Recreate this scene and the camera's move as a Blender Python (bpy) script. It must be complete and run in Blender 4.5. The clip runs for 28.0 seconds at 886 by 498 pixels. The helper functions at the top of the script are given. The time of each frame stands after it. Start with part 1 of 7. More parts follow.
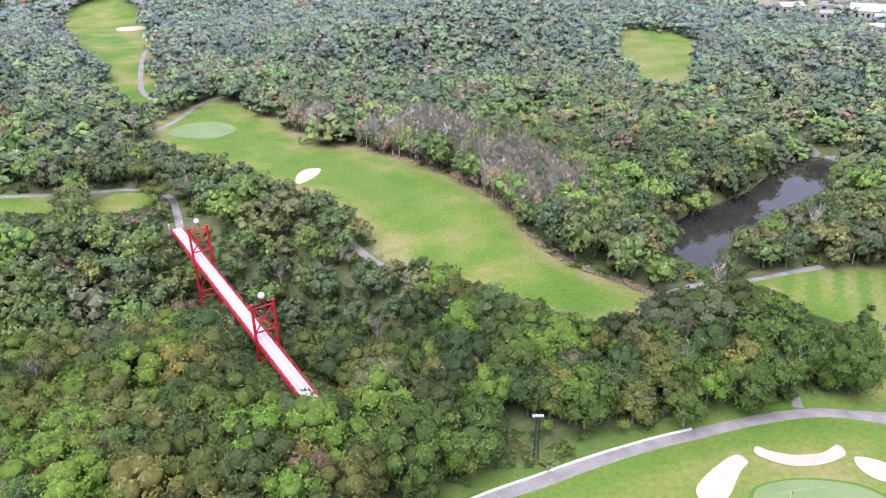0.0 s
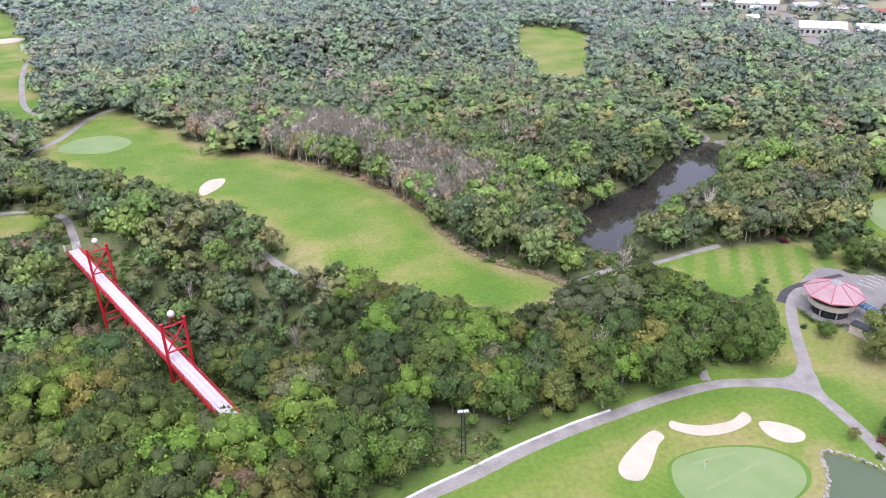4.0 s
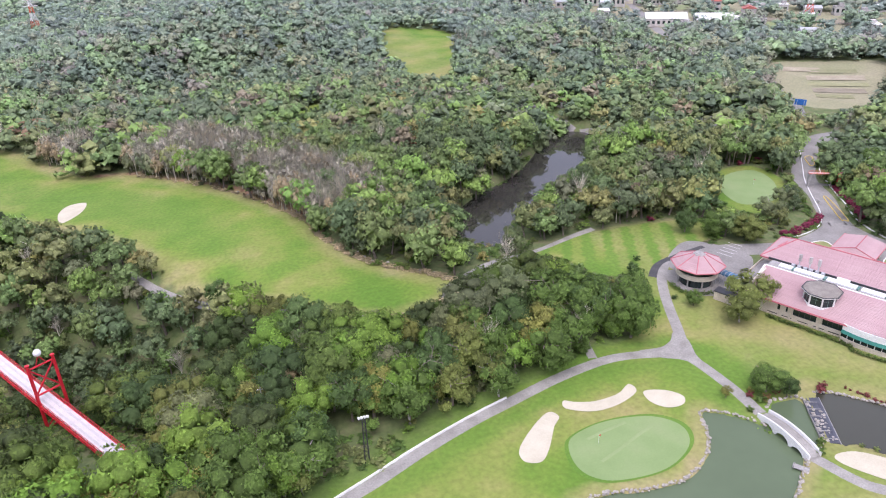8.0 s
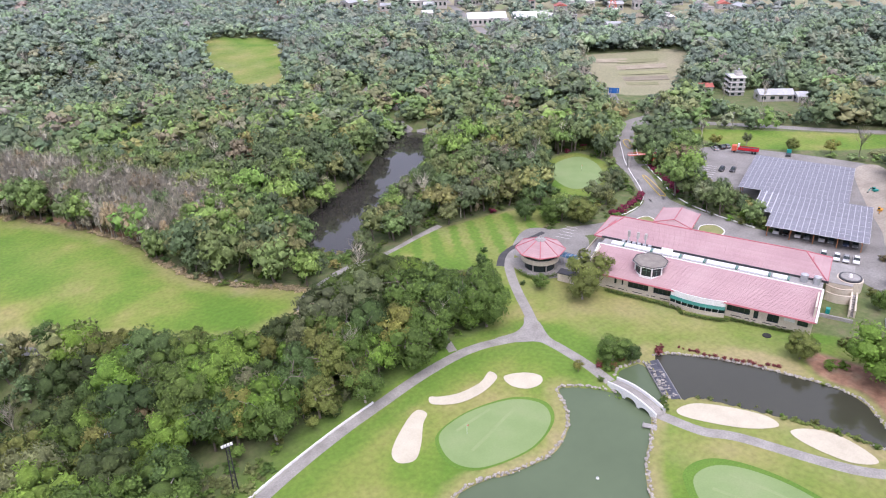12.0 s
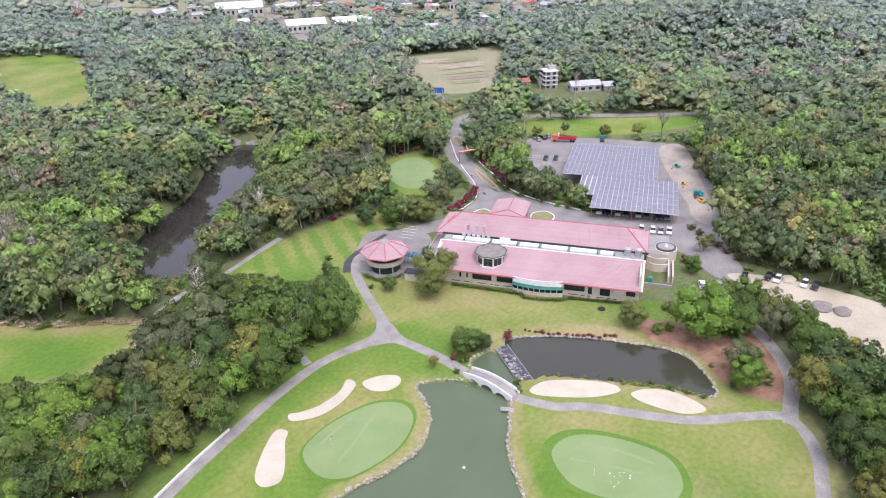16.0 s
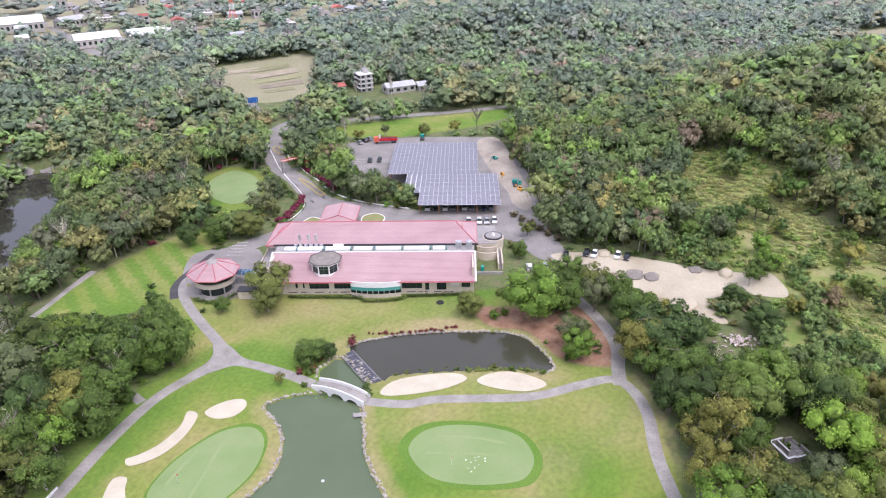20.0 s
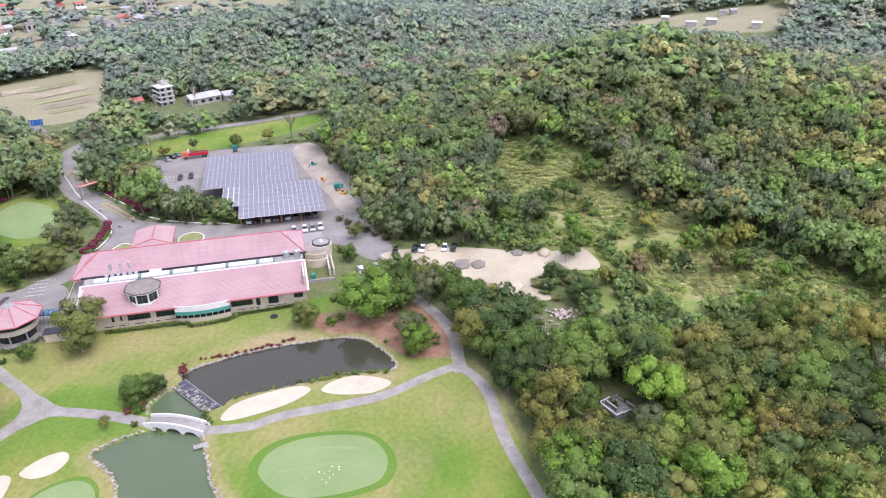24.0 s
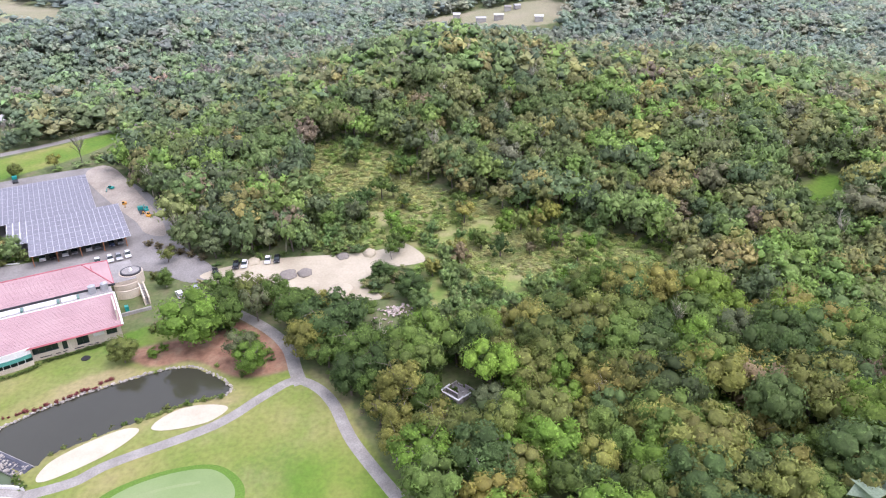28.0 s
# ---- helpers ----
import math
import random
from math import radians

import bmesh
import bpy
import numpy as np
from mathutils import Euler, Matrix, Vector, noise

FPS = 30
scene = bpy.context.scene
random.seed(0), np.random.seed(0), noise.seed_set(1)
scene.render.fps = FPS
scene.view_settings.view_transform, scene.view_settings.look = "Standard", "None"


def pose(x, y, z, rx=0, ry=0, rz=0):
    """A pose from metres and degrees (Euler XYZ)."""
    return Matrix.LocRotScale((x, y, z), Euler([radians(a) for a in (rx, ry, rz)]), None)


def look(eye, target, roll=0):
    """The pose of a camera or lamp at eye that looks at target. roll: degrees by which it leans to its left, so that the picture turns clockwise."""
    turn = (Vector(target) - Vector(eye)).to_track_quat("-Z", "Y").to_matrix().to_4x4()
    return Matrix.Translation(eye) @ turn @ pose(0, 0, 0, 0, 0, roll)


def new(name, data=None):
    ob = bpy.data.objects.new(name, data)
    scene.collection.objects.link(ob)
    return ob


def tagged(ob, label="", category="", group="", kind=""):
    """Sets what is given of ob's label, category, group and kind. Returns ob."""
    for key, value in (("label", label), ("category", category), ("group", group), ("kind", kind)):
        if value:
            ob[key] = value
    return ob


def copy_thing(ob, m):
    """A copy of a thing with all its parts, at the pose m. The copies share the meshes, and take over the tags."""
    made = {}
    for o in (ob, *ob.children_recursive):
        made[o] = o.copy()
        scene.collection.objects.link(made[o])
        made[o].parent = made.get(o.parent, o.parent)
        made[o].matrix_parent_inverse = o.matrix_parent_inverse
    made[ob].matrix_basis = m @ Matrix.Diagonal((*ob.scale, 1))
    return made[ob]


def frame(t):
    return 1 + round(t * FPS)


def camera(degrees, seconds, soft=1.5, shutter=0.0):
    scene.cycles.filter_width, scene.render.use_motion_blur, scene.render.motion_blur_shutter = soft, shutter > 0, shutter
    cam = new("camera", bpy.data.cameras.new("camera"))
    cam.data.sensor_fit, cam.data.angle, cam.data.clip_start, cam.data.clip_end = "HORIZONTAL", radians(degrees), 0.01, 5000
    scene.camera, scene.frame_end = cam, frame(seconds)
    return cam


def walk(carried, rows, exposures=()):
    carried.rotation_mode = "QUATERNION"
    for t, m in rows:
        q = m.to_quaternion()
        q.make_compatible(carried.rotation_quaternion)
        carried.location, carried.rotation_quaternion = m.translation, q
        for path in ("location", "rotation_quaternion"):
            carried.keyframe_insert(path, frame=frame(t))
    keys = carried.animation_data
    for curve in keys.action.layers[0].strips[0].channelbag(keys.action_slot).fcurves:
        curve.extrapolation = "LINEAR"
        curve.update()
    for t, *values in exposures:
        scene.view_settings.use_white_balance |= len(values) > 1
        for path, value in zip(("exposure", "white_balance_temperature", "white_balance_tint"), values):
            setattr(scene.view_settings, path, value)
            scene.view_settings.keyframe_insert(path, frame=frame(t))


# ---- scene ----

# ---------------------------------------------------------------- camera: hovers 100 m up and turns to the right
EYE = (0.0, 0.0, 100.0)
# seconds, turn to the right, tilt, lean
TURNS = [(0, -0.21, -26.63, -0.71), (1, 1.7, -26.63, -0.66), (2, 3.62, -26.64, -0.74), (3, 5.53, -26.65, -0.89), (4, 7.53, -26.66, -1.06), (5, 9.74, -26.68, -1.23), (6, 12.15, -26.69, -1.38), (7, 14.85, -26.7, -1.5), (8, 17.93, -26.71, -1.59), (9, 21.21, -26.71, -1.63), (10, 24.58, -26.71, -1.65), (11, 27.97, -26.71, -1.64), (12, 31.42, -26.71, -1.61), (13, 34.99, -26.71, -1.57), (14, 38.47, -26.71, -1.52), (15, 41.94, -26.7, -1.47), (16, 45.47, -26.7, -1.41), (17, 49.08, -26.7, -1.36), (18, 52.79, -26.7, -1.3), (19, 56.61, -26.7, -1.24), (20, 60.44, -26.7, -1.17), (21, 64.24, -26.71, -1.1), (22, 68.12, -26.72, -1.01), (23, 71.99, -26.73, -0.92), (24, 75.85, -26.75, -0.83), (25, 79.77, -26.76, -0.75), (26, 83.77, -26.77, -0.68), (27, 87.76, -26.78, -0.67), (28, 91.64, -26.79, -0.74)]
cam = camera(64.18, 28.0, soft=1.1)
walk(cam, [(t, pose(*EYE, 90 + tilt, 0, -a) @ pose(0, 0, 0, 0, 0, lean)) for t, a, tilt, lean in TURNS],
     exposures=[(0, 0.98, 5650, 24), (8, 0.83, 5800, 23), (20, 0.82, 5850, 23), (28, 0.98, 5800, 23)])

# ---------------------------------------------------------------- light: a bright overcast day
world = bpy.data.worlds.new("overcast_sky")
scene.world = world
world.use_nodes = True
sky = world.node_tree.nodes.new("ShaderNodeTexSky")
sky.sky_type, sky.sun_disc = "NISHITA", False
sky.sun_elevation, sky.sun_rotation = radians(65), radians(200)
sky.air_density, sky.dust_density, sky.ozone_density = 0.6, 6.0, 0.6
back = world.node_tree.nodes["Background"]
back.inputs["Strength"].default_value = 0.15
# thin even cloud over the whole sky
cloud = world.node_tree.nodes.new("ShaderNodeMix")
cloud.data_type = "RGBA"
cloud.inputs["Factor"].default_value, cloud.inputs["B"].default_value = 0.6, (5.2, 5.3, 5.6, 1)
world.node_tree.links.new(sky.outputs["Color"], cloud.inputs["A"])
world.node_tree.links.new(cloud.outputs["Result"], back.inputs["Color"])
sun = new("sun", bpy.data.lights.new("sun", "SUN"))
sun.data.energy, sun.data.angle, sun.data.color = 0.9, radians(40), (1.0, 0.96, 0.9)
# the sun stands behind the camera's left shoulder
sun.matrix_world = look((-35, -95, 220), (0, 0, 0))

# ---------------------------------------------------------------- materials
def material(name, colours, scale=1.0, rough=0.9, metal=0.0, bump=0.0, fine=None, spread=0.0, attribute="", glow_through=0.0, contrast=0.22, worldwide=False):
    """A noise-mottled surface: colours from dark to light, scale in patches per metre, fine grain on top."""
    m = bpy.data.materials.new(name)
    m.use_nodes = True
    nt, n, l = m.node_tree, m.node_tree.nodes, m.node_tree.links
    b = n["Principled BSDF"]
    b.inputs["Roughness"].default_value, b.inputs["Metallic"].default_value = rough, metal
    co = n.new("ShaderNodeTexCoord")
    big = n.new("ShaderNodeTexNoise")
    big.inputs["Scale"].default_value, big.inputs["Detail"].default_value = scale, 6
    where = n.new("ShaderNodeNewGeometry").outputs["Position"] if worldwide else co.outputs["Object"]
    l.new(where, big.inputs["Vector"])
    ramp = n.new("ShaderNodeValToRGB")
    e = ramp.color_ramp.elements
    while len(e) < len(colours):
        e.new(0.5)
    for i, c in enumerate(colours):
        e[i].position = 0.28 + 0.44 * i / max(1, len(colours) - 1)
        e[i].color = (*c, 1)
    l.new(big.outputs["Fac"], ramp.inputs["Fac"])
    colour = ramp.outputs["Color"]
    grain = n.new("ShaderNodeTexNoise")
    grain.inputs["Scale"].default_value, grain.inputs["Detail"].default_value = fine or scale * 9, 4
    l.new(where, grain.inputs["Vector"])
    mul = n.new("ShaderNodeMapRange")
    mul.inputs["From Min"].default_value, mul.inputs["From Max"].default_value = 0.25, 0.75
    mul.inputs["To Min"].default_value, mul.inputs["To Max"].default_value = 1 - contrast, 1 + contrast
    l.new(grain.outputs["Fac"], mul.inputs["Value"])
    mix = n.new("ShaderNodeMix")
    mix.data_type, mix.blend_type = "RGBA", "MULTIPLY"
    mix.inputs["Factor"].default_value = 1.0
    l.new(colour, mix.inputs["A"])
    l.new(mul.outputs["Result"], mix.inputs["B"])
    colour = mix.outputs["Result"]
    if attribute:
        at = n.new("ShaderNodeAttribute")
        at.attribute_name = attribute
        mx = n.new("ShaderNodeMix")
        mx.data_type, mx.blend_type = "RGBA", "MULTIPLY"
        mx.inputs["Factor"].default_value = 1.0
        l.new(colour, mx.inputs["A"])
        l.new(at.outputs["Color"], mx.inputs["B"])
        colour = mx.outputs["Result"]
    if spread:
        info = n.new("ShaderNodeObjectInfo")
        mr = n.new("ShaderNodeMapRange")
        mr.inputs["To Min"].default_value, mr.inputs["To Max"].default_value = 1 - spread, 1 + spread
        l.new(info.outputs["Random"], mr.inputs["Value"])
        mx = n.new("ShaderNodeMix")
        mx.data_type, mx.blend_type = "RGBA", "MULTIPLY"
        mx.inputs["Factor"].default_value = 1.0
        l.new(colour, mx.inputs["A"])
        l.new(mr.outputs["Result"], mx.inputs["B"])
        colour = mx.outputs["Result"]
    l.new(colour, b.inputs["Base Color"])
    if glow_through:
        tr, add, out = n.new("ShaderNodeBsdfTranslucent"), n.new("ShaderNodeMixShader"), n["Material Output"]
        l.new(colour, tr.inputs["Color"])
        add.inputs[0].default_value = glow_through
        l.new(b.outputs[0], add.inputs[1])
        l.new(tr.outputs[0], add.inputs[2])
        l.new(add.outputs[0], out.inputs["Surface"])
    if glow_through:
        at, turn = n.new("ShaderNodeAttribute"), n.new("ShaderNodeVectorTransform")
        at.attribute_name, turn.vector_type, turn.convert_from, turn.convert_to = "facing", "NORMAL", "OBJECT", "WORLD"
        l.new(at.outputs["Vector"], turn.inputs["Vector"])
        l.new(turn.outputs["Vector"], b.inputs["Normal"])
    if bump:
        bp = n.new("ShaderNodeBump")
        bp.inputs["Strength"].default_value, bp.inputs["Distance"].default_value = bump, 0.1
        l.new(grain.outputs["Fac"], bp.inputs["Height"])
        l.new(bp.outputs["Normal"], b.inputs["Normal"])
    return m


def ground_material():
    """Forest floor, lawn, dry lawn, scrub and red earth, blended by the ground's own cover weights."""
    m = bpy.data.materials.new("ground_cover")
    m.use_nodes = True
    n, l = m.node_tree.nodes, m.node_tree.links
    b = n["Principled BSDF"]
    b.inputs["Roughness"].default_value = 0.95
    co = n.new("ShaderNodeTexCoord")

    def noise_of(scale, detail=6):
        t = n.new("ShaderNodeTexNoise")
        t.inputs["Scale"].default_value, t.inputs["Detail"].default_value = scale, detail
        l.new(co.outputs["Object"], t.inputs["Vector"])
        return t.outputs["Fac"]

    def ramp_of(fac, colours, lo=0.3, hi=0.7):
        r = n.new("ShaderNodeValToRGB")
        e = r.color_ramp.elements
        while len(e) < len(colours):
            e.new(0.5)
        for i, c in enumerate(colours):
            e[i].position, e[i].color = lo + (hi - lo) * i / (len(colours) - 1), (*c, 1)
        l.new(fac, r.inputs["Fac"])
        return r.outputs["Color"]

    def cover(name, softness=0.35):
        """The weight of one cover with a ragged edge."""
        at = n.new("ShaderNodeAttribute")
        at.attribute_name = name
        add = n.new("ShaderNodeMath")
        add.operation = "MULTIPLY_ADD"
        l.new(ragged, add.inputs[0])
        add.inputs[1].default_value = 0.5
        l.new(at.outputs["Fac"], add.inputs[2])
        mr = n.new("ShaderNodeMapRange")
        mr.inputs["From Min"].default_value, mr.inputs["From Max"].default_value = 0.75 - softness / 2, 0.75 + softness / 2
        l.new(add.outputs[0], mr.inputs["Value"])
        return mr.outputs["Result"]

    def blend(a, c, fac):
        x = n.new("ShaderNodeMix")
        x.data_type = "RGBA"
        l.new(fac, x.inputs["Factor"])
        l.new(a, x.inputs["A"])
        l.new(c, x.inputs["B"])
        return x.outputs["Result"]

    ragged = noise_of(0.35, 5)
    floor_c = ramp_of(noise_of(0.25), [(0.085, 0.125, 0.036), (0.125, 0.155, 0.055), (0.165, 0.155, 0.08)])
    lawn_c = ramp_of(noise_of(0.045, 8), [(0.096, 0.190, 0.016), (0.140, 0.222, 0.026), (0.200, 0.240, 0.048), (0.280, 0.256, 0.090)], 0.36, 0.68)
    dry_c = ramp_of(noise_of(0.07, 7), [(0.185, 0.215, 0.048), (0.265, 0.252, 0.090), (0.335, 0.275, 0.145)])
    lush_c = ramp_of(noise_of(0.09), [(0.100, 0.190, 0.018), (0.135, 0.222, 0.028)])
    scrub_c = ramp_of(noise_of(0.16, 8), [(0.14, 0.235, 0.042), (0.22, 0.26, 0.07), (0.31, 0.29, 0.13)])
    earth_c = ramp_of(noise_of(0.3, 8), [(0.19, 0.10, 0.06), (0.31, 0.175, 0.11), (0.34, 0.235, 0.15)])
    field_c = ramp_of(noise_of(0.03, 6), [(0.24, 0.245, 0.13), (0.32, 0.29, 0.19)])
    c = blend(floor_c, scrub_c, cover("scrub", 0.6))
    c = blend(c, field_c, cover("field"))
    c = blend(c, earth_c, cover("earth", 0.6))
    c = blend(c, lawn_c, cover("lawn"))
    c = blend(c, dry_c, cover("dry", 0.7))
    c = blend(c, lush_c, cover("lush", 0.7))
    grain = noise_of(0.9, 9)
    mr = n.new("ShaderNodeMapRange")
    mr.inputs["From Min"].default_value, mr.inputs["From Max"].default_value = 0.3, 0.7
    mr.inputs["To Min"].default_value, mr.inputs["To Max"].default_value = 0.84, 1.16
    l.new(grain, mr.inputs["Value"])
    x = n.new("ShaderNodeMix")
    x.data_type, x.blend_type = "RGBA", "MULTIPLY"
    x.inputs["Factor"].default_value = 1
    l.new(c, x.inputs["A"])
    l.new(mr.outputs["Result"], x.inputs["B"])
    l.new(x.outputs["Result"], b.inputs["Base Color"])
    bp = n.new("ShaderNodeBump")
    bp.inputs["Strength"].default_value, bp.inputs["Distance"].default_value = 0.5, 0.25
    l.new(grain, bp.inputs["Height"])
    l.new(bp.outputs["Normal"], b.inputs["Normal"])
    return m


GROUND = ground_material()
GREEN = material("putting_green", [(0.185, 0.265, 0.095), (0.21, 0.29, 0.112), (0.235, 0.30, 0.13)], 0.12, 0.9, fine=3, contrast=0.06)
FRINGE = material("green_fringe", [(0.088, 0.188, 0.016), (0.125, 0.222, 0.026)], 0.12, 0.9, fine=3)
SAND = material("bunker_sand", [(0.46, 0.415, 0.31), (0.52, 0.475, 0.36), (0.56, 0.52, 0.40)], 0.25, 0.95, bump=0.2, fine=4, contrast=0.08)
PATH = material("cart_path_concrete", [(0.225, 0.213, 0.19), (0.29, 0.275, 0.248), (0.35, 0.333, 0.302)], 0.3, 0.9, fine=3)
ASPHALT = material("worn_asphalt", [(0.19, 0.18, 0.166), (0.245, 0.233, 0.216), (0.30, 0.285, 0.265)], 0.12, 0.9, fine=2)
DARKROAD = material("dark_asphalt", [(0.05, 0.05, 0.052), (0.075, 0.073, 0.072)], 0.3, 0.85)
DIRT = material("pale_dirt", [(0.37, 0.32, 0.225), (0.46, 0.41, 0.30), (0.53, 0.475, 0.355)], 0.09, 0.95, bump=0.1, fine=1.5, contrast=0.09)
LANE = material("dusty_lane", [(0.27, 0.235, 0.19), (0.35, 0.31, 0.255), (0.42, 0.37, 0.30)], 0.12, 0.95, bump=0.2, fine=1.5)
GRAVEL = material("grey_gravel", [(0.19, 0.17, 0.145), (0.28, 0.255, 0.22)], 0.8, 0.95, bump=0.4)
FOLIAGE = material("foliage", [(0.80, 0.80, 0.82), (1.0, 1.0, 1.0), (1.2, 1.2, 1.15)], 0.5, 0.8, attribute="tint", fine=2.4, spread=0.12, glow_through=0.40, contrast=0.24, worldwide=True)
BARK = material("bark", [(0.16, 0.13, 0.10), (0.26, 0.22, 0.18)], 1.2, 0.9, bump=0.4)
PALEBARK = material("pale_bark", [(0.32, 0.28, 0.24), (0.44, 0.40, 0.36)], 1.2, 0.9)
WHITE = material("white_paint", [(0.72, 0.71, 0.69), (0.80, 0.79, 0.77)], 0.6, 0.6)
RED = material("red_bridge_paint", [(0.50, 0.012, 0.022), (0.60, 0.022, 0.035)], 0.5, 0.45, spread=0.06)
ROOF = material("pink_roof", [(0.385, 0.245, 0.250), (0.430, 0.284, 0.286), (0.46, 0.318, 0.316)], 0.12, 0.65, fine=2.5, spread=0.04, contrast=0.07)
ROOFTRIM = material("rose_roof_trim", [(0.42, 0.12, 0.14), (0.50, 0.16, 0.18)], 0.5, 0.55)
CREAM = material("cream_wall", [(0.56, 0.49, 0.39), (0.66, 0.59, 0.48)], 0.5, 0.85)
CONCRETE = material("grey_concrete", [(0.26, 0.25, 0.235), (0.36, 0.345, 0.325)], 0.35, 0.9)
DARKGLASS = material("dark_glass", [(0.012, 0.022, 0.022), (0.03, 0.045, 0.045)], 0.3, 0.12)
ROCK = material("shore_rock", [(0.24, 0.22, 0.185), (0.37, 0.34, 0.295), (0.50, 0.465, 0.42)], 0.8, 0.9, bump=0.5, spread=0.2)


def water_material(name, tint, rough=0.03, gloss=0.5):
    m = material(name, [tuple(0.92 * v for v in tint), tuple(1.08 * v for v in tint)], 0.05, rough, contrast=0.02)
    n, l = m.node_tree.nodes, m.node_tree.links
    b = n["Principled BSDF"]
    b.inputs["IOR"].default_value, b.inputs["Specular IOR Level"].default_value = 1.33, gloss
    co, t, bp = n.new("ShaderNodeTexCoord"), n.new("ShaderNodeTexNoise"), n.new("ShaderNodeBump")
    t.inputs["Scale"].default_value, t.inputs["Detail"].default_value = 1.1, 3
    bp.inputs["Strength"].default_value, bp.inputs["Distance"].default_value = 0.05, 0.05
    l.new(co.outputs["Object"], t.inputs["Vector"])
    l.new(t.outputs["Fac"], bp.inputs["Height"])
    l.new(bp.outputs["Normal"], b.inputs["Normal"])
    return m


GREENWATER = water_material("green_pond_water", (0.105, 0.14, 0.078))
DARKWATER = water_material("dark_pond_water", (0.050, 0.050, 0.034), 0.015, 1.0)
RIVERWATER = water_material("river_water", (0.042, 0.040, 0.034), 0.015, 1.0)

# ---------------------------------------------------------------- plan helpers
def curve(points, closed=False, steps=6):
    """A smooth line through the points (Catmull-Rom)."""
    p = [np.array(q, float) for q in points]
    k = len(p)
    out = []
    for i in range(k if closed else k - 1):
        a, b, c, d = (p[(i + j) % k] if closed else p[min(max(i + j, 0), k - 1)] for j in (-1, 0, 1, 2))
        for s in range(steps):
            t = s / steps
            out.append(0.5 * (2 * b + (c - a) * t + (2 * a - 5 * b + 4 * c - d) * t * t + (3 * b - a - 3 * c + d) * t ** 3))
    if not closed:
        out.append(p[-1])
    return np.array(out)


def inside(poly, x, y):
    """Which points lie in the polygon."""
    x, y = np.asarray(x, float), np.asarray(y, float)
    hit = np.zeros(x.shape, bool)
    k = len(poly)
    for i in range(k):
        (x0, y0), (x1, y1) = poly[i], poly[(i + 1) % k]
        if y0 == y1:
            continue
        c = ((y0 > y) != (y1 > y)) & (x < (x1 - x0) * (y - y0) / (y1 - y0) + x0)
        hit ^= c
    return hit


def line_distance(line, x, y, closed=False):
    x, y = np.asarray(x, float), np.asarray(y, float)
    best = np.full(x.shape, 1e9)
    k = len(line)
    for i in range(k if closed else k - 1):
        (x0, y0), (x1, y1) = line[i], line[(i + 1) % k]
        dx, dy = x1 - x0, y1 - y0
        t = np.clip(((x - x0) * dx + (y - y0) * dy) / max(dx * dx + dy * dy, 1e-9), 0, 1)
        best = np.minimum(best, (x - x0 - t * dx) ** 2 + (y - y0 - t * dy) ** 2)
    return np.sqrt(best)


def depth_in(poly, x, y):
    """Signed distance: positive inside the outline."""
    d = line_distance(poly, x, y, True)
    return np.where(inside(poly, x, y), d, -d)


def smooth(v, lo, hi):
    t = np.clip((np.asarray(v, float) - lo) / (hi - lo), 0, 1)
    return t * t * (3 - 2 * t)


# ---------------------------------------------------------------- plan (metres; y ahead of the first view, x to its right)
FAIRWAY = curve([(-135, 318), (-138, 345), (-120, 374), (-84, 342), (-56, 306), (-35, 298), (2, 263), (23, 229), (27, 210), (38, 188), (57, 169), (50, 158),
                 (31, 157), (8, 174), (-15, 196), (-42, 236), (-88, 272), (-122, 296)], True)
FAIRWAY_BACK = curve([(-308, 690), (-330, 640), (-268, 532), (-225, 470), (-172, 372), (-152, 372), (-190, 470), (-222, 560), (-270, 650)], True)
FAIRWAY_FAR = curve([(127, 529), (150, 540), (176, 519), (158, 450), (131, 388), (112, 402), (112, 470)], True)
FAIRWAY_GAP = curve([(34, 372), (44, 381), (60, 376), (52, 366)], True)
FAIRWAY_STRIP = curve([(86, 176), (98, 180.5), (111, 182.5), (131, 182), (151, 178), (144, 166), (128, 158), (117, 155), (101, 154), (94, 166)], True)
GREEN_POLY = curve([(164, 186), (172, 204), (186, 215), (199, 215), (201, 200), (186, 180), (170, 175)], True)
LAWN = curve([(6, 98), (18, 103), (29.5, 108.5), (42, 113), (52, 116), (67, 120.6), (77, 124.5), (84, 124), (92, 127), (99, 136), (106, 150), (116, 158), (126, 150), (130, 134), (137, 112), (153, 80),
              (158, 70), (152, 56), (146, 46), (139, 35.5), (133.5, 27), (125, 19.5), (112.5, 13.2), (95, 3.5), (72, -14), (45, -30), (0, -20), (-25, 20), (-16, 78)], True)
RANGE = curve([(262, 208), (300, 168), (326, 140), (302, 141), (276, 159), (257, 184)], True)
TEE = curve([(-128, 232), (-112, 232), (-106, 245), (-124, 248)], True)
TEE_LEFT = curve([(-175, 232), (-142, 230), (-146, 244), (-172, 244)], True)
CLEARING = curve([(258, 44), (273, 40), (262, 8), (242, 0), (232, -2), (224, -16), (216, -30), (211, -48), (195, -62), (184, -76), (174, -72), (180, -50), (163, -36), (158, -14), (160, 2), (178, 0), (196, 14), (203, 36), (228, 32)], True)
HAMLET = curve([(548, -96), (562, -60), (574, -20), (598, 0), (620, -24), (622, -70), (600, -110), (570, -116)], True)
CLEARING_FAR = curve([(222, -129), (226, -150), (212, -142), (208, -128)], True)
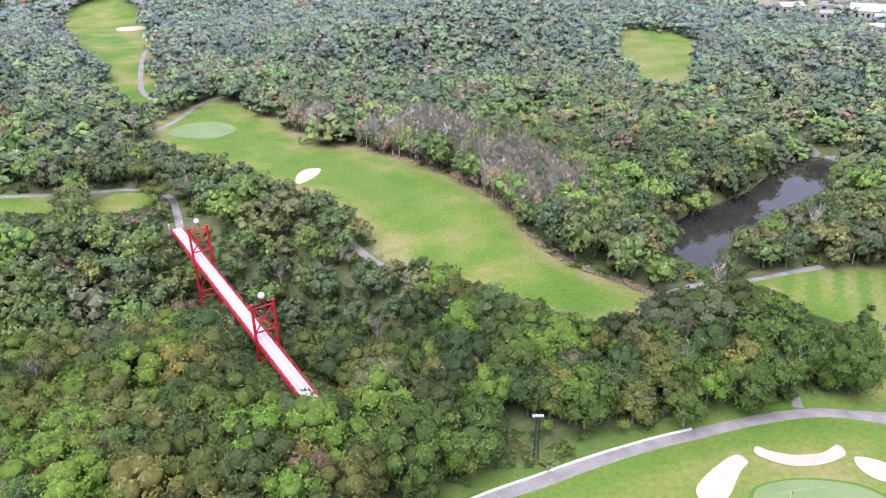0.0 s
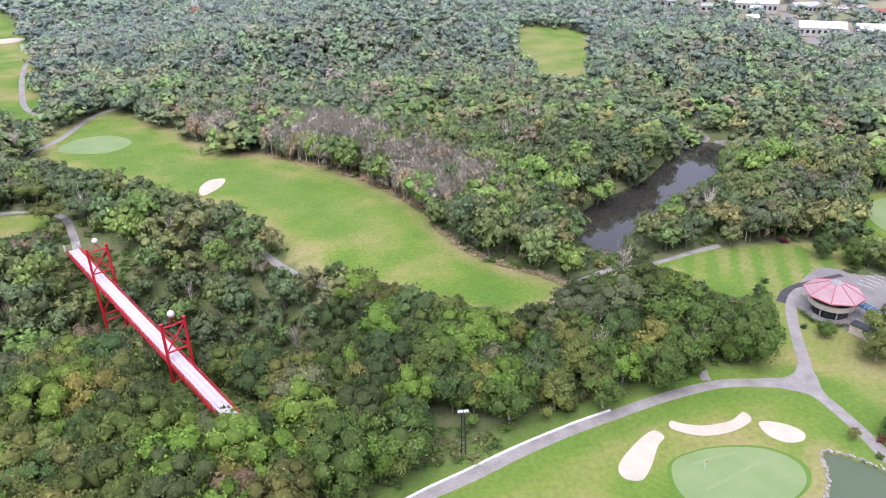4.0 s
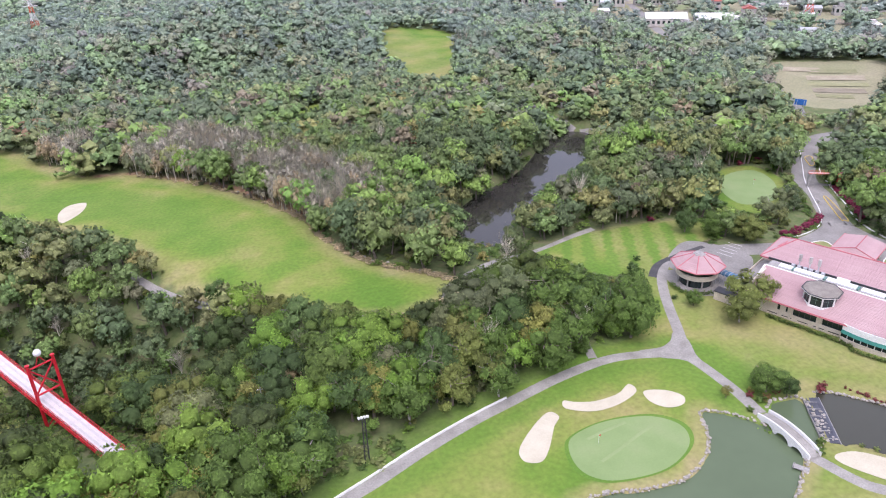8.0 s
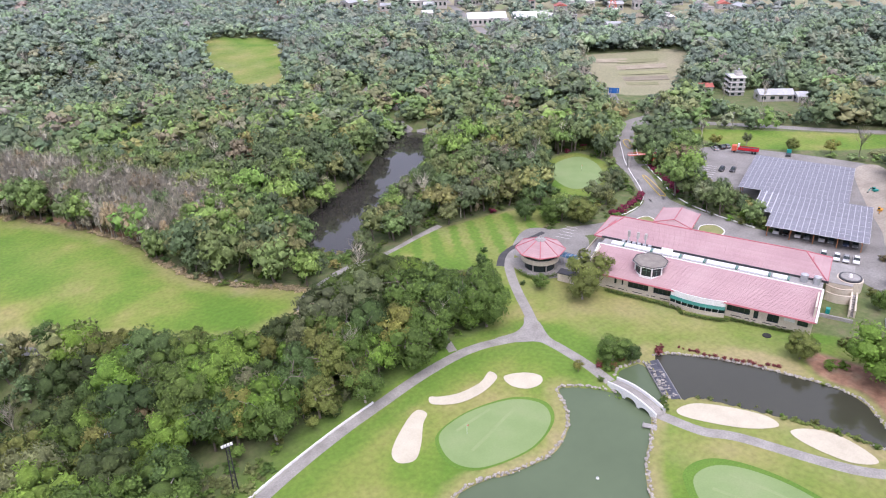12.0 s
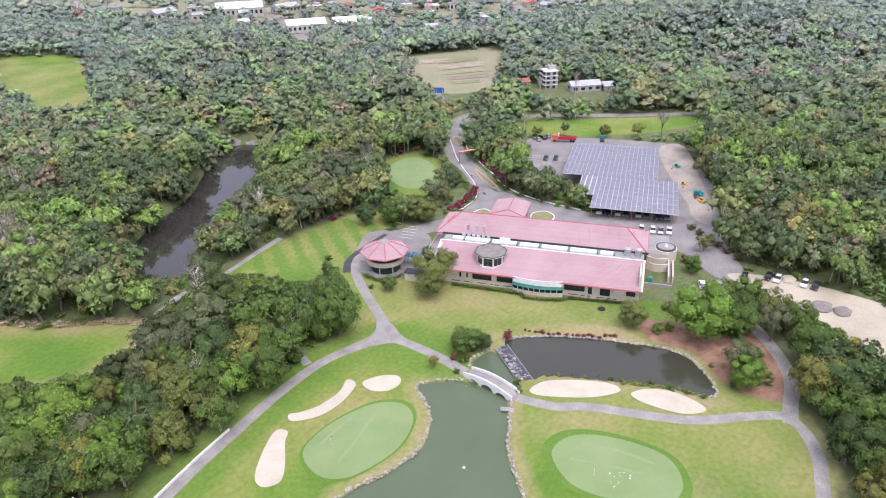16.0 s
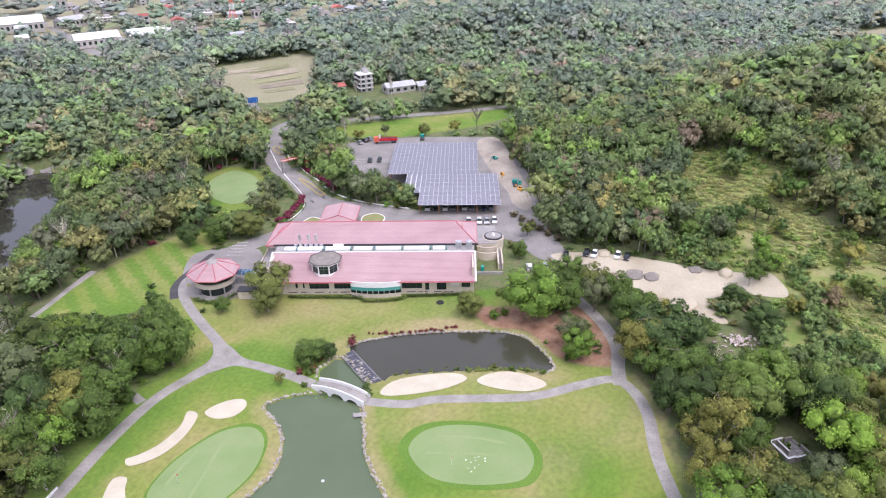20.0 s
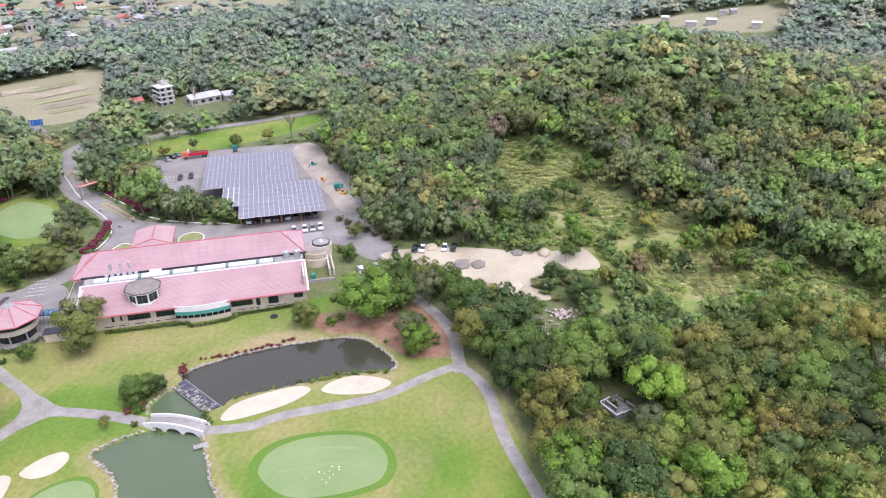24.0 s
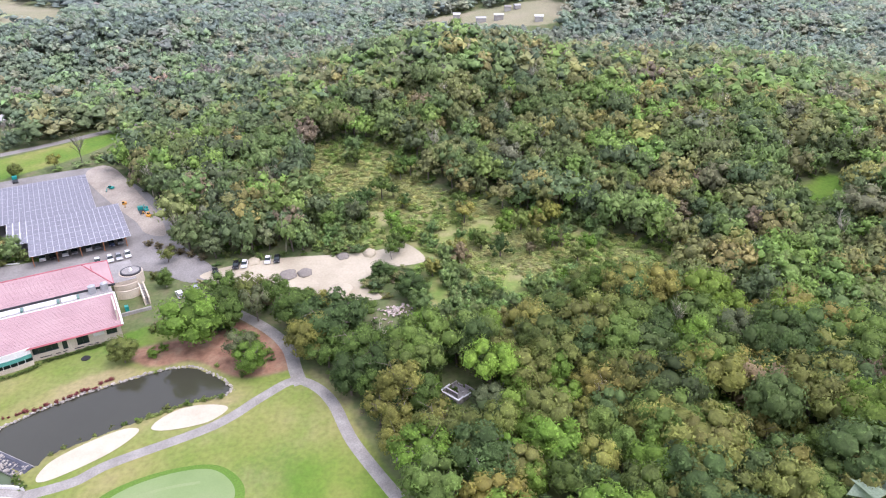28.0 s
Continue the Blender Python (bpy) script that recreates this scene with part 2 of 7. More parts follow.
POND = curve([(40, 70), (50, 81.5), (58, 82.6), (66, 81), (74, 81.2), (81.6, 85.6), (85.5, 91), (87.5, 95.8), (91, 95.2), (97.5, 88.5), (99.6, 79.5), (95.2, 74.6), (87, 68.3),
              (82.7, 63.4), (78, 57), (70, 47), (55, 40), (40, 52)], True)
BASIN = curve([(101.3, 88), (102.6, 93), (107, 93.6), (111, 91.4), (106.5, 82), (102.5, 79), (100.8, 82)], True)
POND_UPPER = curve([(114, 91.6), (116.8, 92.4), (122, 88.4), (129.2, 79.8), (135.5, 69), (139.8, 58.8), (137.2, 51.4), (131.6, 45), (128, 46.2), (125.2, 54.5), (120.2, 62.5),
                    (115, 70.6), (110.6, 77), (107.8, 78.8)], True)
RIVER = curve([(82, 196), (77, 201), (73, 216), (91, 237), (122, 259), (152, 294), (160, 302), (171, 292), (156, 265), (121, 238), (100, 219), (91, 208)], True)
LOT = curve([(183, 66), (189, 59), (193, 43), (194, 22), (196, 13), (199, 6), (188, 0), (184, 12), (177, 18), (168, 12), (168, 22), (175, 38), (178, 52)], True)
VILLAGE = curve([(250, 760), (290, 560), (335, 450), (380, 400), (560, 330), (720, 330), (900, 620), (600, 900), (320, 900)], True)
FIELDS = curve([(331, 356), (380, 321), (352, 290), (310, 264), (284, 276), (300, 310)], True)
RAVINE = curve([(-230, 130), (-160, 150), (-108, 168), (-68, 184), (-34, 172), (4, 148), (30, 140)])

# cart paths: centre lines
PATH_LOW = curve([(-8, 87.6), (6, 95.5), (17.8, 100.2), (29.5, 105.5), (41.5, 110.1), (52, 113.3), (63.5, 116.7), (74.5, 118.9), (82, 119.2), (90, 117.5), (96.8, 114.3), (99.1, 102), (99.1, 91)])
PATH_CLUB = curve([(96.8, 114.3), (101, 122), (106.6, 135), (111, 144), (115.4, 151), (121, 157)])
PATH_ISLE = curve([(99.6, 77), (103, 68.5), (107.9, 62.8), (117.9, 45.6), (127.2, 37), (132.5, 31.2), (130.5, 26), (124, 21), (111.3, 15.5), (96, 6)])
PATH_OUT = curve([(131, 29), (136.2, 31), (145.6, 34.3), (154, 40.5), (164, 52), (172, 64)])
PATH_WOOD = curve([(76, 121), (77.5, 128), (79.4, 135), (86.5, 142), (92, 150), (98, 153)])
PATH_STRIP = curve([(30, 156), (38, 152), (46, 151.5), (50.5, 157), (55.6, 166), (65, 171.8), (76.5, 177.5), (87, 178.6), (104, 182.8), (112, 185)])
PATH_FAIR = curve([(-34, 214), (-26, 203), (-16.3, 192.5), (-7.5, 185), (10, 172), (26, 161.3), (32.6, 155.5)])
PATH_TEE = curve([(-190, 240), (-163, 243.5), (-140, 247), (-120, 252), (-104, 246), (-96, 232), (-90, 218)])
PATH_UP = curve([(-150, 296), (-134, 330), (-128, 372), (-112, 388)])
PATH_BACK = curve([(-150, 372), (-170, 396), (-196, 470), (-205, 520)])
TRACK = curve([(-72, 140), (-54.4, 157), (-45, 163), (-30, 168), (-12, 170)])
# roads: centre lines
ROAD_IN = curve([(262, 232), (250, 231), (238, 224.5), (221, 209), (209, 196), (201, 180), (193, 168), (187, 157)])
ROAD_FAR = curve([(178, 262), (176, 290), (166, 303), (158, 324), (165, 351), (190, 380), (215, 420), (228, 452)])
ROAD_VILLAGE = curve([(268, 262), (282, 281), (300, 318), (322, 356), (330, 380)])
ROAD_TOWN = curve([(322, 450), (330, 466), (358, 530), (388, 600), (430, 700)])
ROAD_EAST = curve([(253, 226), (264, 222), (285, 196), (308, 166), (340, 138), (372, 118)])
FORECOURT = curve([(214, 186), (206, 187), (197, 174), (191, 155), (192.5, 138), (196, 120), (212, 92), (216, 88), (205, 78), (194, 68), (184, 60), (180, 68), (188, 84), (182, 102), (168, 132),
                   (158, 146), (150, 150), (140, 154), (142, 160), (160, 155), (174, 156.5), (185, 163), (196, 180), (206, 192)], True)
RIVER_LOT = curve([(196, 262), (206, 252), (232, 257), (246, 258), (240, 268), (222, 274)], True)
CARPARK = curve([(216, 164), (232, 178), (248, 188), (262, 172), (276, 144), (278, 130), (262, 114), (234, 92), (214, 86), (198, 116), (202, 125), (213, 136), (217, 148), (220, 156)], True)
SIDEYARD = curve([(122, 158), (134, 166), (142, 160), (146, 150), (136, 140), (128, 138), (120, 150)], True)


def height(x, y):
    """The lie of the land."""
    x, y = np.asarray(x, float), np.asarray(y, float)
    r = np.hypot(x, y)
    z = np.zeros(x.shape)

    def hill(cx, cy, sx, sy, top, turn=0.0):
        a = radians(turn)
        u, v = (x - cx) * math.cos(a) + (y - cy) * math.sin(a), -(x - cx) * math.sin(a) + (y - cy) * math.cos(a)
        return top * np.exp(-(u / sx) ** 2 - (v / sy) ** 2)

    z += hill(345, -10, 85, 75, 31) + hill(330, -140, 100, 80, 18) + hill(230, -190, 90, 70, 8)
    z += hill(490, 215, 130, 70, 21, -60) + hill(660, -180, 150, 130, 34) - hill(470, -120, 75, 130, 9)
    z -= hill(0, 428, 130, 34, 7)
    z += hill(20, 560, 130, 90, 22) + hill(-90, 470, 90, 70, 8) + hill(230, 430, 70, 60, 16) + hill(-330, 420, 130, 120, 18) + hill(-230, 300, 70, 60, 6)
    z += hill(60, 760, 260, 140, 18) + hill(-420, 800, 250, 160, 30)
    z += 26 * smooth(r, 1500, 3000) + 60 * smooth(r, 2400, 4200)
    z += 1.4 * np.sin(x / 31 + 1) * np.sin(y / 37) * smooth(r, 240, 340)
    d = line_distance(RAVINE, x, y)
    z -= 23 * np.exp(-(d / 24) ** 2) * smooth(-x, -25, 40) + 2.0 * np.exp(-(d / 18) ** 2)
    z -= 2.5 * smooth(-line_distance(RIVER, x, y, True), -26, -8) * (1 - inside(RIVER, x, y)) + 2.5 * inside(RIVER, x, y)
    z -= 7.5 * smooth(depth_in(RIVER, x, y), -7, 1)
    for pond, deep in ((POND, 1.6), (BASIN, 1.3), (POND_UPPER, 1.3)):
        z -= deep * smooth(depth_in(pond, x, y), -0.5, 2.2)
    return z

# ---------------------------------------------------------------- building helpers
def mesh_object(name, verts, faces, mat, parent=None, attrs=None, flat=True):
    me = bpy.data.meshes.new(name)
    me.from_pydata([tuple(v) for v in verts], [], [tuple(f) for f in faces])
    me.materials.append(mat)
    for key, values in (attrs or {}).items():
        a = me.attributes.new(key, "FLOAT", "POINT")
        a.data.foreach_set("value", np.asarray(values, np.float32))
    if not flat:
        me.shade_smooth()
    ob = new(name, me)
    if parent is not None:
        ob.parent = parent
    return ob


def part(name, bm, mat, parent=None, label=""):
    """Links a bmesh as one mesh object under a thing or a part."""
    me = bpy.data.meshes.new(name)
    bm.to_mesh(me)
    bm.free()
    me.materials.append(mat)
    ob = new(name, me)
    ob.parent = parent
    return tagged(ob, label) if label else ob


def box(bm, cx, cy, cz, sx, sy, sz, turn=0.0, bevel=0.0):
    """A block by its centre and size, turned about z."""
    made = bmesh.ops.create_cube(bm, size=1.0, matrix=pose(cx, cy, cz, 0, 0, turn) @ Matrix.Diagonal((sx, sy, sz, 1)))
    if bevel:
        edges = list({e for v in made["verts"] for e in v.link_edges})
        bmesh.ops.bevel(bm, geom=edges, offset=bevel, segments=1, affect="EDGES")
    return made


def boxed(*args, **kw):
    bm = bmesh.new()
    box(bm, *args, **kw)
    return bm


def tube(bm, a, b, r0, r1=None, sides=8):
    """A round bar from a to b."""
    a, b = Vector(a), Vector(b)
    d = b - a
    m = Matrix.Translation((a + b) / 2) @ d.to_track_quat("Z", "Y").to_matrix().to_4x4()
    return bmesh.ops.create_cone(bm, cap_ends=True, segments=sides, radius1=r0, radius2=r0 if r1 is None else r1, depth=d.length, matrix=m)


def tubed(*args, **kw):
    bm = bmesh.new()
    tube(bm, *args, **kw)
    return bm


def empty(name, m=None):
    ob = new(name)
    if m is not None:
        ob.matrix_basis = m
    return ob


def sheet(name, outline, mat, lift=0.06, cell=3.0, parent=None, level=None, thick=0.0):
    """A thin layer that lies on the ground inside an outline."""
    from mathutils import geometry
    o = np.array(outline)
    x0, y0, x1, y1 = *o.min(0), *o.max(0)
    gx, gy = np.meshgrid(np.arange(x0 + cell / 2, x1, cell), np.arange(y0 + cell / 2, y1, cell))
    keep = depth_in(o, gx, gy) > cell * 0.35
    pts = np.vstack([o, np.column_stack([gx[keep], gy[keep]])])
    k = len(o)
    v, _, f, *_ = geometry.delaunay_2d_cdt([Vector(p) for p in pts], [(i, (i + 1) % k) for i in range(k)], [], 1, 1e-4)
    v = np.array([tuple(p) for p in v])
    z = height(v[:, 0], v[:, 1]) + lift if level is None else np.full(len(v), level)
    return mesh_object(name, np.column_stack([v, z]), f, mat, parent, flat=False)


def ribbon(name, line, width, mat, lift=0.08, parent=None, level=None):
    """A strip of even width along a line on the ground."""
    p = np.array(line)
    t = np.gradient(p, axis=0)
    t /= np.linalg.norm(t, axis=1)[:, None] + 1e-9
    nrm = np.column_stack([-t[:, 1], t[:, 0]])
    rows = [p + nrm * width * s for s in (-0.5, -0.17, 0.17, 0.5)]
    v = np.vstack(rows)
    k = len(p)
    z = height(v[:, 0], v[:, 1]) + lift
    z[:k] -= lift * 0.9
    z[3 * k:] -= lift * 0.9
    zc = np.maximum(z.reshape(4, k), z.reshape(4, k)[1:3].mean(0) - 0.25).ravel()
    f = [(j * k + i, j * k + i + 1, (j + 1) * k + i + 1, (j + 1) * k + i) for j in range(3) for i in range(k - 1)]
    return mesh_object(name, np.column_stack([v, zc]), [q[::-1] for q in f], mat, parent, flat=False)


# ---------------------------------------------------------------- ground: one sheet to the horizon
def graded(*stops):
    """Coordinates with a given step between stops: (from, step), ..., (to, 0)."""
    out = []
    for (a, s), (b, _) in zip(stops, stops[1:]):
        out += list(np.arange(a, b - s * 0.3, s))
    return np.array(out + [stops[-1][0]])


gx = graded((-4600, 400), (-1400, 60), (-500, 14), (-220, 3), (0, 1.7), (212, 3.4), (344, 10), (760, 50), (1500, 400), (4600, 0))
gy = graded((-4600, 400), (-1400, 80), (-260, 12), (-60, 4), (0, 1.7), (200, 3.4), (360, 9), (800, 50), (1500, 400), (4600, 0))
X, Y = (a.ravel() for a in np.meshgrid(gx, gy))
nx, ny = len(gx), len(gy)
Z = height(X, Y)


def soft_cover(polys, edge=2.5):
    w = np.zeros(X.shape)
    for p in polys:
        w = np.maximum(w, smooth(depth_in(p, X, Y), -edge, edge))
    return w


lawn = soft_cover([FAIRWAY, FAIRWAY_BACK, FAIRWAY_FAR, FAIRWAY_GAP, FAIRWAY_STRIP, GREEN_POLY, LAWN, RANGE, TEE, TEE_LEFT, CLEARING_FAR])
shore = np.minimum(line_distance(POND_UPPER, X, Y, True), line_distance(POND, X, Y, True) + 2)
dry = 0.75 * smooth(-line_distance(FAIRWAY, X, Y, True), -9, -1) * (lawn > 0.01) + 0.8 * (1 - smooth(shore, 3, 7)) + 0.55 * soft_cover([curve([(130, 60), (142, 78), (136, 100), (120, 130), (108, 140), (112, 112), (124, 88)], True)], 6)
dry = np.maximum(dry, 0.40 * smooth(X, 84, 94) * smooth(Y, 22, 30) * (1 - smooth(Y, 66, 80)) * (lawn > 0.01))
dry = np.maximum(dry, 0.42 * smooth(X, 100, 112) * smooth(-X, -160, -140) * (lawn > 0.01))
earth = np.maximum(soft_cover([curve([(152, 62), (146, 74), (139, 66), (141, 56), (134, 44), (138, 32), (150, 38), (160, 52)], True)], 3),
                   0.9 * (1 - smooth(line_distance(np.array([(-60, 306), (-36, 300), (2, 266), (24, 232)]), X, Y), 1, 6)))
lawn = lawn * (1 - np.clip(earth, 0, 1) * (X > 100))
dry = dry * (1 - np.clip(earth, 0, 1) * (X > 100))
lush = np.maximum.reduce([0.8 * (1 - smooth(np.abs(line_distance(PATH_LOW, X, Y) - 4), 0, 6)), 0.75 * smooth(depth_in(FAIRWAY, X, Y), 7, 18) * (1 - smooth(X, -25, 25)), 0.9 * (np.sin((0.91 * X - 0.42 * Y) * 0.95) > 0.0) * inside(FAIRWAY_STRIP, X, Y)]) * (lawn > 0.5)
lush = np.maximum(lush, 0.62 * (1 - smooth(line_distance(PATH_LOW, X, Y), 5, 11)) * (lawn <= 0.5))
mx, my = np.meshgrid(np.arange(nx - 1), np.arange(ny - 1))
i0 = (my * nx + mx).ravel()
faces = np.column_stack([i0, i0 + 1, i0 + nx + 1, i0 + nx])
ground = mesh_object("ground", np.column_stack([X, Y, Z]), faces.tolist(), GROUND, flat=False,
                     attrs={"lawn": lawn, "dry": dry, "earth": earth, "lush": lush, "scrub": soft_cover([CLEARING], 6), "field": soft_cover([VILLAGE, FIELDS, HAMLET], 4)})
tagged(ground, "rolling ground of golf lawns, woodland floor and bare earth", "ground", kind="structure")

for line, width, name, label in ((PATH_LOW, 2.9, "cart_path", "grey concrete cart path beside the putting green"), (PATH_CLUB, 2.8, "cart_path", "grey concrete cart path up to the clubhouse"),
                                 (PATH_ISLE, 2.7, "cart_path", "grey concrete cart path past two sand bunkers"), (PATH_OUT, 3.2, "cart_path", "worn concrete track leading to the dirt lot"),
                                 (PATH_WOOD, 2.2, "cart_path", "narrow path through the wood"), (PATH_STRIP, 2.4, "cart_path", "grey cart path bending round the fairway"),
                                 (PATH_FAIR, 2.6, "cart_path", "grey cart path along the fairway edge"), (PATH_TEE, 2.6, "cart_path", "dark cart path past the tee to the bridge"),
                                 (PATH_UP, 3.0, "cart_path", "pale cart path behind the upper green"), (PATH_BACK, 3.0, "cart_path", "pale cart path along the back fairway")):
    tagged(ribbon(name, line, width, PATH), label, "path", kind="structure")
tagged(sheet("path_junction", curve([(87.5, 119.6), (93.5, 119.2), (97.4, 120.8), (100.2, 123.6), (101.6, 119.6), (99.4, 112.6), (99.9, 105), (98.2, 108.6), (95.2, 113.0), (91, 115.6)], True), PATH, 0.085), "grey concrete fork of the cart paths", "path", kind="structure")
tagged(ribbon("track", TRACK, 2.2, DIRT, 0.15), "dirt track down in the ravine", "track", kind="structure")
for line, width, name, label in ((ROAD_IN, 8.5, "road", "worn asphalt entrance road"), (ROAD_FAR, 3.4, "road", "grey road along the river bank"), (ROAD_VILLAGE, 5.5, "road", "grey country road by the fields"),
                                 (ROAD_TOWN, 7, "road", "grey straight road through the village"), (ROAD_EAST, 5, "road", "grey road behind the driving lawn")):
    tagged(ribbon(name, line, width, ASPHALT, 0.1), label, "road", kind="structure")
tagged(sheet("forecourt", FORECOURT, ASPHALT, 0.09), "worn grey asphalt forecourt of the clubhouse", "pavement", kind="structure")
tagged(sheet("car_park", CARPARK, ASPHALT, 0.07), "worn asphalt car park under the solar roof", "pavement", kind="structure")
tagged(sheet("side_yard", SIDEYARD, ASPHALT, 0.06), "dark asphalt yard beside the clubhouse", "pavement", kind="structure")
tagged(sheet("plaza", curve([(115.5, 151), (114.4, 143), (117, 137), (122, 134.5), (127.6, 132.6), (130, 136), (126, 143), (120, 151)], True), PATH, 0.1), "paved plaza round the pavilion", "pavement", kind="structure")
tagged(sheet("river_lot", RIVER_LOT, ASPHALT, 0.12), "grey asphalt lot beside the river road", "pavement", kind="structure")
tagged(sheet("dirt_lane", curve([(212, 85), (226, 91), (247, 105), (276, 125), (280, 134), (268, 134), (240, 113), (224, 99), (214, 92)], True), LANE, 0.13), "pale dusty lane beside the solar roof", "lane", kind="structure")
tagged(ribbon("drive", curve([(111.5, 150), (117, 155.5), (126, 158.8), (137, 161)]), 2.4, DARKROAD, 0.12), "dark asphalt drive behind the pavilion", "road", kind="structure")
tagged(sheet("dirt_lot", LOT, DIRT, 0.12), "pale bare-earth parking lot", "ground", kind="structure")
tagged(sheet("pond", POND, GREENWATER, level=-0.5), "green still pond water", "water", kind="structure")
tagged(sheet("pond", BASIN, GREENWATER, level=-0.45), "small green pool below the weir", "water", kind="structure")
tagged(sheet("pond", POND_UPPER, DARKWATER, level=-0.3), "dark brown pond water with reflections", "water", kind="structure")
tagged(sheet("river", curve([(82, 189), (72, 198), (67, 216), (87, 240), (118, 263), (148, 297), (160, 308), (176, 294), (160, 262), (125, 234), (105, 214), (94, 201)], True), RIVERWATER, level=-7.0),
       "brown slow river between wooded banks", "water", kind="structure")
GREEN_LOW = curve([(57.3, 97.4), (55.4, 92), (56.5, 87.5), (61, 84.6), (71, 84.1), (79, 87.9), (81.3, 93.3), (77.3, 98.1), (69.3, 100), (62.5, 99.6)], True)
GREEN_ISLE = curve([(90.6, 60.3), (96.5, 60.9), (101.1, 57.1), (104.5, 49.8), (105.1, 42.6), (101, 37.6), (96, 36.6), (92.6, 38.6), (88.4, 45.4), (86.7, 53)], True)
for poly, name in ((GREEN_LOW, "putting_green"), (GREEN_ISLE, "putting_green")):
    c = poly.mean(0)
    tagged(sheet("green_fringe", c + (poly - c) * (1 + (0.065 if poly is GREEN_LOW else 0.15) + 0.02 * np.sin(np.arange(len(poly)) / 5.0))[:, None], FRINGE, 0.05), "lush green fringe round the putting green", "lawn", kind="structure")
    tagged(sheet(name, poly, GREEN, 0.08), "pale close-mown putting green", "putting green", kind="structure")
tagged(sheet("putting_green", curve([(170, 184), (173, 200), (185, 210), (197, 210), (196, 198), (184, 183)], True), GREEN, 0.1), "round mown green ringed by trees", "putting green", kind="structure")
tagged(sheet("putting_green", curve([(-128, 318), (-126, 334), (-112, 340), (-100, 330), (-108, 316)], True), GREEN, 0.1), "mown green at the top of the fairway", "putting green", kind="structure")
for pts in ([(47, 98.9), (46.4, 95.3), (49.5, 94), (52.7, 97), (56.4, 102.3), (58.8, 104.8), (57.3, 106.9), (52.7, 104.2)],
            [(62.1, 109.2), (61.4, 106.7), (66.5, 103.8), (72.9, 104), (78.7, 106.5), (78.5, 109.4), (74.4, 107.2), (68.6, 106.7), (64.4, 107.9)],
            [(80.3, 106), (79.6, 102.4), (82, 99.4), (85.7, 99.2), (87.4, 101.5), (85, 104.6)],
            [(103.6, 75.8), (104.2, 72.3), (110.7, 64.4), (116.9, 60.8), (117.7, 64.3), (113.3, 70.9), (108.4, 75.4)],
            [(117.6, 58.5), (117, 54.1), (119.2, 47), (123.3, 43.8), (124.8, 46.5), (124.5, 52.4), (121.6, 56.8)],
            [(-59.4, 266), (-57, 274), (-51, 274.5), (-51.6, 265), (-57, 257)], [(-262, 590), (-256, 578), (-240, 584), (-244, 598)]):
    tagged(sheet("sand_bunker", curve(pts, True), SAND, 0.1, 2.0), "pale sand bunker set in the lawn", "bunker", group="sand bunkers", kind="structure")

# paler mown stripes on the two greens
STRIPE = material("mown_stripe", [(0.215, 0.290, 0.115), (0.25, 0.315, 0.14)], 0.2, 0.9, fine=3, contrast=0.06)
for pts in ([(60.5, 90.0), (66, 92.0), (72, 94.4), (77, 96.0)], [(61.0, 96.6), (66, 97.6), (71, 98.4)], [(92.0, 57.0), (95.5, 50.0), (98.0, 44.0)], [(97.6, 57.6), (100.6, 50.0), (101.8, 44.0)]):
    tagged(ribbon("mown_stripe", curve(pts), 1.5, STRIPE, 0.1), "paler mown stripe across the putting green", "lawn", kind="structure")
# ploughed plots on the fields
PLOT = material("ploughed_soil", [(0.25, 0.215, 0.15), (0.33, 0.29, 0.21)], 0.2, 0.95, bump=0.3, spread=0.2)
CROP = material("crop_rows", [(0.20, 0.205, 0.10), (0.26, 0.25, 0.14)], 0.2, 0.95, bump=0.3, spread=0.2)
for i, (x, y, l, w, k) in enumerate(((322, 292, 26, 9, 0), (330, 301, 30, 7, 1), (338, 311, 30, 9, 0), (346, 322, 26, 8, 1), (335, 335, 22, 9, 0), (312, 285, 18, 7, 1))):
    u, v = np.array((0.80, -0.60)), np.array((0.60, 0.80))
    c = np.array((x, y), float)
    tagged(sheet("field_plot", np.array([c - u * l / 2 - v * w / 2, c + u * l / 2 - v * w / 2, c + u * l / 2 + v * w / 2, c - u * l / 2 + v * w / 2]), (PLOT, CROP)[k], 0.15), ("bare ploughed field plot", "green crop plot")[k], "field", kind="structure")

# ---------------------------------------------------------------- trees
rng = np.random.default_rng(7)


def ico(steps):
    """Corners and faces of a faceted ball."""
    bm = bmesh.new()
    bmesh.ops.create_icosphere(bm, subdivisions=steps, radius=1.0)
    v = np.array([tuple(p.co) for p in bm.verts])
    f = np.array([[p.index for p in q.verts] for q in bm.faces])
    bm.free()
    return v, f


ICO_V, ICO_F = ico(1)
ICO_BODY = ico(2)
OCTA_V = np.array([(1, 0, 0), (-1, 0, 0), (0, 1, 0), (0, -1, 0), (0, 0, 1), (0, 0, -1)], float)
OCTA_F = np.array([(0, 2, 4), (2, 1, 4), (1, 3, 4), (3, 0, 4), (2, 0, 5), (1, 2, 5), (3, 1, 5), (0, 3, 5)])


def unit(v):
    return v / (np.linalg.norm(v, axis=-1, keepdims=True) + 1e-9)


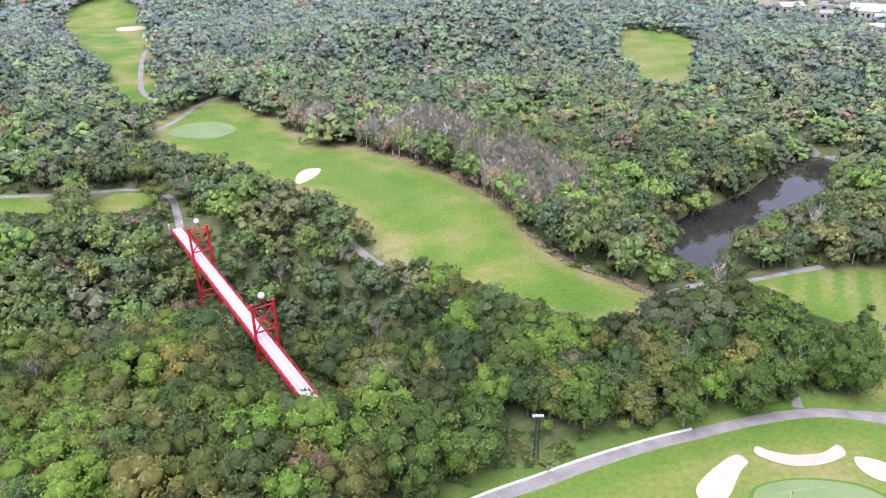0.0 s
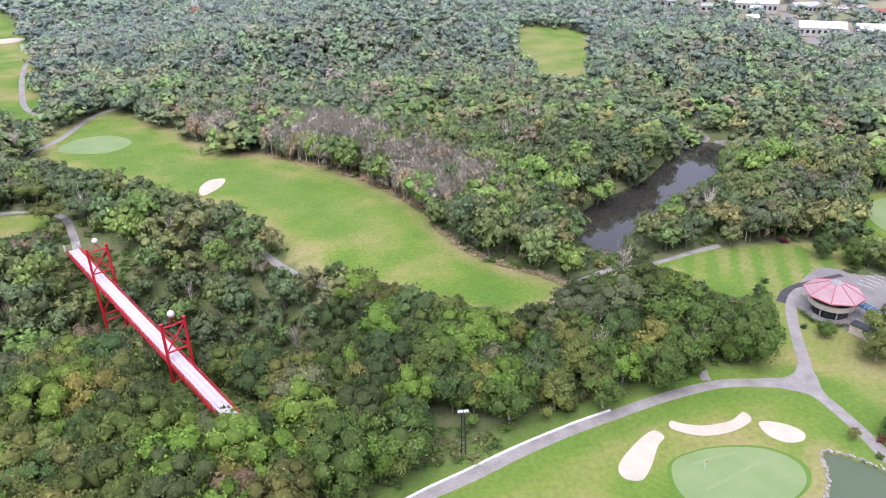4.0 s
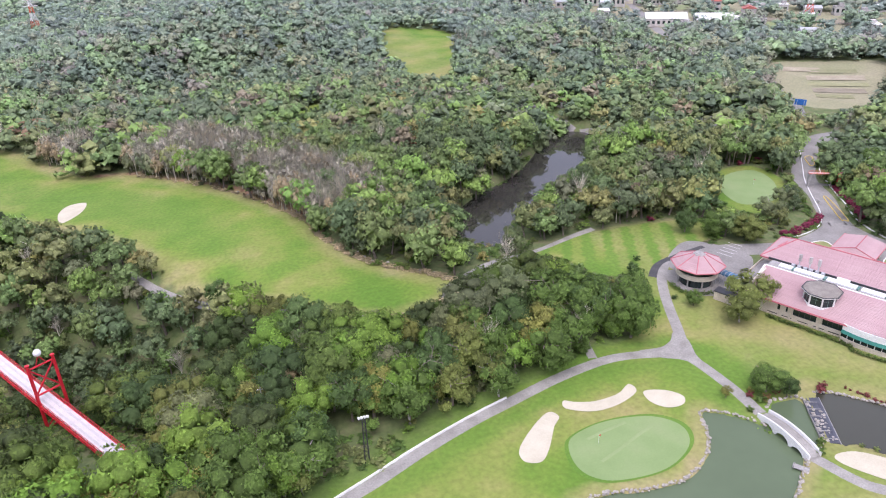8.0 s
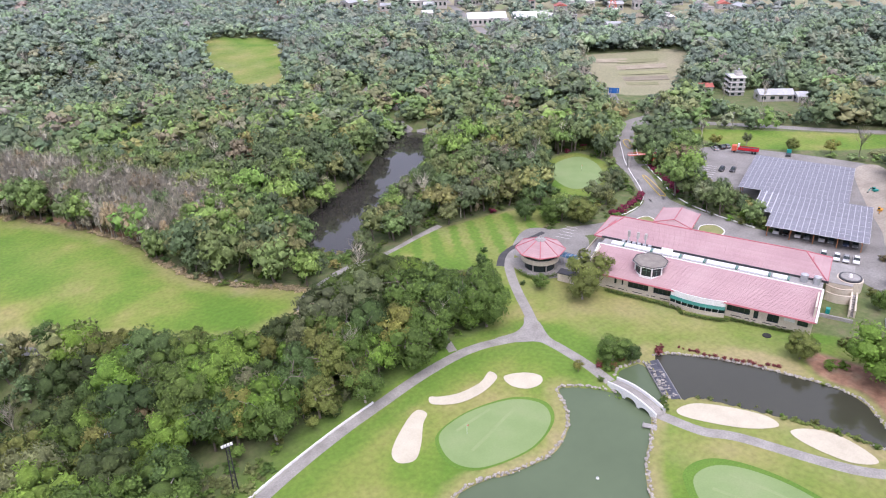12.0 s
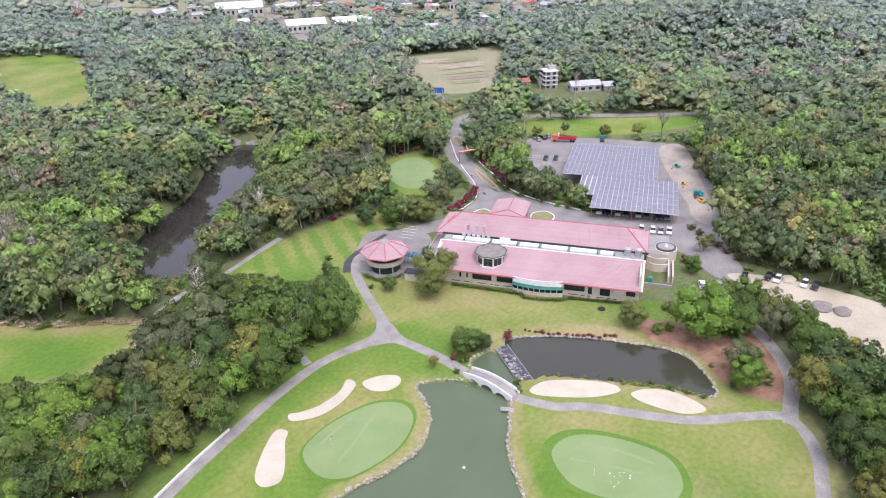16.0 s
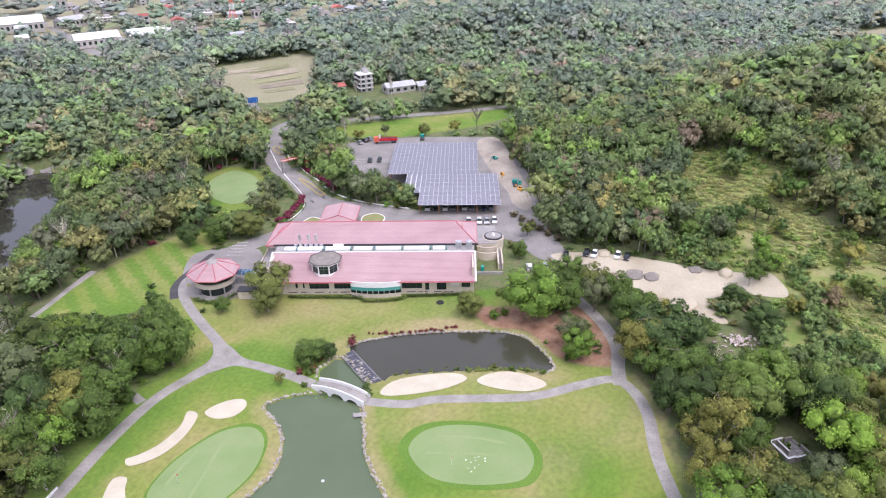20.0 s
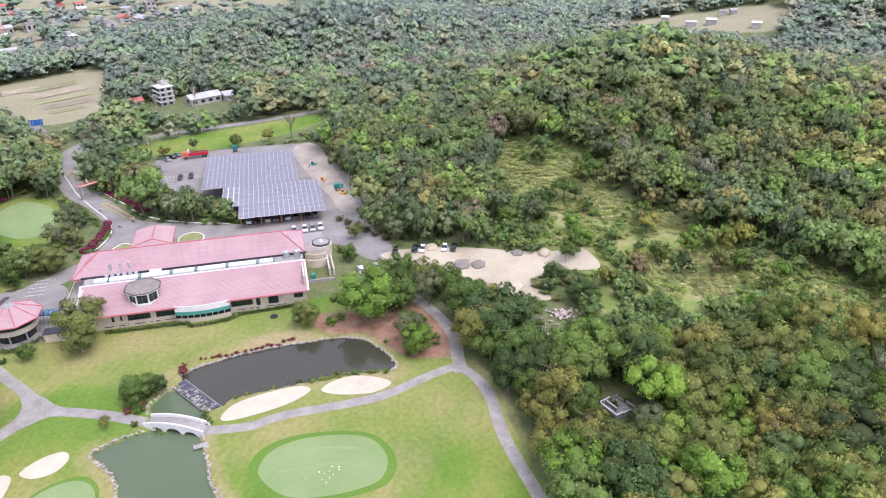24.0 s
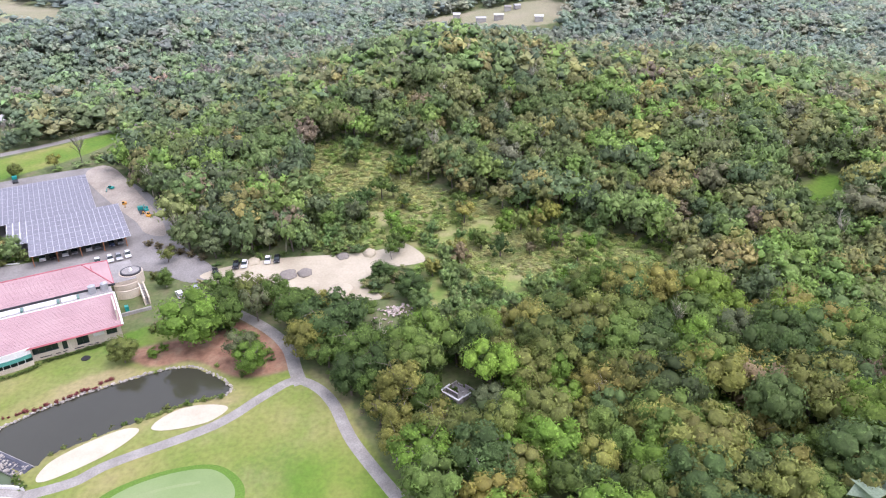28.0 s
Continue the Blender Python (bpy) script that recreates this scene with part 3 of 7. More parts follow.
def crown_template(r, lobes, leaves, size, style="round", low=0.32, vary=1.0):
    """Triangles of a crown one metre wide and one high: boughs that each carry a rounded head of leaf sprays, over an
    inner core whose colour is darkened for shade.
    Returns corners, faces, the lightness of each corner (each spray has its own) and the shading normal there."""
    V, F, L, N = [], [], [], []
    mid = np.array((0, 0, (low + 0.95) / 2))
    tall = (0.95 - low) / 2
    core_v, core_f = ICO_BODY if lobes > 6 else (ICO_V, ICO_F)
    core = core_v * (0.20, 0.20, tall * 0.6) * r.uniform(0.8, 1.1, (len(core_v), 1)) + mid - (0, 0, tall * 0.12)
    # core colour darkened to paint the shade inside the crown
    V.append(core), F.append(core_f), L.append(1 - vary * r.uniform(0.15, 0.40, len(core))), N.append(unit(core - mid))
    k = len(core)
    n = max(2, leaves // lobes)
    spin = r.uniform(0, 6.28)
    for i in range(lobes):
        # boughs wind up the crown, wide below and narrow at the top
        z = 1 - 2 * ((i + 0.5) / lobes) ** 0.8
        a = spin + i * 2.4 + r.normal(0, 0.25)
        if style == "cone":
            wide = 0.40 * (0.62 - 0.55 * z)
        elif style == "flat":
            wide = 0.36 * math.sqrt(max(0.0, 1 - z * z)) + 0.06 + 0.05 * (z > 0)
            z = z * 0.6 + 0.25
        else:
            wide = 0.33 * math.sqrt(max(0.0, 1 - z * z)) ** 0.8
        wide *= r.uniform(0.72, 1.16)
        c = mid + (math.cos(a) * wide, math.sin(a) * wide, z * tall * 0.74)
        head = r.uniform(0.115, 0.205) * (1.0 if lobes > 8 else 1.55) * (0.8 if style == "cone" else 1.0)
        out = unit((c - mid) * (1, 1, 0.8) + (0, 0, 0.10))
        shape = np.array((head, head, head * r.uniform(0.6, 0.9)))
        bough_v, bough_f = (ICO_V, ICO_F) if lobes > 14 else (OCTA_V, OCTA_F)
        light = r.uniform(0.88, 1.14)
        V.append(c + bough_v * shape * r.uniform(0.68, 0.95, (len(bough_v), 1))), F.append(bough_f + k)
        # bough bodies tinted a little darker too, as shade behind the sprays
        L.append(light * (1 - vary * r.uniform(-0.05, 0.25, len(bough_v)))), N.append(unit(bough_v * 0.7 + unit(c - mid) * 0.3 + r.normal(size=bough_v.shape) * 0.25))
        k += len(bough_v)
        d = unit(r.normal(size=(n, 3)) + out * 0.55 + (0, 0, 0.45))
        p = c + d * shape * r.uniform(0.84, 1.26, (n, 1))
        o = unit(d * 0.62 + out * 0.38)
        g = unit(o + r.normal(size=(n, 3)) * 0.55)
        u = unit(np.cross(g, r.normal(size=(n, 3))))
        w = np.cross(g, u)
        s = size * r.uniform(0.55, 1.4, (n, 1))
        q = np.stack([p - u * s - w * s * r.uniform(0.3, 1, (n, 1)), p + u * s - w * s * r.uniform(0.1, 0.9, (n, 1)), p + u * s * r.uniform(-0.7, 0.7, (n, 1)) + w * s * 1.2], 1)
        V.append(q.reshape(-1, 3))
        F.append(k + 3 * np.arange(n)[:, None] + (0, 1, 2))
        L.append(np.repeat(light * (1 + vary * r.uniform(-0.26, 0.30, n)), 3))
        N.append(np.repeat(unit(o + r.normal(size=(n, 3)) * 0.22), 3, axis=0))
        k += 3 * n
    # shading normals bent upwards, most in crowns of few lobes, to lighten shaded sides
    return np.vstack(V) * (0.88, 0.88, 1), np.vstack(F), np.concatenate(L), unit(np.vstack(N) + (0, 0, 0.25 if lobes > 6 else 1.2))


def limb_template(r, limbs, twigs, low=0.3, trunk=0.025, lean=0.05):
    """A tapered trunk that forks into limbs, one metre high; twigs for a bare tree."""
    V, F = [], []
    k = 0

    def stick(a, b, r0, r1, sides):
        nonlocal k
        a, b = np.array(a), np.array(b)
        d = (b - a) / (np.linalg.norm(b - a) + 1e-9)
        e = np.cross(d, (0.3, 0.9, 0.2))
        e /= np.linalg.norm(e)
        g = np.cross(d, e)
        t = np.linspace(0, 2 * math.pi, sides, endpoint=False)[:, None]
        ring = np.cos(t) * e + np.sin(t) * g
        V.append(np.vstack([a + ring * r0, b + ring * r1]))
        i = np.arange(sides)
        j = (i + 1) % sides
        F.append(np.vstack([np.column_stack([i, j, sides + j]), np.column_stack([i, sides + j, sides + i])]) + k)
        k += 2 * sides

    top = np.array((r.normal() * lean, r.normal() * lean, 0.55))
    stick((0, 0, -0.08), top, trunk, trunk * 0.6, 6)
    tips = []
    for _ in range(limbs):
        a, t = r.uniform(0, 2 * math.pi), r.uniform(0.45, 1)
        s = top * t
        e = s + np.array((math.cos(a) * r.uniform(0.12, 0.32), math.sin(a) * r.uniform(0.12, 0.32), r.uniform(0.15, 0.42)))
        stick(s, e, trunk * 0.45, trunk * 0.14, 4)
        tips.append((s, e))
    for _ in range(twigs):
        s, e = tips[r.integers(len(tips))]
        q = s + (e - s) * r.uniform(0.3, 1)
        stick(q, q + np.array((r.normal() * 0.09, r.normal() * 0.09, r.uniform(0.02, 0.16))), trunk * 0.2, trunk * 0.07, 3)
    return np.vstack(V), np.vstack(F)


# leaf colours of the kinds that grow here
LEAF = {"dark": (0.088, 0.146, 0.038), "mid": (0.128, 0.204, 0.040), "bright": (0.172, 0.288, 0.040), "olive": (0.182, 0.216, 0.052), "yellow": (0.262, 0.266, 0.062),
        "grey": (0.168, 0.198, 0.086), "brown": (0.215, 0.185, 0.095), "rust": (0.280, 0.172, 0.066), "pine": (0.106, 0.174, 0.050)}
KINDS, ODDS = list(LEAF), np.array([0.17, 0.34, 0.20, 0.17, 0.03, 0.05, 0.025, 0.003, 0.05])
ODDS = ODDS / ODDS.sum()
BARE = (0.80, 0.75, 0.61)


def join_trees(name, templates, rows, mat):
    """One mesh of many trees: rows of x, y, z, width, height, turn, template index, r, g, b."""
    V, F, C, N = [], [], [], []
    k = 0
    for x, y, z, w, h, a, ti, cr, cg, cb in rows:
        v, f, l, nn = templates[int(ti)]
        c, s = math.cos(a), math.sin(a)
        N.append(np.column_stack([(nn[:, 0] * c - nn[:, 1] * s) / w, (nn[:, 0] * s + nn[:, 1] * c) / w, nn[:, 2] / h]))
        V.append(np.column_stack([x + w * (v[:, 0] * c - v[:, 1] * s), y + w * (v[:, 0] * s + v[:, 1] * c), z + h * v[:, 2]]))
        F.append(f + k)
        C.append(np.where(l[:, None] < 0, (0.24, 0.20, 0.16), np.outer(l, (cr, cg, cb))))
        k += len(v)
    V, F, C, N = np.vstack(V).astype(np.float32), np.vstack(F).astype(np.int32), np.vstack(C).astype(np.float32), unit(np.vstack(N)).astype(np.float32)
    me = bpy.data.meshes.new(name)
    me.vertices.add(len(V))
    me.vertices.foreach_set("co", V.ravel())
    me.loops.add(F.size)
    me.loops.foreach_set("vertex_index", F.ravel())
    me.polygons.add(len(F))
    me.polygons.foreach_set("loop_start", np.arange(0, F.size, 3, dtype=np.int32))
    me.polygons.foreach_set("use_smooth", np.ones(len(F), bool))
    at = me.attributes.new("tint", "FLOAT_COLOR", "POINT")
    at.data.foreach_set("color", np.column_stack([C, np.ones(len(C), np.float32)]).ravel())
    at = me.attributes.new("facing", "FLOAT_VECTOR", "POINT")
    at.data.foreach_set("vector", N.ravel())
    me.materials.append(mat)
    me.update(calc_edges=True)
    return new(name, me)


def with_trunk(crown, r, thin=0.02):
    """A crown together with a trunk, in one template; the trunk keeps its bark colour by a low lightness."""
    v, f, l, nn = crown
    tv, tf = limb_template(r, 4, 0, trunk=thin)
    tv = tv * (1.6, 1.6, 0.9)
    return np.vstack([v, tv]), np.vstack([f, tf + len(v)]), np.concatenate([l, np.full(len(tv), -1.0)]), np.vstack([nn, unit(tv * (1, 1, 0) + (0, 0, 0.01))])


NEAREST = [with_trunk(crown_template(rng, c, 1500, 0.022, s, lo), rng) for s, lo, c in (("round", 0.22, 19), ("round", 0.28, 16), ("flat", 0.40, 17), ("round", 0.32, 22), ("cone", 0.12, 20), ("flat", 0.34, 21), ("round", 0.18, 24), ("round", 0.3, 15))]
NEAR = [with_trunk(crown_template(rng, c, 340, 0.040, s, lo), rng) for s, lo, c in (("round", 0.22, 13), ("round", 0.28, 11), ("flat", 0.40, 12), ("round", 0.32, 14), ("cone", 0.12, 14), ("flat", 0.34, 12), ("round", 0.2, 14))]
# lower vary gives far crowns the weak contrast of haze
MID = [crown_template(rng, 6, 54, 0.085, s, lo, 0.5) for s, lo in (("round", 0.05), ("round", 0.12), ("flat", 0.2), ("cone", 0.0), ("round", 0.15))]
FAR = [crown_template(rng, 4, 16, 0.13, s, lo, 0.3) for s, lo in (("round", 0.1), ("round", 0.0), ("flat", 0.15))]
BARES = []
for _ in range(4):
    v, f = limb_template(rng, 14, 120, trunk=0.021)
    BARES.append((v, f, rng.uniform(0.8, 1.25, len(v)), unit(v * (1, 1, 0) + (0, 0, 0.12) + rng.normal(0, 0.05, v.shape))))

# ground that stays free of wood: outlines with their level, and bands along paths; True where no crown stands in front
CLUB_YARD = np.array([(118, 150), (150, 162), (186, 92), (152, 70)])
TERRACE_YARD = np.array([(156, 74), (166, 66), (178, 64), (192, 78), (192, 92), (168, 94)])
BRIDGE_STRIP = np.array([(-98, 220), (-81, 228), (-19, 127), (-36, 118)])
OPEN = [(FAIRWAY, 0), (FAIRWAY_BACK, 4), (FAIRWAY_FAR, 8), (FAIRWAY_GAP, 0), (FAIRWAY_STRIP, 0), (GREEN_POLY, 0), (LAWN, 0), (RANGE, 0), (TEE, 0), (TEE_LEFT, 0), (CLEARING, 3), (CLEARING_FAR, 12), (HAMLET, 8), (POND, 0),
        (POND_UPPER, 0), (RIVER, -7), (LOT, 0), (FIELDS, 0), (FORECOURT, 0), (CARPARK, 0), (SIDEYARD, 0), (CLUB_YARD, 0), (TERRACE_YARD, 0), (RIVER_LOT, 0), (BRIDGE_STRIP, 0)]
STANDS = [curve([(14, 236), (24, 227), (46, 236), (44, 252), (30, 264), (14, 256)], True), curve([(-36, 300), (-20, 286), (-4, 277), (4, 288), (-14, 304), (-30, 312)], True),
          curve([(-40, 305), (-24, 296), (-2, 280), (16, 240), (24, 226), (46, 217), (52, 236), (46, 256), (28, 282), (4, 316), (-20, 334)], True),
          curve([(-74, 332), (-60, 318), (-52, 326), (-62, 344)], True)]
RUIN = (125.6, -6.4)


def disc(x, y, r):
    return np.array([(x + r * math.cos(t), y + r * math.sin(t)) for t in np.linspace(0, 6.1, 14)])


OPEN += [(disc(RUIN[0], RUIN[1], 4.2), float(height(*RUIN)) + 1.2), (disc(160.5, 8.5, 7), float(height(160.5, 8.5)) + 0.5), (disc(17.4, 106.2, 1.6), 0.5)]
# lines of sight kept clear of crowns, though trees may stand behind
SIGHT = [(np.array([(308, 250), (336, 250), (356, 198), (322, 196)]), 0.5), (np.array([(268, 262), (280, 258), (330, 275), (376, 320), (356, 352), (318, 344)]), 0.5), (disc(RUIN[0] + 0.3, RUIN[1], 5), float(height(*RUIN)) + 1.2), (np.array([(9, 109), (25, 102), (27, 116), (12, 121)]), 0.0), (np.array([(166, 159), (169, 156), (190, 164), (189, 170), (178, 168)]), 0.5), (np.array([(217, 186), (211, 187), (198, 164), (203, 161)]), 0.5)]
BANDS = [(PATH_LOW, 2.6, True), (PATH_OUT, 4.0, True), (PATH_STRIP[20:], 2.5, True), (PATH_STRIP, 2.5, False), (PATH_TEE, 2.5, True), (PATH_ISLE, 4.6, True), (PATH_UP, 3, True), (PATH_BACK, 3, False), (PATH_WOOD, 1.6, False),
         (ROAD_IN[6:], 5.5, True), (ROAD_IN, 5.5, False), (ROAD_FAR, 2.6, False), (ROAD_VILLAGE, 1.0, False), (ROAD_TOWN, 6, True), (ROAD_EAST, 3.5, False), (TRACK, 2, False), (np.array([(318, 252), (346, 204)]), 9, False), (PATH_FAIR, 2.0, False), (PATH_FAIR[12:18], 2, True)]


def is_open(x, y, z=0.0, tip=0.0, sight=False):
    """Whether open ground lies at the point, or (sight) just behind a crown of that tip."""
    hit = np.zeros(np.shape(x), bool)
    for p, level in OPEN:
        if sight:
            k = (EYE[2] - level) / np.maximum(EYE[2] - tip, 20)
            if p is RIVER_LOT:
                continue
            if p is FAIRWAY:  # in the camera's view the belt's tops may cover a little of the mown edge
                k = EYE[2] / np.maximum(EYE[2] - (z + (tip - z) * 0.68), 20)
            if p is BRIDGE_STRIP:
                hit |= inside(p, x * k, y * k) & (tip > -3.5)
                continue
            hit |= inside(p, x * k, y * k) & (k >= 1)
        elif p is BRIDGE_STRIP:
            hit |= inside(p, x, y) & (height(x, y) > -11)
        else:
            hit |= inside(p, x, y)
    if sight:
        for p, level in SIGHT:
            k = (EYE[2] - level) / np.maximum(EYE[2] - tip, 20)
            hit |= inside(p, x * k, y * k)
    for line, w, seen in BANDS:
        if sight and not seen:
            continue
        k = EYE[2] / np.maximum(EYE[2] - tip, 20) if sight else 1.0
        u, v = x * k, y * k
        lo, hi = line.min(0) - w, line.max(0) + w
        near = (u > lo[0]) & (u < hi[0]) & (v > lo[1]) & (v < hi[1])
        if near.any():
            hit[near] |= line_distance(line, u[near], v[near]) < w
    return hit


def wood(r0, r1, step, keep=1.0, west=-40, east=131):
    """Jittered places on a grid, in a ring of ground round the viewpoint."""
    a = np.arange(-r1, r1, step)
    x, y = (q.ravel() for q in np.meshgrid(a, a))
    x = x + rng.uniform(-0.46, 0.46, x.shape) * step
    y = y + rng.uniform(-0.46, 0.46, x.shape) * step
    r, az = np.hypot(x, y), np.degrees(np.arctan2(x, y))
    ok = (r > r0) & (r <= r1) & (az > west) & (az < east) & (rng.uniform(0, 1, x.shape) < keep)
    ok &= ~(inside(VILLAGE, x, y) & (rng.uniform(0, 1, x.shape) > 0.14))
    for p in STANDS:
        ok &= ~(inside(p, x, y) & (rng.uniform(0, 1, x.shape) > 0.42))
    for tx, ty, gap in ((-74, 190, 10), (-71, 180, 9), (-43, 146, 7), (-41, 141, 6)):  # round the bridge's piers and on the camera's side of them, to show the legs
        ok &= np.hypot(x - tx, y - ty) > gap
    x, y = x[ok], y[ok]
    ok = ~is_open(x, y)
    return x[ok], y[ok]


def fit_heights(x, y, h):
    """Trees on the camera's side of open ground are cut lower, to keep it in view."""
    z = height(x, y)
    low = np.full(x.shape, 0.0)
    slack = rng.uniform(0.70, 1.0, x.shape)
    for share in (1.0, 0.62, 0.36, 0.2):
        clear = np.ones(x.shape, bool)
        for f in (1.0, 0.6, 0.25):
            clear &= ~is_open(x, y, z, z + h * share * f * slack, True)
        low = np.where((low == 0) & clear, share, low)
    return z, h * low


def kinds(x, y, n):
    """Leaf colours in drifts: neighbours tend to be of one kind."""
    drift = np.sin(x / 37 + 2) * np.cos(y / 29) + 0.6 * np.sin((x + y) / 17)
    pick = rng.choice(len(KINDS), n, p=ODDS)
    pick = np.where((drift > 0.7) & (rng.uniform(0, 1, n) < 0.5), 0, pick)
    sunny = ((x > 80) & (y < 15)) | ((np.hypot(x, y) < 150) & (x < -8))  # drier ground: olive and yellow-green trees
    pick = np.where(sunny & (rng.uniform(0, 1, n) < 0.45), rng.choice((1, 2, 3, 4), n), pick)
    c = np.array([LEAF[k] for k in KINDS])[pick]
    return c * rng.uniform(0.80, 1.26, (n, 1)) * rng.uniform(0.93, 1.07, (n, 3))


def rows_for(x, y, tall, templates, squat=(0.80, 1.18)):
    h = rng.uniform(*tall, x.shape) * (1 + 0.15 * np.sin(x / 23) * np.cos(y / 31))
    z, h = fit_heights(x, y, h)
    ok = h > 1.6
    x, y, z, h = x[ok], y[ok], z[ok], h[ok]
    n = len(x)
    w = np.maximum(h, 5.0) * rng.uniform(*squat, n)
    return np.column_stack([x, y, z, w, h, rng.uniform(0, 6.28, n), rng.integers(0, len(templates), n), kinds(x, y, n)])


first_rows = rows_for(*wood(75, 172, 5.9), (8, 15.5), NEAREST)
near_rows = rows_for(*wood(172, 300, 6.2), (8, 15.5), NEAR)
mid_rows = np.vstack([rows_for(*wood(300, 540, 7.4), (9, 13.5), MID, (1.05, 1.5)), rows_for(*wood(540, 700, 9.6), (9.5, 13), MID, (1.2, 1.7)), rows_for(*wood(700, 800, 12), (10, 13), FAR, (1.5, 2.1))])
far_rows = np.vstack([rows_for(*wood(800, 1080, 19), (11, 16), FAR, (1.8, 2.5)), rows_for(*wood(1150, 2300, 46), (11, 16), FAR, (3.2, 4.4)),
                      rows_for(*wood(120, 500, 34, 1.0, -181, -40), (10, 14), FAR, (1.6, 2.4)), rows_for(*wood(120, 500, 34, 1.0, 131, 181), (10, 14), FAR, (1.6, 2.4))])
# haze is put into the distant leaf colours: paler, greyer and bluer farther off
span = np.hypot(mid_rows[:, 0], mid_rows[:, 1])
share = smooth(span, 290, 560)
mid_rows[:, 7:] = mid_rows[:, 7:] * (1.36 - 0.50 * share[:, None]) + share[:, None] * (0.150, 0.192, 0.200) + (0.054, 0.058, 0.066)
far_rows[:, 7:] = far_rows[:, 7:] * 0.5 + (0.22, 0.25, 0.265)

# the trees along the lawns are things of their own; the rest of the wood is joined
def along_lawns(rows):
    x, y = rows[:, 0], rows[:, 1]
    d = np.minimum(np.abs(depth_in(LAWN, x, y)), line_distance(PATH_OUT, x, y))
    return (d < 17) & (rows[:, 4] > 6) & (np.hypot(x, y) > 95) & (np.arctan2(x, y) > -0.2)


# area brightness put into leaf colour: near belt darkened, south and east lightened
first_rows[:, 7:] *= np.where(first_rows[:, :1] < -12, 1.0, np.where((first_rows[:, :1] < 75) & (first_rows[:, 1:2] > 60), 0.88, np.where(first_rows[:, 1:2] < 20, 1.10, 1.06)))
# some haze is put into this ring's leaf colour: lifted and greyed
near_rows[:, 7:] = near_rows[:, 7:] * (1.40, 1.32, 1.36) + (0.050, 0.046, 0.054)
first_rows[:, 7:] *= (1.07, 1.0, 1.06)
mid_rows[:, 7:] *= (1.07, 1.0, 1.05)
single, other = along_lawns(first_rows), along_lawns(near_rows)
edge_rows = np.vstack([first_rows[single], near_rows[other]])
first_rows, near_rows = first_rows[~single], near_rows[~other]
print("trees", len(edge_rows), len(first_rows), len(near_rows), len(mid_rows), len(far_rows))
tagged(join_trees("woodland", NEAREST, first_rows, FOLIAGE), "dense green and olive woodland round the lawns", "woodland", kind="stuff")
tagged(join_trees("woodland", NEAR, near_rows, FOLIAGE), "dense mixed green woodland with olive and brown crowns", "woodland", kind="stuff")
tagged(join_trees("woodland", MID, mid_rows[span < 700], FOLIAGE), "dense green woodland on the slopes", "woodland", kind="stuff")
tagged(join_trees("woodland", FAR, mid_rows[span >= 700], FOLIAGE), "grey-green woodland on the farther slopes, haze in its colour", "woodland", kind="stuff")
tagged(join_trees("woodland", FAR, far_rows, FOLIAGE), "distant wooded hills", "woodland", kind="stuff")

# undergrowth under and between the trees, and scrub on the clearing
SHRUB = [crown_template(rng, 4, 36, 0.11, "round", 0.0) for _ in range(4)]
SCRUB = [crown_template(rng, 6, 90, 0.085, "round", 0.0) for _ in range(4)]
sx, sy = wood(85, 300, 5.2)
n = len(sx)
shrub_rows = np.column_stack([sx, sy, height(sx, sy), rng.uniform(2.5, 5, n), rng.uniform(1.2, 3.0, n), rng.uniform(0, 6.28, n), rng.integers(0, 4, n), kinds(sx, sy, n) * 0.9])
ok = ~is_open(sx, sy, 0, shrub_rows[:, 2] + shrub_rows[:, 4] * 0.8, True)
ok &= line_distance(PATH_LOW, sx, sy) > 5.4
tagged(join_trees("undergrowth", SHRUB, shrub_rows[ok], FOLIAGE), "low green undergrowth beneath the trees", "undergrowth", kind="stuff")
# low herbs and ferns on the verges, where no tree stands
hx, hy = wood(78, 300, 2.3)
hz = height(hx, hy)
ok = is_open(hx, hy, hz, hz + 4.5, True)
ok &= line_distance(PATH_LOW, hx, hy) > 3.0
hx, hy, hz = hx[ok], hy[ok], hz[ok]
a = np.arange(-60, 60, 2.2)
ux, uy = (q.ravel() for q in np.meshgrid(a - 58, a + 174))
ux, uy = ux + rng.uniform(-1, 1, ux.shape), uy + rng.uniform(-1, 1, ux.shape)
ok = inside(BRIDGE_STRIP, ux, uy) & (height(ux, uy) < -2.2) & (line_distance(TRACK, ux, uy) > 2.2)
hx, hy = np.concatenate([hx, ux[ok]]), np.concatenate([hy, uy[ok]])
hz = height(hx, hy)
n = len(hx)
tone = np.array([(0.120, 0.205, 0.042), (0.165, 0.255, 0.050), (0.200, 0.235, 0.075), (0.260, 0.235, 0.120)])[rng.choice(4, n, p=(0.4, 0.3, 0.2, 0.1))] * rng.uniform(0.8, 1.2, (n, 1))
tagged(join_trees("herbs", SHRUB, np.column_stack([hx, hy, hz - 0.1, rng.uniform(1.8, 4.0, n), rng.uniform(0.6, 1.9, n), rng.uniform(0, 6.28, n), rng.integers(0, 4, n), tone]), FOLIAGE),
       "low green ferns and herbs on the verges", "herbs", kind="stuff")
a = np.arange(-80, 80, 1.9)
cx, cy = (q.ravel() for q in np.meshgrid(212 + a, -14 + a))
cx, cy = cx + rng.uniform(-1.1, 1.1, cx.shape), cy + rng.uniform(-1.1, 1.1, cx.shape)
meadow = np.maximum(0, 1 - np.minimum.reduce([np.hypot((cx - u) / 9, (cy - v) / 5) for u, v in ((202, -8), (207, -20), (173, -26), (165, -3), (214, 14))]))  # open bright green pockets
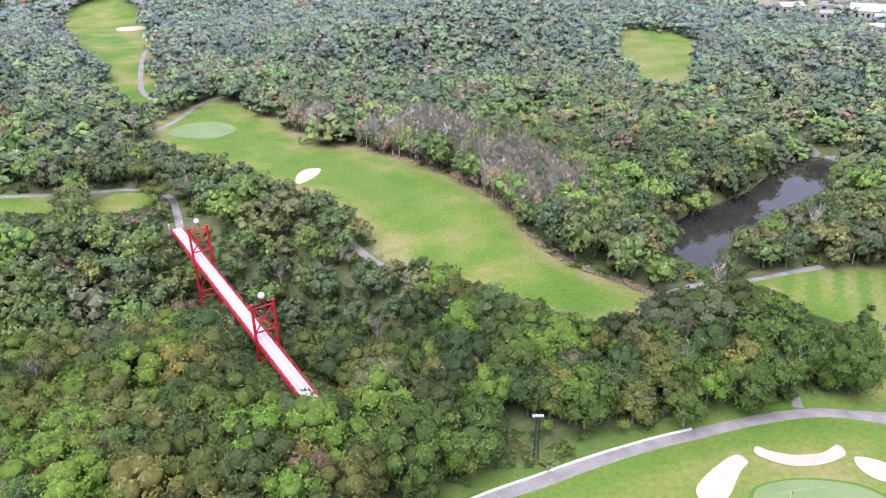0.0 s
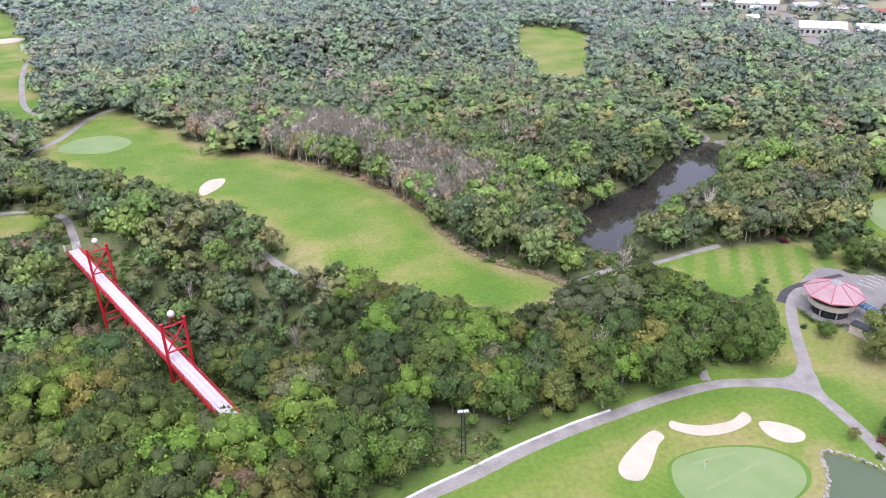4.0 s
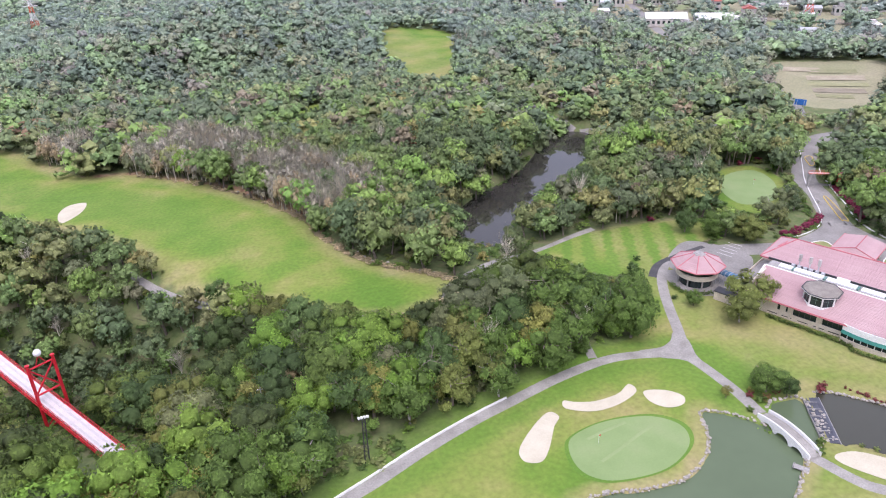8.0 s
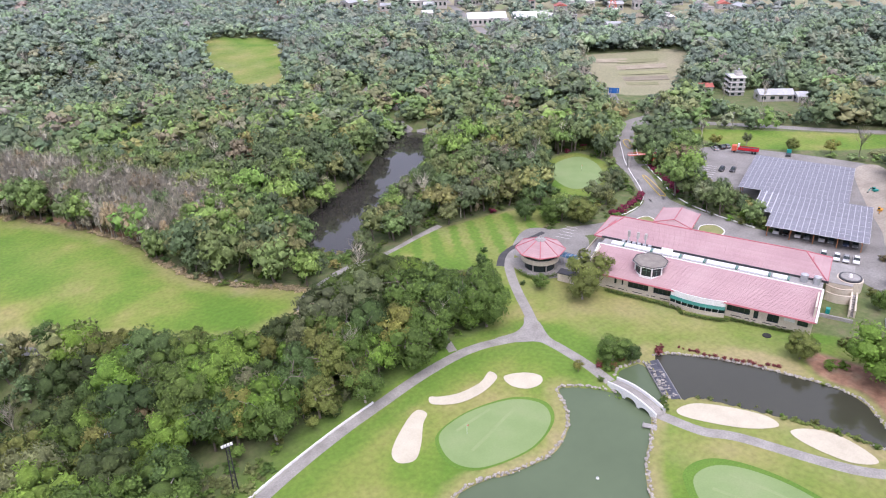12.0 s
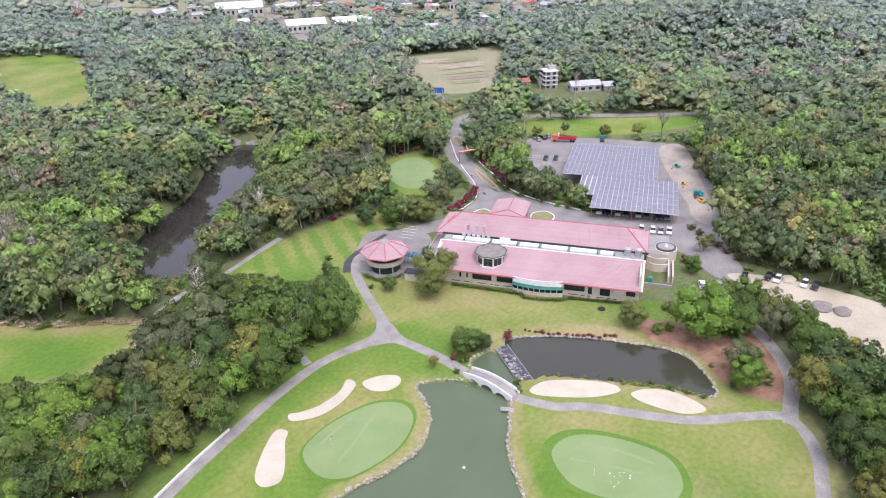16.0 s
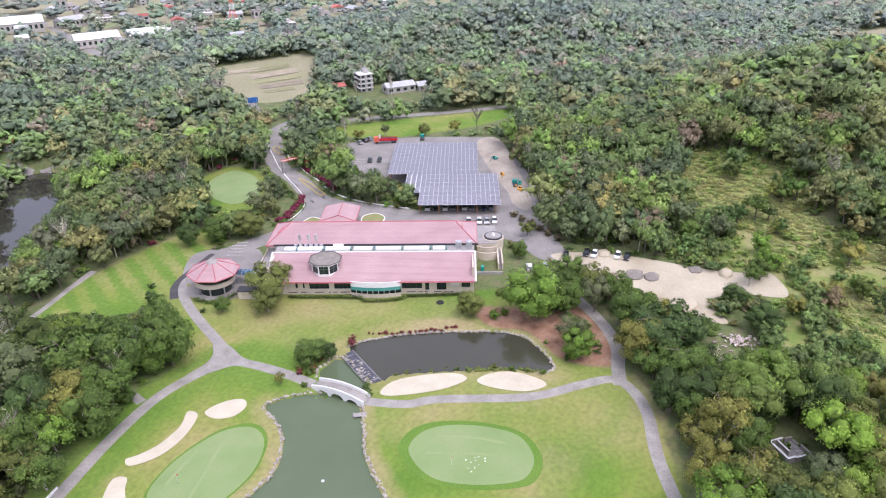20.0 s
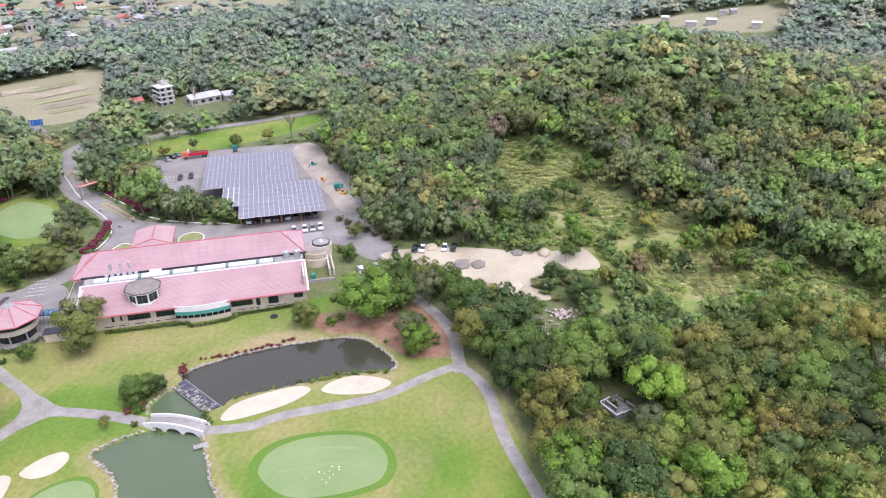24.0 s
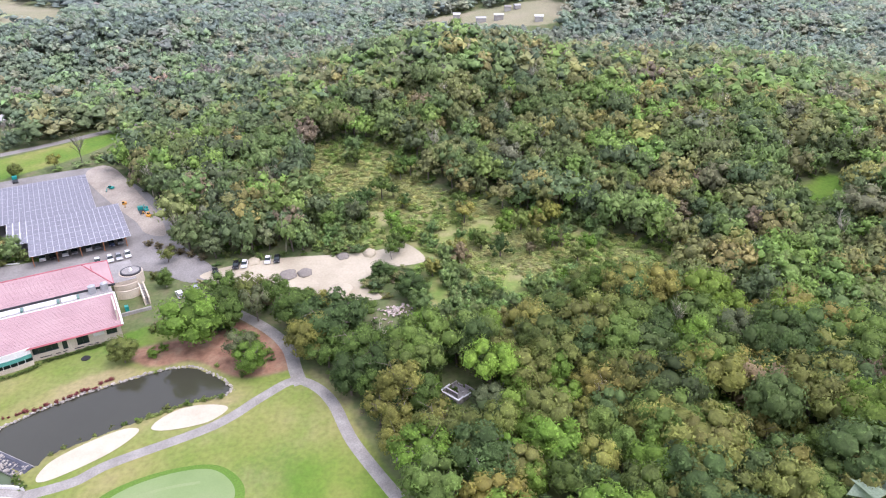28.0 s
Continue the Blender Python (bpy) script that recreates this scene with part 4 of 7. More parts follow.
ok = (depth_in(CLEARING, cx, cy) > -3) & (depth_in(LOT, cx, cy) < -2) & (meadow < rng.uniform(0.1, 0.5, cx.shape)) & (np.hypot(cx - 160.5, cy - 8.5) > 6)
cx, cy = cx[ok], cy[ok]
n = len(cx)
patch = np.sin(cx / 8.3 + 1) + np.cos(cy / 6.1 + 1) + np.sin((cx - cy) / 13) + rng.normal(0, 0.8, n)
deep = smooth(-cx - 0.5 * cy, -205, -160)  # shrubs close up towards the wood below the lot
patch = patch + 1.3 * deep - 0.55
tone = np.where((patch > 1.2)[:, None], (0.140, 0.205, 0.062), np.where((patch > 0.1)[:, None], (0.200, 0.275, 0.066), (0.290, 0.310, 0.110)))
tone = tone * rng.uniform(1.1, 1.75, (n, 1)) * rng.uniform(0.92, 1.08, (n, 3))
tall = np.where(patch > 1.2, rng.uniform(2.5, 6.5, n), np.where(patch > 0.1, rng.uniform(0.9, 2.4, n), rng.uniform(0.4, 1.0, n)))
keep = (patch <= 1.2) | (rng.uniform(0, 1, n) < 0.45)
wide = np.where(patch > 1.2, tall * rng.uniform(0.8, 1.1, n), rng.uniform(2.0, 3.8, n))
scrub_rows = np.column_stack([cx, cy, height(cx, cy) - 0.1, wide, tall, rng.uniform(0, 6.28, n), rng.integers(0, 4, n), tone])[keep]
# a few taller trees standing in the scrub
tx, ty = rng.uniform(165, 255, 90), rng.uniform(-60, 36, 90)
ok = (depth_in(CLEARING, tx, ty) > 1) & (np.minimum.reduce([np.hypot((tx - u) / 9, (ty - v) / 6) for u, v in ((202, -8), (207, -20), (173, -26), (165, -3))]) > 1)
tx, ty = tx[ok], ty[ok]
th = rng.uniform(4.5, 9, len(tx))
tagged(join_trees("clearing_trees", NEAR, np.column_stack([tx, ty, height(tx, ty), th * 0.95, th, rng.uniform(0, 6.28, len(tx)), rng.integers(0, len(NEAR), len(tx)), kinds(tx, ty, len(tx)) * 1.2]), FOLIAGE),
       "scattered small green trees in the scrub", "trees", kind="stuff")
tagged(join_trees("scrub", SCRUB, scrub_rows, FOLIAGE),
       "yellow-green scrub and tall dry grass on the clearing", "scrub", kind="stuff")

# tall dry grass along the foot of the wood beside the fairway
q = FAIRWAY[30:72]
i = rng.integers(0, len(q) - 1, 420)
t = rng.uniform(0, 1, (420, 1))
gp = q[i] * (1 - t) + q[i + 1] * t + rng.normal(0, 0.9, (420, 2))
ok = depth_in(FAIRWAY, gp[:, 0], gp[:, 1]) < 0.6
gp = gp[ok]
n = len(gp)
tagged(join_trees("dry_grass", SHRUB, np.column_stack([gp, height(*gp.T) - 0.1, rng.uniform(1.4, 3.0, n), rng.uniform(0.5, 1.3, n), rng.uniform(0, 6.28, n), rng.integers(0, 4, n), np.array((0.60, 0.50, 0.30)) * rng.uniform(0.75, 1.2, (n, 1))]), FOLIAGE),
       "tan tufts of tall dry grass beside the fairway", "dry grass", kind="stuff")

# thin grey-brown trees, half leafless, in close stands along the fairway
a = np.arange(-80, 60, 4.3)
gx_, gy_ = (q.ravel() for q in np.meshgrid(a, a + 290))
gx_, gy_ = gx_ + rng.uniform(-1.7, 1.7, gx_.shape), gy_ + rng.uniform(-1.7, 1.7, gx_.shape)
ok = np.logical_or.reduce([inside(p, gx_, gy_) for p in STANDS]) & ~is_open(gx_, gy_)
gx_, gy_ = gx_[ok], gy_[ok]
n = len(gx_)
gh = rng.uniform(9.5, 14, n)
tagged(join_trees("thin_trees", NEAR, np.column_stack([gx_, gy_, height(gx_, gy_), gh * rng.uniform(0.48, 0.72, n), gh, rng.uniform(0, 6.28, n), rng.choice((0, 3, 4, 6), n),
                  np.array([(0.54, 0.50, 0.38), (0.58, 0.54, 0.43), (0.37, 0.40, 0.22), (0.58, 0.47, 0.29)])[rng.integers(0, 4, n)] * rng.uniform(0.85, 1.2, (n, 1))]), FOLIAGE),
       "thin grey-brown half-leafless trees in close stands", "trees", kind="stuff")

# bare grey trees: a stand along the fairway, and strays all over the wood
a = np.arange(-80, 60, 3.1)
bx, by = (q.ravel() for q in np.meshgrid(a, a + 290))
bx, by = bx + rng.uniform(-1.3, 1.3, bx.shape), by + rng.uniform(-1.3, 1.3, bx.shape)
ok = np.logical_or.reduce([inside(p, bx, by) for p in STANDS])
bare = np.column_stack([bx[ok], by[ok]])
sx, sy = wood(120, 500, 26)
bare = np.vstack([bare, np.column_stack([sx, sy])])
bh = rng.uniform(10, 15.5, len(bare))
ok = ~is_open(bare[:, 0], bare[:, 1], 0, height(*bare.T) + bh * 0.9, True) & ~is_open(bare[:, 0], bare[:, 1])
bare, bh = bare[ok], bh[ok]
n = len(bare)
tagged(join_trees("bare_trees", BARES, np.column_stack([bare, height(*bare.T), bh * rng.uniform(0.45, 0.8, n), bh * 1.1, rng.uniform(0, 6.28, n), rng.integers(0, 4, n), np.array(BARE) * rng.uniform(0.8, 1.25, (n, 1))]), FOLIAGE),
       "leafless grey-brown trees along the fairway", "bare trees", kind="stuff")

# ---------------------------------------------------------------- more materials for the things
BLUE = material("blue_glazing", [(0.11, 0.23, 0.37), (0.17, 0.31, 0.46)], 0.6, 0.25)
GREENPAINT = material("green_awning", [(0.012, 0.125, 0.095), (0.02, 0.17, 0.125)], 0.6, 0.6)
GREENGREY = material("faded_green_frame", [(0.10, 0.20, 0.17), (0.15, 0.26, 0.22)], 0.8, 0.6)
SKYLIGHT = material("milky_skylight", [(0.74, 0.76, 0.76), (0.84, 0.85, 0.85)], 0.5, 0.35)
STEEL = material("galvanised_steel", [(0.42, 0.43, 0.44), (0.58, 0.59, 0.60)], 1.0, 0.4, 0.6)
DARKSTEEL = material("dark_steel", [(0.045, 0.045, 0.05), (0.075, 0.075, 0.08)], 1.0, 0.5, 0.3)
# base colour raised to stand in for the sky's reflection on the panels
PANEL = material("solar_panel", [(0.185, 0.182, 0.210), (0.220, 0.216, 0.243)], 0.4, 0.28, spread=0.12)
RAIL = material("panel_frame", [(0.60, 0.61, 0.63), (0.70, 0.71, 0.73)], 0.8, 0.5)
ORANGEPOST = material("orange_post", [(0.42, 0.17, 0.06), (0.50, 0.22, 0.09)], 0.8, 0.6)
TYRE = material("tyre_rubber", [(0.015, 0.015, 0.016), (0.03, 0.03, 0.03)], 2, 0.85)
ORANGERED = material("orange_red_paint", [(0.62, 0.10, 0.05), (0.70, 0.15, 0.08)], 0.6, 0.5)
YELLOW = material("machine_yellow", [(0.65, 0.30, 0.03), (0.72, 0.38, 0.05)], 0.8, 0.5)
TEAL = material("teal_paint", [(0.01, 0.25, 0.22), (0.02, 0.32, 0.28)], 0.8, 0.45)
LINEYELLOW = material("road_yellow", [(0.55, 0.40, 0.08), (0.65, 0.50, 0.12)], 1.5, 0.8)
WEIRSLAB = material("weir_membrane", [(0.045, 0.048, 0.065), (0.085, 0.088, 0.11)], 0.6, 0.45)
TIN = material("tin_roof", [(0.32, 0.33, 0.34), (0.46, 0.46, 0.46)], 0.2, 0.5, spread=0.25)
REDTIN = material("red_tin_roof", [(0.36, 0.10, 0.08), (0.46, 0.15, 0.11)], 0.3, 0.6, spread=0.2)
HOUSEWALL = material("render_wall", [(0.34, 0.32, 0.30), (0.46, 0.44, 0.41)], 0.4, 0.85, spread=0.2)


DECK = material("pale_deck", [(0.52, 0.47, 0.47), (0.64, 0.59, 0.59)], 0.5, 0.8)
DECKWEAR = material("worn_deck", [(0.44, 0.41, 0.41), (0.54, 0.51, 0.51)], 0.7, 0.85)


# ---------------------------------------------------------------- red footbridge over the ravine
def red_bridge():
    """Built along x from its far end; y to the north-east side."""
    b = empty("footbridge", pose(-91.0, 217.2, 0, 0, 0, math.degrees(math.atan2(-0.833, 0.553))))
    long = 112.0
    part("deck", boxed(long / 2, 0, -0.15, long, 3.2, 0.3), DECK, b, "pale grey-white concrete deck")
    bm = bmesh.new()
    for y in (-0.7, 0.7):
        box(bm, long / 2, y, 0.016, long, 0.5, 0.012)
    part("wheel_track", bm, DECKWEAR, b, "two grey worn wheel tracks")
    for y in (-1.85, 1.85):
        bm = bmesh.new()
        box(bm, long / 2, y, -0.25, long, 0.22, 0.14)
        box(bm, long / 2, y, -1.15, long, 0.22, 0.14)
        for i in range(58):
            x = 1 + i * 2
            tube(bm, (x, y, -0.25), (x + 1, y, -1.15), 0.05, sides=4)
            tube(bm, (x + 1, y, -1.15), (x + 2, y, -0.25), 0.05, sides=4)
        part("girder", bm, RED, b, "red trussed side girder")
        bm = bmesh.new()
        tube(bm, (0, y, 0.95), (long, y, 0.95), 0.06, sides=6)
        tube(bm, (0, y, 0.5), (long, y, 0.5), 0.04, sides=6)
        part("handrail", bm, RED, b)
        post = bmesh.new()
        box(post, 0, 0, 0.42, 0.08, 0.08, 1.1)
        first = part("rail_post", post, RED, b)
        first.location = (0.4, y, 0)
        for i in range(1, 47):
            o = new("rail_post", first.data)
            o.parent, o.location = b, (0.4 + i * 2.48, y, 0)
    for x, foot in ((26.6, -23.0), (80.8, -13.5)):
        t = new("tower")
        t.parent, t.location = b, (x, 1.0, 0)
        for y in (-2.85, 2.85):
            part("leg", tubed((0, y, foot), (0, y * 0.97, 10.2), 0.42, 0.36, 10), RED, t)
            part("leg_cap", tubed((0, y * 0.97, 10.2), (0, y * 0.97, 10.45), 0.5, 0.5, 10), RED, t)
            part("pier", tubed((0, y, foot - 8), (0, y, foot + 0.1), 1.5, 0.9, 8), CONCRETE, t, "grey concrete pier")
        for z in (9.2, 2.2, foot * 0.5, foot * 0.5 - 2.2):
            part("cross_beam", tubed((0, -2.8, z), (0, 2.8, z), 0.24, sides=8), RED, t)
        for z0, z1 in ((9.2, 2.2), (-1.5, foot * 0.5)):
            part("brace", tubed((0, -2.8, z0), (0, 2.8, z1), 0.2, sides=8), RED, t)
            part("brace", tubed((0, 2.8, z0), (0, -2.8, z1), 0.2, sides=8), RED, t)
        for y in (-1.1, 1.1):
            part("lamp_strut", tubed((0, y, 9.3), (0, 0, 11.6), 0.12, sides=6), RED, t)
        bm = bmesh.new()
        bmesh.ops.create_uvsphere(bm, u_segments=18, v_segments=10, radius=0.85, matrix=Matrix.Translation((0, 0, 12.3)))
        for f in bm.faces:
            f.smooth = True
        part("globe", bm, WHITE, t, "white ball on the tower top")
    for y in (-2.2, 2.2):
        bm = bmesh.new()
        box(bm, -0.3, y, 0.7, 0.5, 0.5, 1.6, bevel=0.06)
        bmesh.ops.create_uvsphere(bm, u_segments=10, v_segments=6, radius=0.34, matrix=Matrix.Translation((-0.3, y, 1.8)))
        part("gate_post", bm, WHITE, b, "white gate post with a ball finial")
    return tagged(b, "long red steel footbridge with two braced towers", "bridge")


red_bridge()

# ---------------------------------------------------------------- clubhouse
def pierced_wall(bm, length, y, thick, z0, z1, holes):
    """A wall along x with openings (x0, x1, z0, z1)."""
    cuts = sorted({0.0, length, *[h[0] for h in holes], *[h[1] for h in holes]})
    for a, c in zip(cuts, cuts[1:]):
        mid = (a + c) / 2
        z = z0
        for h in sorted((h for h in holes if h[0] <= mid <= h[1]), key=lambda q: q[2]):
            if h[2] > z:
                box(bm, mid, y, (z + h[2]) / 2, c - a, thick, h[2] - z)
            z = h[3]
        if z1 > z:
            box(bm, mid, y, (z + z1) / 2, c - a, thick, z1 - z)


def roof_slope(parent, bl, br, tl, tr, courses, mat, step=0.05):
    """A pitched roof face laid in overlapping courses, each a piece of its own."""
    bl, br, tl, tr = map(Vector, (bl, br, tl, tr))
    up = (br - bl).cross(tl - bl).normalized()
    for i in range(courses):
        a, c = i / courses, (i + 1.12) / courses
        c = min(c, 1.0)
        p = [bl.lerp(tl, a) + up * step, br.lerp(tr, a) + up * step, br.lerp(tr, c), bl.lerp(tl, c)]
        bm = bmesh.new()
        top = [bm.verts.new(q) for q in p]
        low = [bm.verts.new(q - up * 0.12) for q in p]
        bm.faces.new(top)
        bm.faces.new(low[::-1])
        for j in range(4):
            k = (j + 1) % 4
            bm.faces.new((top[k], top[j], low[j], low[k]))
        bmesh.ops.recalc_face_normals(bm, faces=bm.faces)
        part("roof_course", bm, mat, parent)


def arc_wall(bm, x0, x1, y, bulge, z0, z1, thick=0.2, n=12, lean=0.0):
    """A curved wall that bows out to -y."""
    rows = []
    for i in range(n + 1):
        t = i / n
        x = x0 + (x1 - x0) * t
        d = y - bulge * (1 - (2 * t - 1) ** 2)
        rows.append([bm.verts.new(q) for q in ((x, d - lean, z0), (x, d, z1), (x, d + thick, z1), (x, d + thick - lean, z0))])
    for r, s in zip(rows, rows[1:]):
        for j in range(4):
            bm.faces.new((r[j], s[j], s[(j + 1) % 4], r[(j + 1) % 4]))
    bm.faces.new(rows[0])
    bm.faces.new(rows[-1][::-1])
    bmesh.ops.recalc_face_normals(bm, faces=bm.faces)


def octagon(bm, cx, cy, r, z0, z1, r1=None, turn=22.5, sides=8):
    m = pose(cx, cy, (z0 + z1) / 2, 0, 0, turn)
    return bmesh.ops.create_cone(bm, cap_ends=True, segments=sides, radius1=r, radius2=r if r1 is None else r1, depth=z1 - z0, matrix=m)


AXIS = -62.2  # the clubhouse and the solar roof share this line


def clubhouse():
    c = empty("clubhouse", pose(126.0, 127.6, 0, 0, 0, AXIS))
    wins = [(7.3, 8.0, 1.9, 3.7), (9.4, 9.9, 1.9, 3.7), (11.2, 16.8, 1.7, 3.9), (18.2, 23.1, 1.7, 3.9), (37.2, 42.8, 1.7, 3.9), (43.7, 44.8, 1.2, 3.9), (46.9, 49.6, 1.2, 3.9), (53.8, 56.2, 2.0, 3.9)]
    vents = [(a, a + 2.6, 0.35, 0.75) for a in (5.0, 8.6, 12.6, 16.4, 20.0, 38.4, 41.8, 45.6, 49.0)]
    bm = bmesh.new()
    pierced_wall(bm, 57.2, 0.2, 0.4, -0.4, 4.9, wins + vents)
    part("front_wall", bm, CREAM, c)
    for x0, x1, z0, z1 in wins:
        w = part("window", boxed((x0 + x1) / 2, 0.3, (z0 + z1) / 2, x1 - x0, 0.06, z1 - z0), DARKGLASS, c, "dark glass window")
        bars = max(1, round((x1 - x0) / 1.4))
        bm = bmesh.new()
        for i in range(1, bars):
            box(bm, x0 + (x1 - x0) * i / bars, 0.24, (z0 + z1) / 2, 0.06, 0.08, z1 - z0)
        box(bm, (x0 + x1) / 2, 0.22, z0 + 0.04, x1 - x0, 0.12, 0.08)
        part("window_frame", bm, DARKSTEEL, w)
    for x0, x1, z0, z1 in vents:
        part("vent", boxed((x0 + x1) / 2, 0.3, (z0 + z1) / 2, x1 - x0, 0.06, z1 - z0), DARKSTEEL, c)
    for i, x in enumerate((4.2, 10.6, 17.5, 43.2, 45.8, 50.3, 56.6)):
        part("pilaster", boxed(x, -0.06, 2.2, 0.5, 0.12, 5.2), CREAM, c)
    part("side_wall", boxed(57.0, 14.4, 4.1, 0.4, 28.4, 8.2), CREAM, c)
    part("side_wall", boxed(0.2, 14.4, 4.1, 0.4, 28.4, 8.2), CREAM, c)
    part("back_wall", boxed(28.6, 28.6, 4.1, 57.2, 0.4, 8.2), CREAM, c)
    part("panel", boxed(52.0, -0.03, 3.2, 2.5, 0.1, 1.2, bevel=0.02), WHITE, c, "white panel on the wall")
    # the front roof face
    r = new("front_roof")
    r.parent = c
    roof_slope(r, (-0.3, -1.3, 4.6), (57.6, -1.3, 4.6), (-0.3, 9.2, 8.5), (57.6, 9.2, 8.5), 26, ROOF)
    part("fascia", boxed(28.65, -1.38, 4.55, 58.1, 0.14, 0.34, bevel=0.02), ROOFTRIM, r)
    part("gutter", tubed((-0.3, -1.5, 4.42), (57.6, -1.5, 4.42), 0.09, sides=6), ROOFTRIM, r)
    for x in (-0.45, 57.75):
        bm = bmesh.new()
        a = [Vector(p) for p in ((x, -1.4, 4.45), (x, 9.2, 8.4))]
        d = (a[1] - a[0])
        m = Matrix.Translation((a[0] + a[1]) / 2 + Vector((0, 0, 0.18))) @ d.to_track_quat("Y", "Z").to_matrix().to_4x4() @ Matrix.Diagonal((0.5, d.length, 0.45, 1))
        bmesh.ops.create_cube(bm, size=1, matrix=m)
        part("verge", bm, WHITE, r, "white roof verge")
    part("parapet", boxed(28.65, 9.4, 8.42, 58.2, 0.45, 0.32, bevel=0.03), WHITE, c, "white roof-top parapet")
    part("flat_roof", boxed(28.65, 11.8, 8.1, 57.8, 4.6, 0.3), CONCRETE, c, "grey flat roof strip")
    part("flat_roof_edge", boxed(28.65, 13.9, 8.5, 60, 0.25, 0.6), DARKSTEEL, c)
    for x0, x1 in ((2.4, 5.7), (6.3, 13.5), (14.4, 21.5), (22.6, 28.0), (29.0, 36.3), (37.2, 44.5), (45.6, 49.1)):
        s = part("skylight", boxed((x0 + x1) / 2, 11.7, 8.5, x1 - x0, 1.9, 0.5, bevel=0.08), SKYLIGHT, c, "milky white skylight")
        part("skylight_frame", boxed(x1 + 0.42, 11.7, 8.45, 0.5, 2.0, 0.45), GREENGREY, s, "green frame")
    # the hipped back roof
    h = new("back_roof")
    h.parent = c
    e, z0, z1 = 8.5, 8.45, 11.1
    fl, fr, bl, br, rl, rr = (-3.6, 14, z0), (58.4, 14, z0), (-3.6, 29.4, z0), (58.4, 29.4, z0), (1.9, 24.6, z1), (52.0, 24.6, z1)
    roof_slope(h, fl, fr, rl, rr, 24, ROOF)
    roof_slope(h, br, bl, rr, rl, 24, ROOF)
    roof_slope(h, bl, fl, rl, rl, 12, ROOF)
    roof_slope(h, fr, br, rr, rr, 12, ROOF)
    for p, q in ((fl, rl), (bl, rl), (fr, rr), (br, rr), (rl, rr)):
        part("ridge_cap", tubed(Vector(p) + Vector((0, 0, 0.08)), Vector(q) + Vector((0, 0, 0.08)), 0.17, sides=6), ROOFTRIM, h)
    for cx, cy, sx, sy in ((27.4, 13.95, 62.2, 0.2), (27.4, 29.45, 62.2, 0.2), (-3.65, 21.7, 0.2, 15.4), (58.45, 21.7, 0.2, 15.4)):
        part("fascia", boxed(cx, cy, z0 - 0.12, sx, sy, 0.4), ROOFTRIM, h)
    for x in (0.2, 54.4):
        bm = bmesh.new()
        v = [bm.verts.new(p) for p in ((x - 1.9, 20.2, 9.42), (x - 0.1, 21.0, 10.3), (x - 0.3, 24.0, 10.3))]
        w = [bm.verts.new(Vector(p.co) + Vector((0, 0, 0.14))) for p in v]
        bm.faces.new(v[::-1]), bm.faces.new(w)
        for j in range(3):
            bm.faces.new((v[j], v[(j + 1) % 3], w[(j + 1) % 3], w[j]))
        part("roof_patch", bm, ROOFTRIM, h)
    # the octagonal lantern
    o = new("lantern")
    o.parent, o.location = c, (15.6, 4.3, 0)
    bm = bmesh.new()
    octagon(bm, 0, 0, 4.05, 4.2, 5.9)
    part("base", bm, WHITE, o)
    bm = bmesh.new()
    octagon(bm, 0, 0, 3.85, 5.9, 8.7)
    part("glass", bm, DARKGLASS, o, "dark lantern glazing")
    for i in range(8):
        a = radians(22.5 + 45 * i)
        part("corner_post", tubed((3.85 * math.cos(a), 3.85 * math.sin(a), 5.8), (3.85 * math.cos(a), 3.85 * math.sin(a), 8.75), 0.21, sides=6), WHITE, o)
        a2 = radians(45 * i)
        bm = bmesh.new()
        box(bm, 3.58 * math.cos(a2), 3.58 * math.sin(a2), 7.3, 0.08, 0.05, 2.7, turn=45 * i)
        box(bm, 3.58 * math.cos(a2), 3.58 * math.sin(a2), 7.5, 0.08, 2.8, 0.05, turn=45 * i)
        part("glazing_bar", bm, GREENGREY, o)
    bm = bmesh.new()
    octagon(bm, 0, 0, 4.75, 8.7, 9.0)
    part("roof_edge", bm, WHITE, o)
    bm = bmesh.new()
    octagon(bm, 0, 0, 4.6, 9.0, 9.3, 3.9)
    part("roof", bm, GRAVEL, o, "grey weathered flat octagonal roof")
    bm = bmesh.new()
    for i in range(8):
        a, b2 = radians(22.5 + 45 * i), radians(67.5 + 45 * i)
        tube(bm, (4.7 * math.cos(a), 4.7 * math.sin(a), 9.02), (4.7 * math.cos(b2), 4.7 * math.sin(b2), 9.02), 0.14, sides=5)
    part("roof_trim", bm, DARKSTEEL, o)
    # the bowed dining bay
    y = new("bay")
    y.parent = c
    for name, z0, z1, mat, off, lean, lab in (("bay_wall", -0.3, 1.25, CREAM, 0.0, 0, ""), ("bay_glass", 1.25, 2.65, DARKGLASS, 0.12, 0, "dark curved window band"),
                                              ("awning", 2.6, 3.25, GREENPAINT, -0.15, 0.55, "green fabric awning"), ("bay_fascia", 3.25, 4.85, WHITE, 0.0, 0, "white curved fascia")):
        bm = bmesh.new()
        arc_wall(bm, 23.1, 37.0, -1.3 + off, 1.0, z0, z1, lean=lean)
        part(name, bm, mat, y, lab)
    bm = bmesh.new()
    arc_wall(bm, 23.1, 37.0, -1.15, 0.95, 4.55, 4.7, thick=2.4)
    part("bay_roof", bm, CONCRETE, y)
    for i in range(1, 9):
        t = i / 9
        x, d = 23.1 + 13.9 * t, -1.32 - 1.0 * (1 - (2 * t - 1) ** 2)
        part("mullion", boxed(x, d + 0.02, 1.95, 0.12, 0.16, 1.4), WHITE, y)
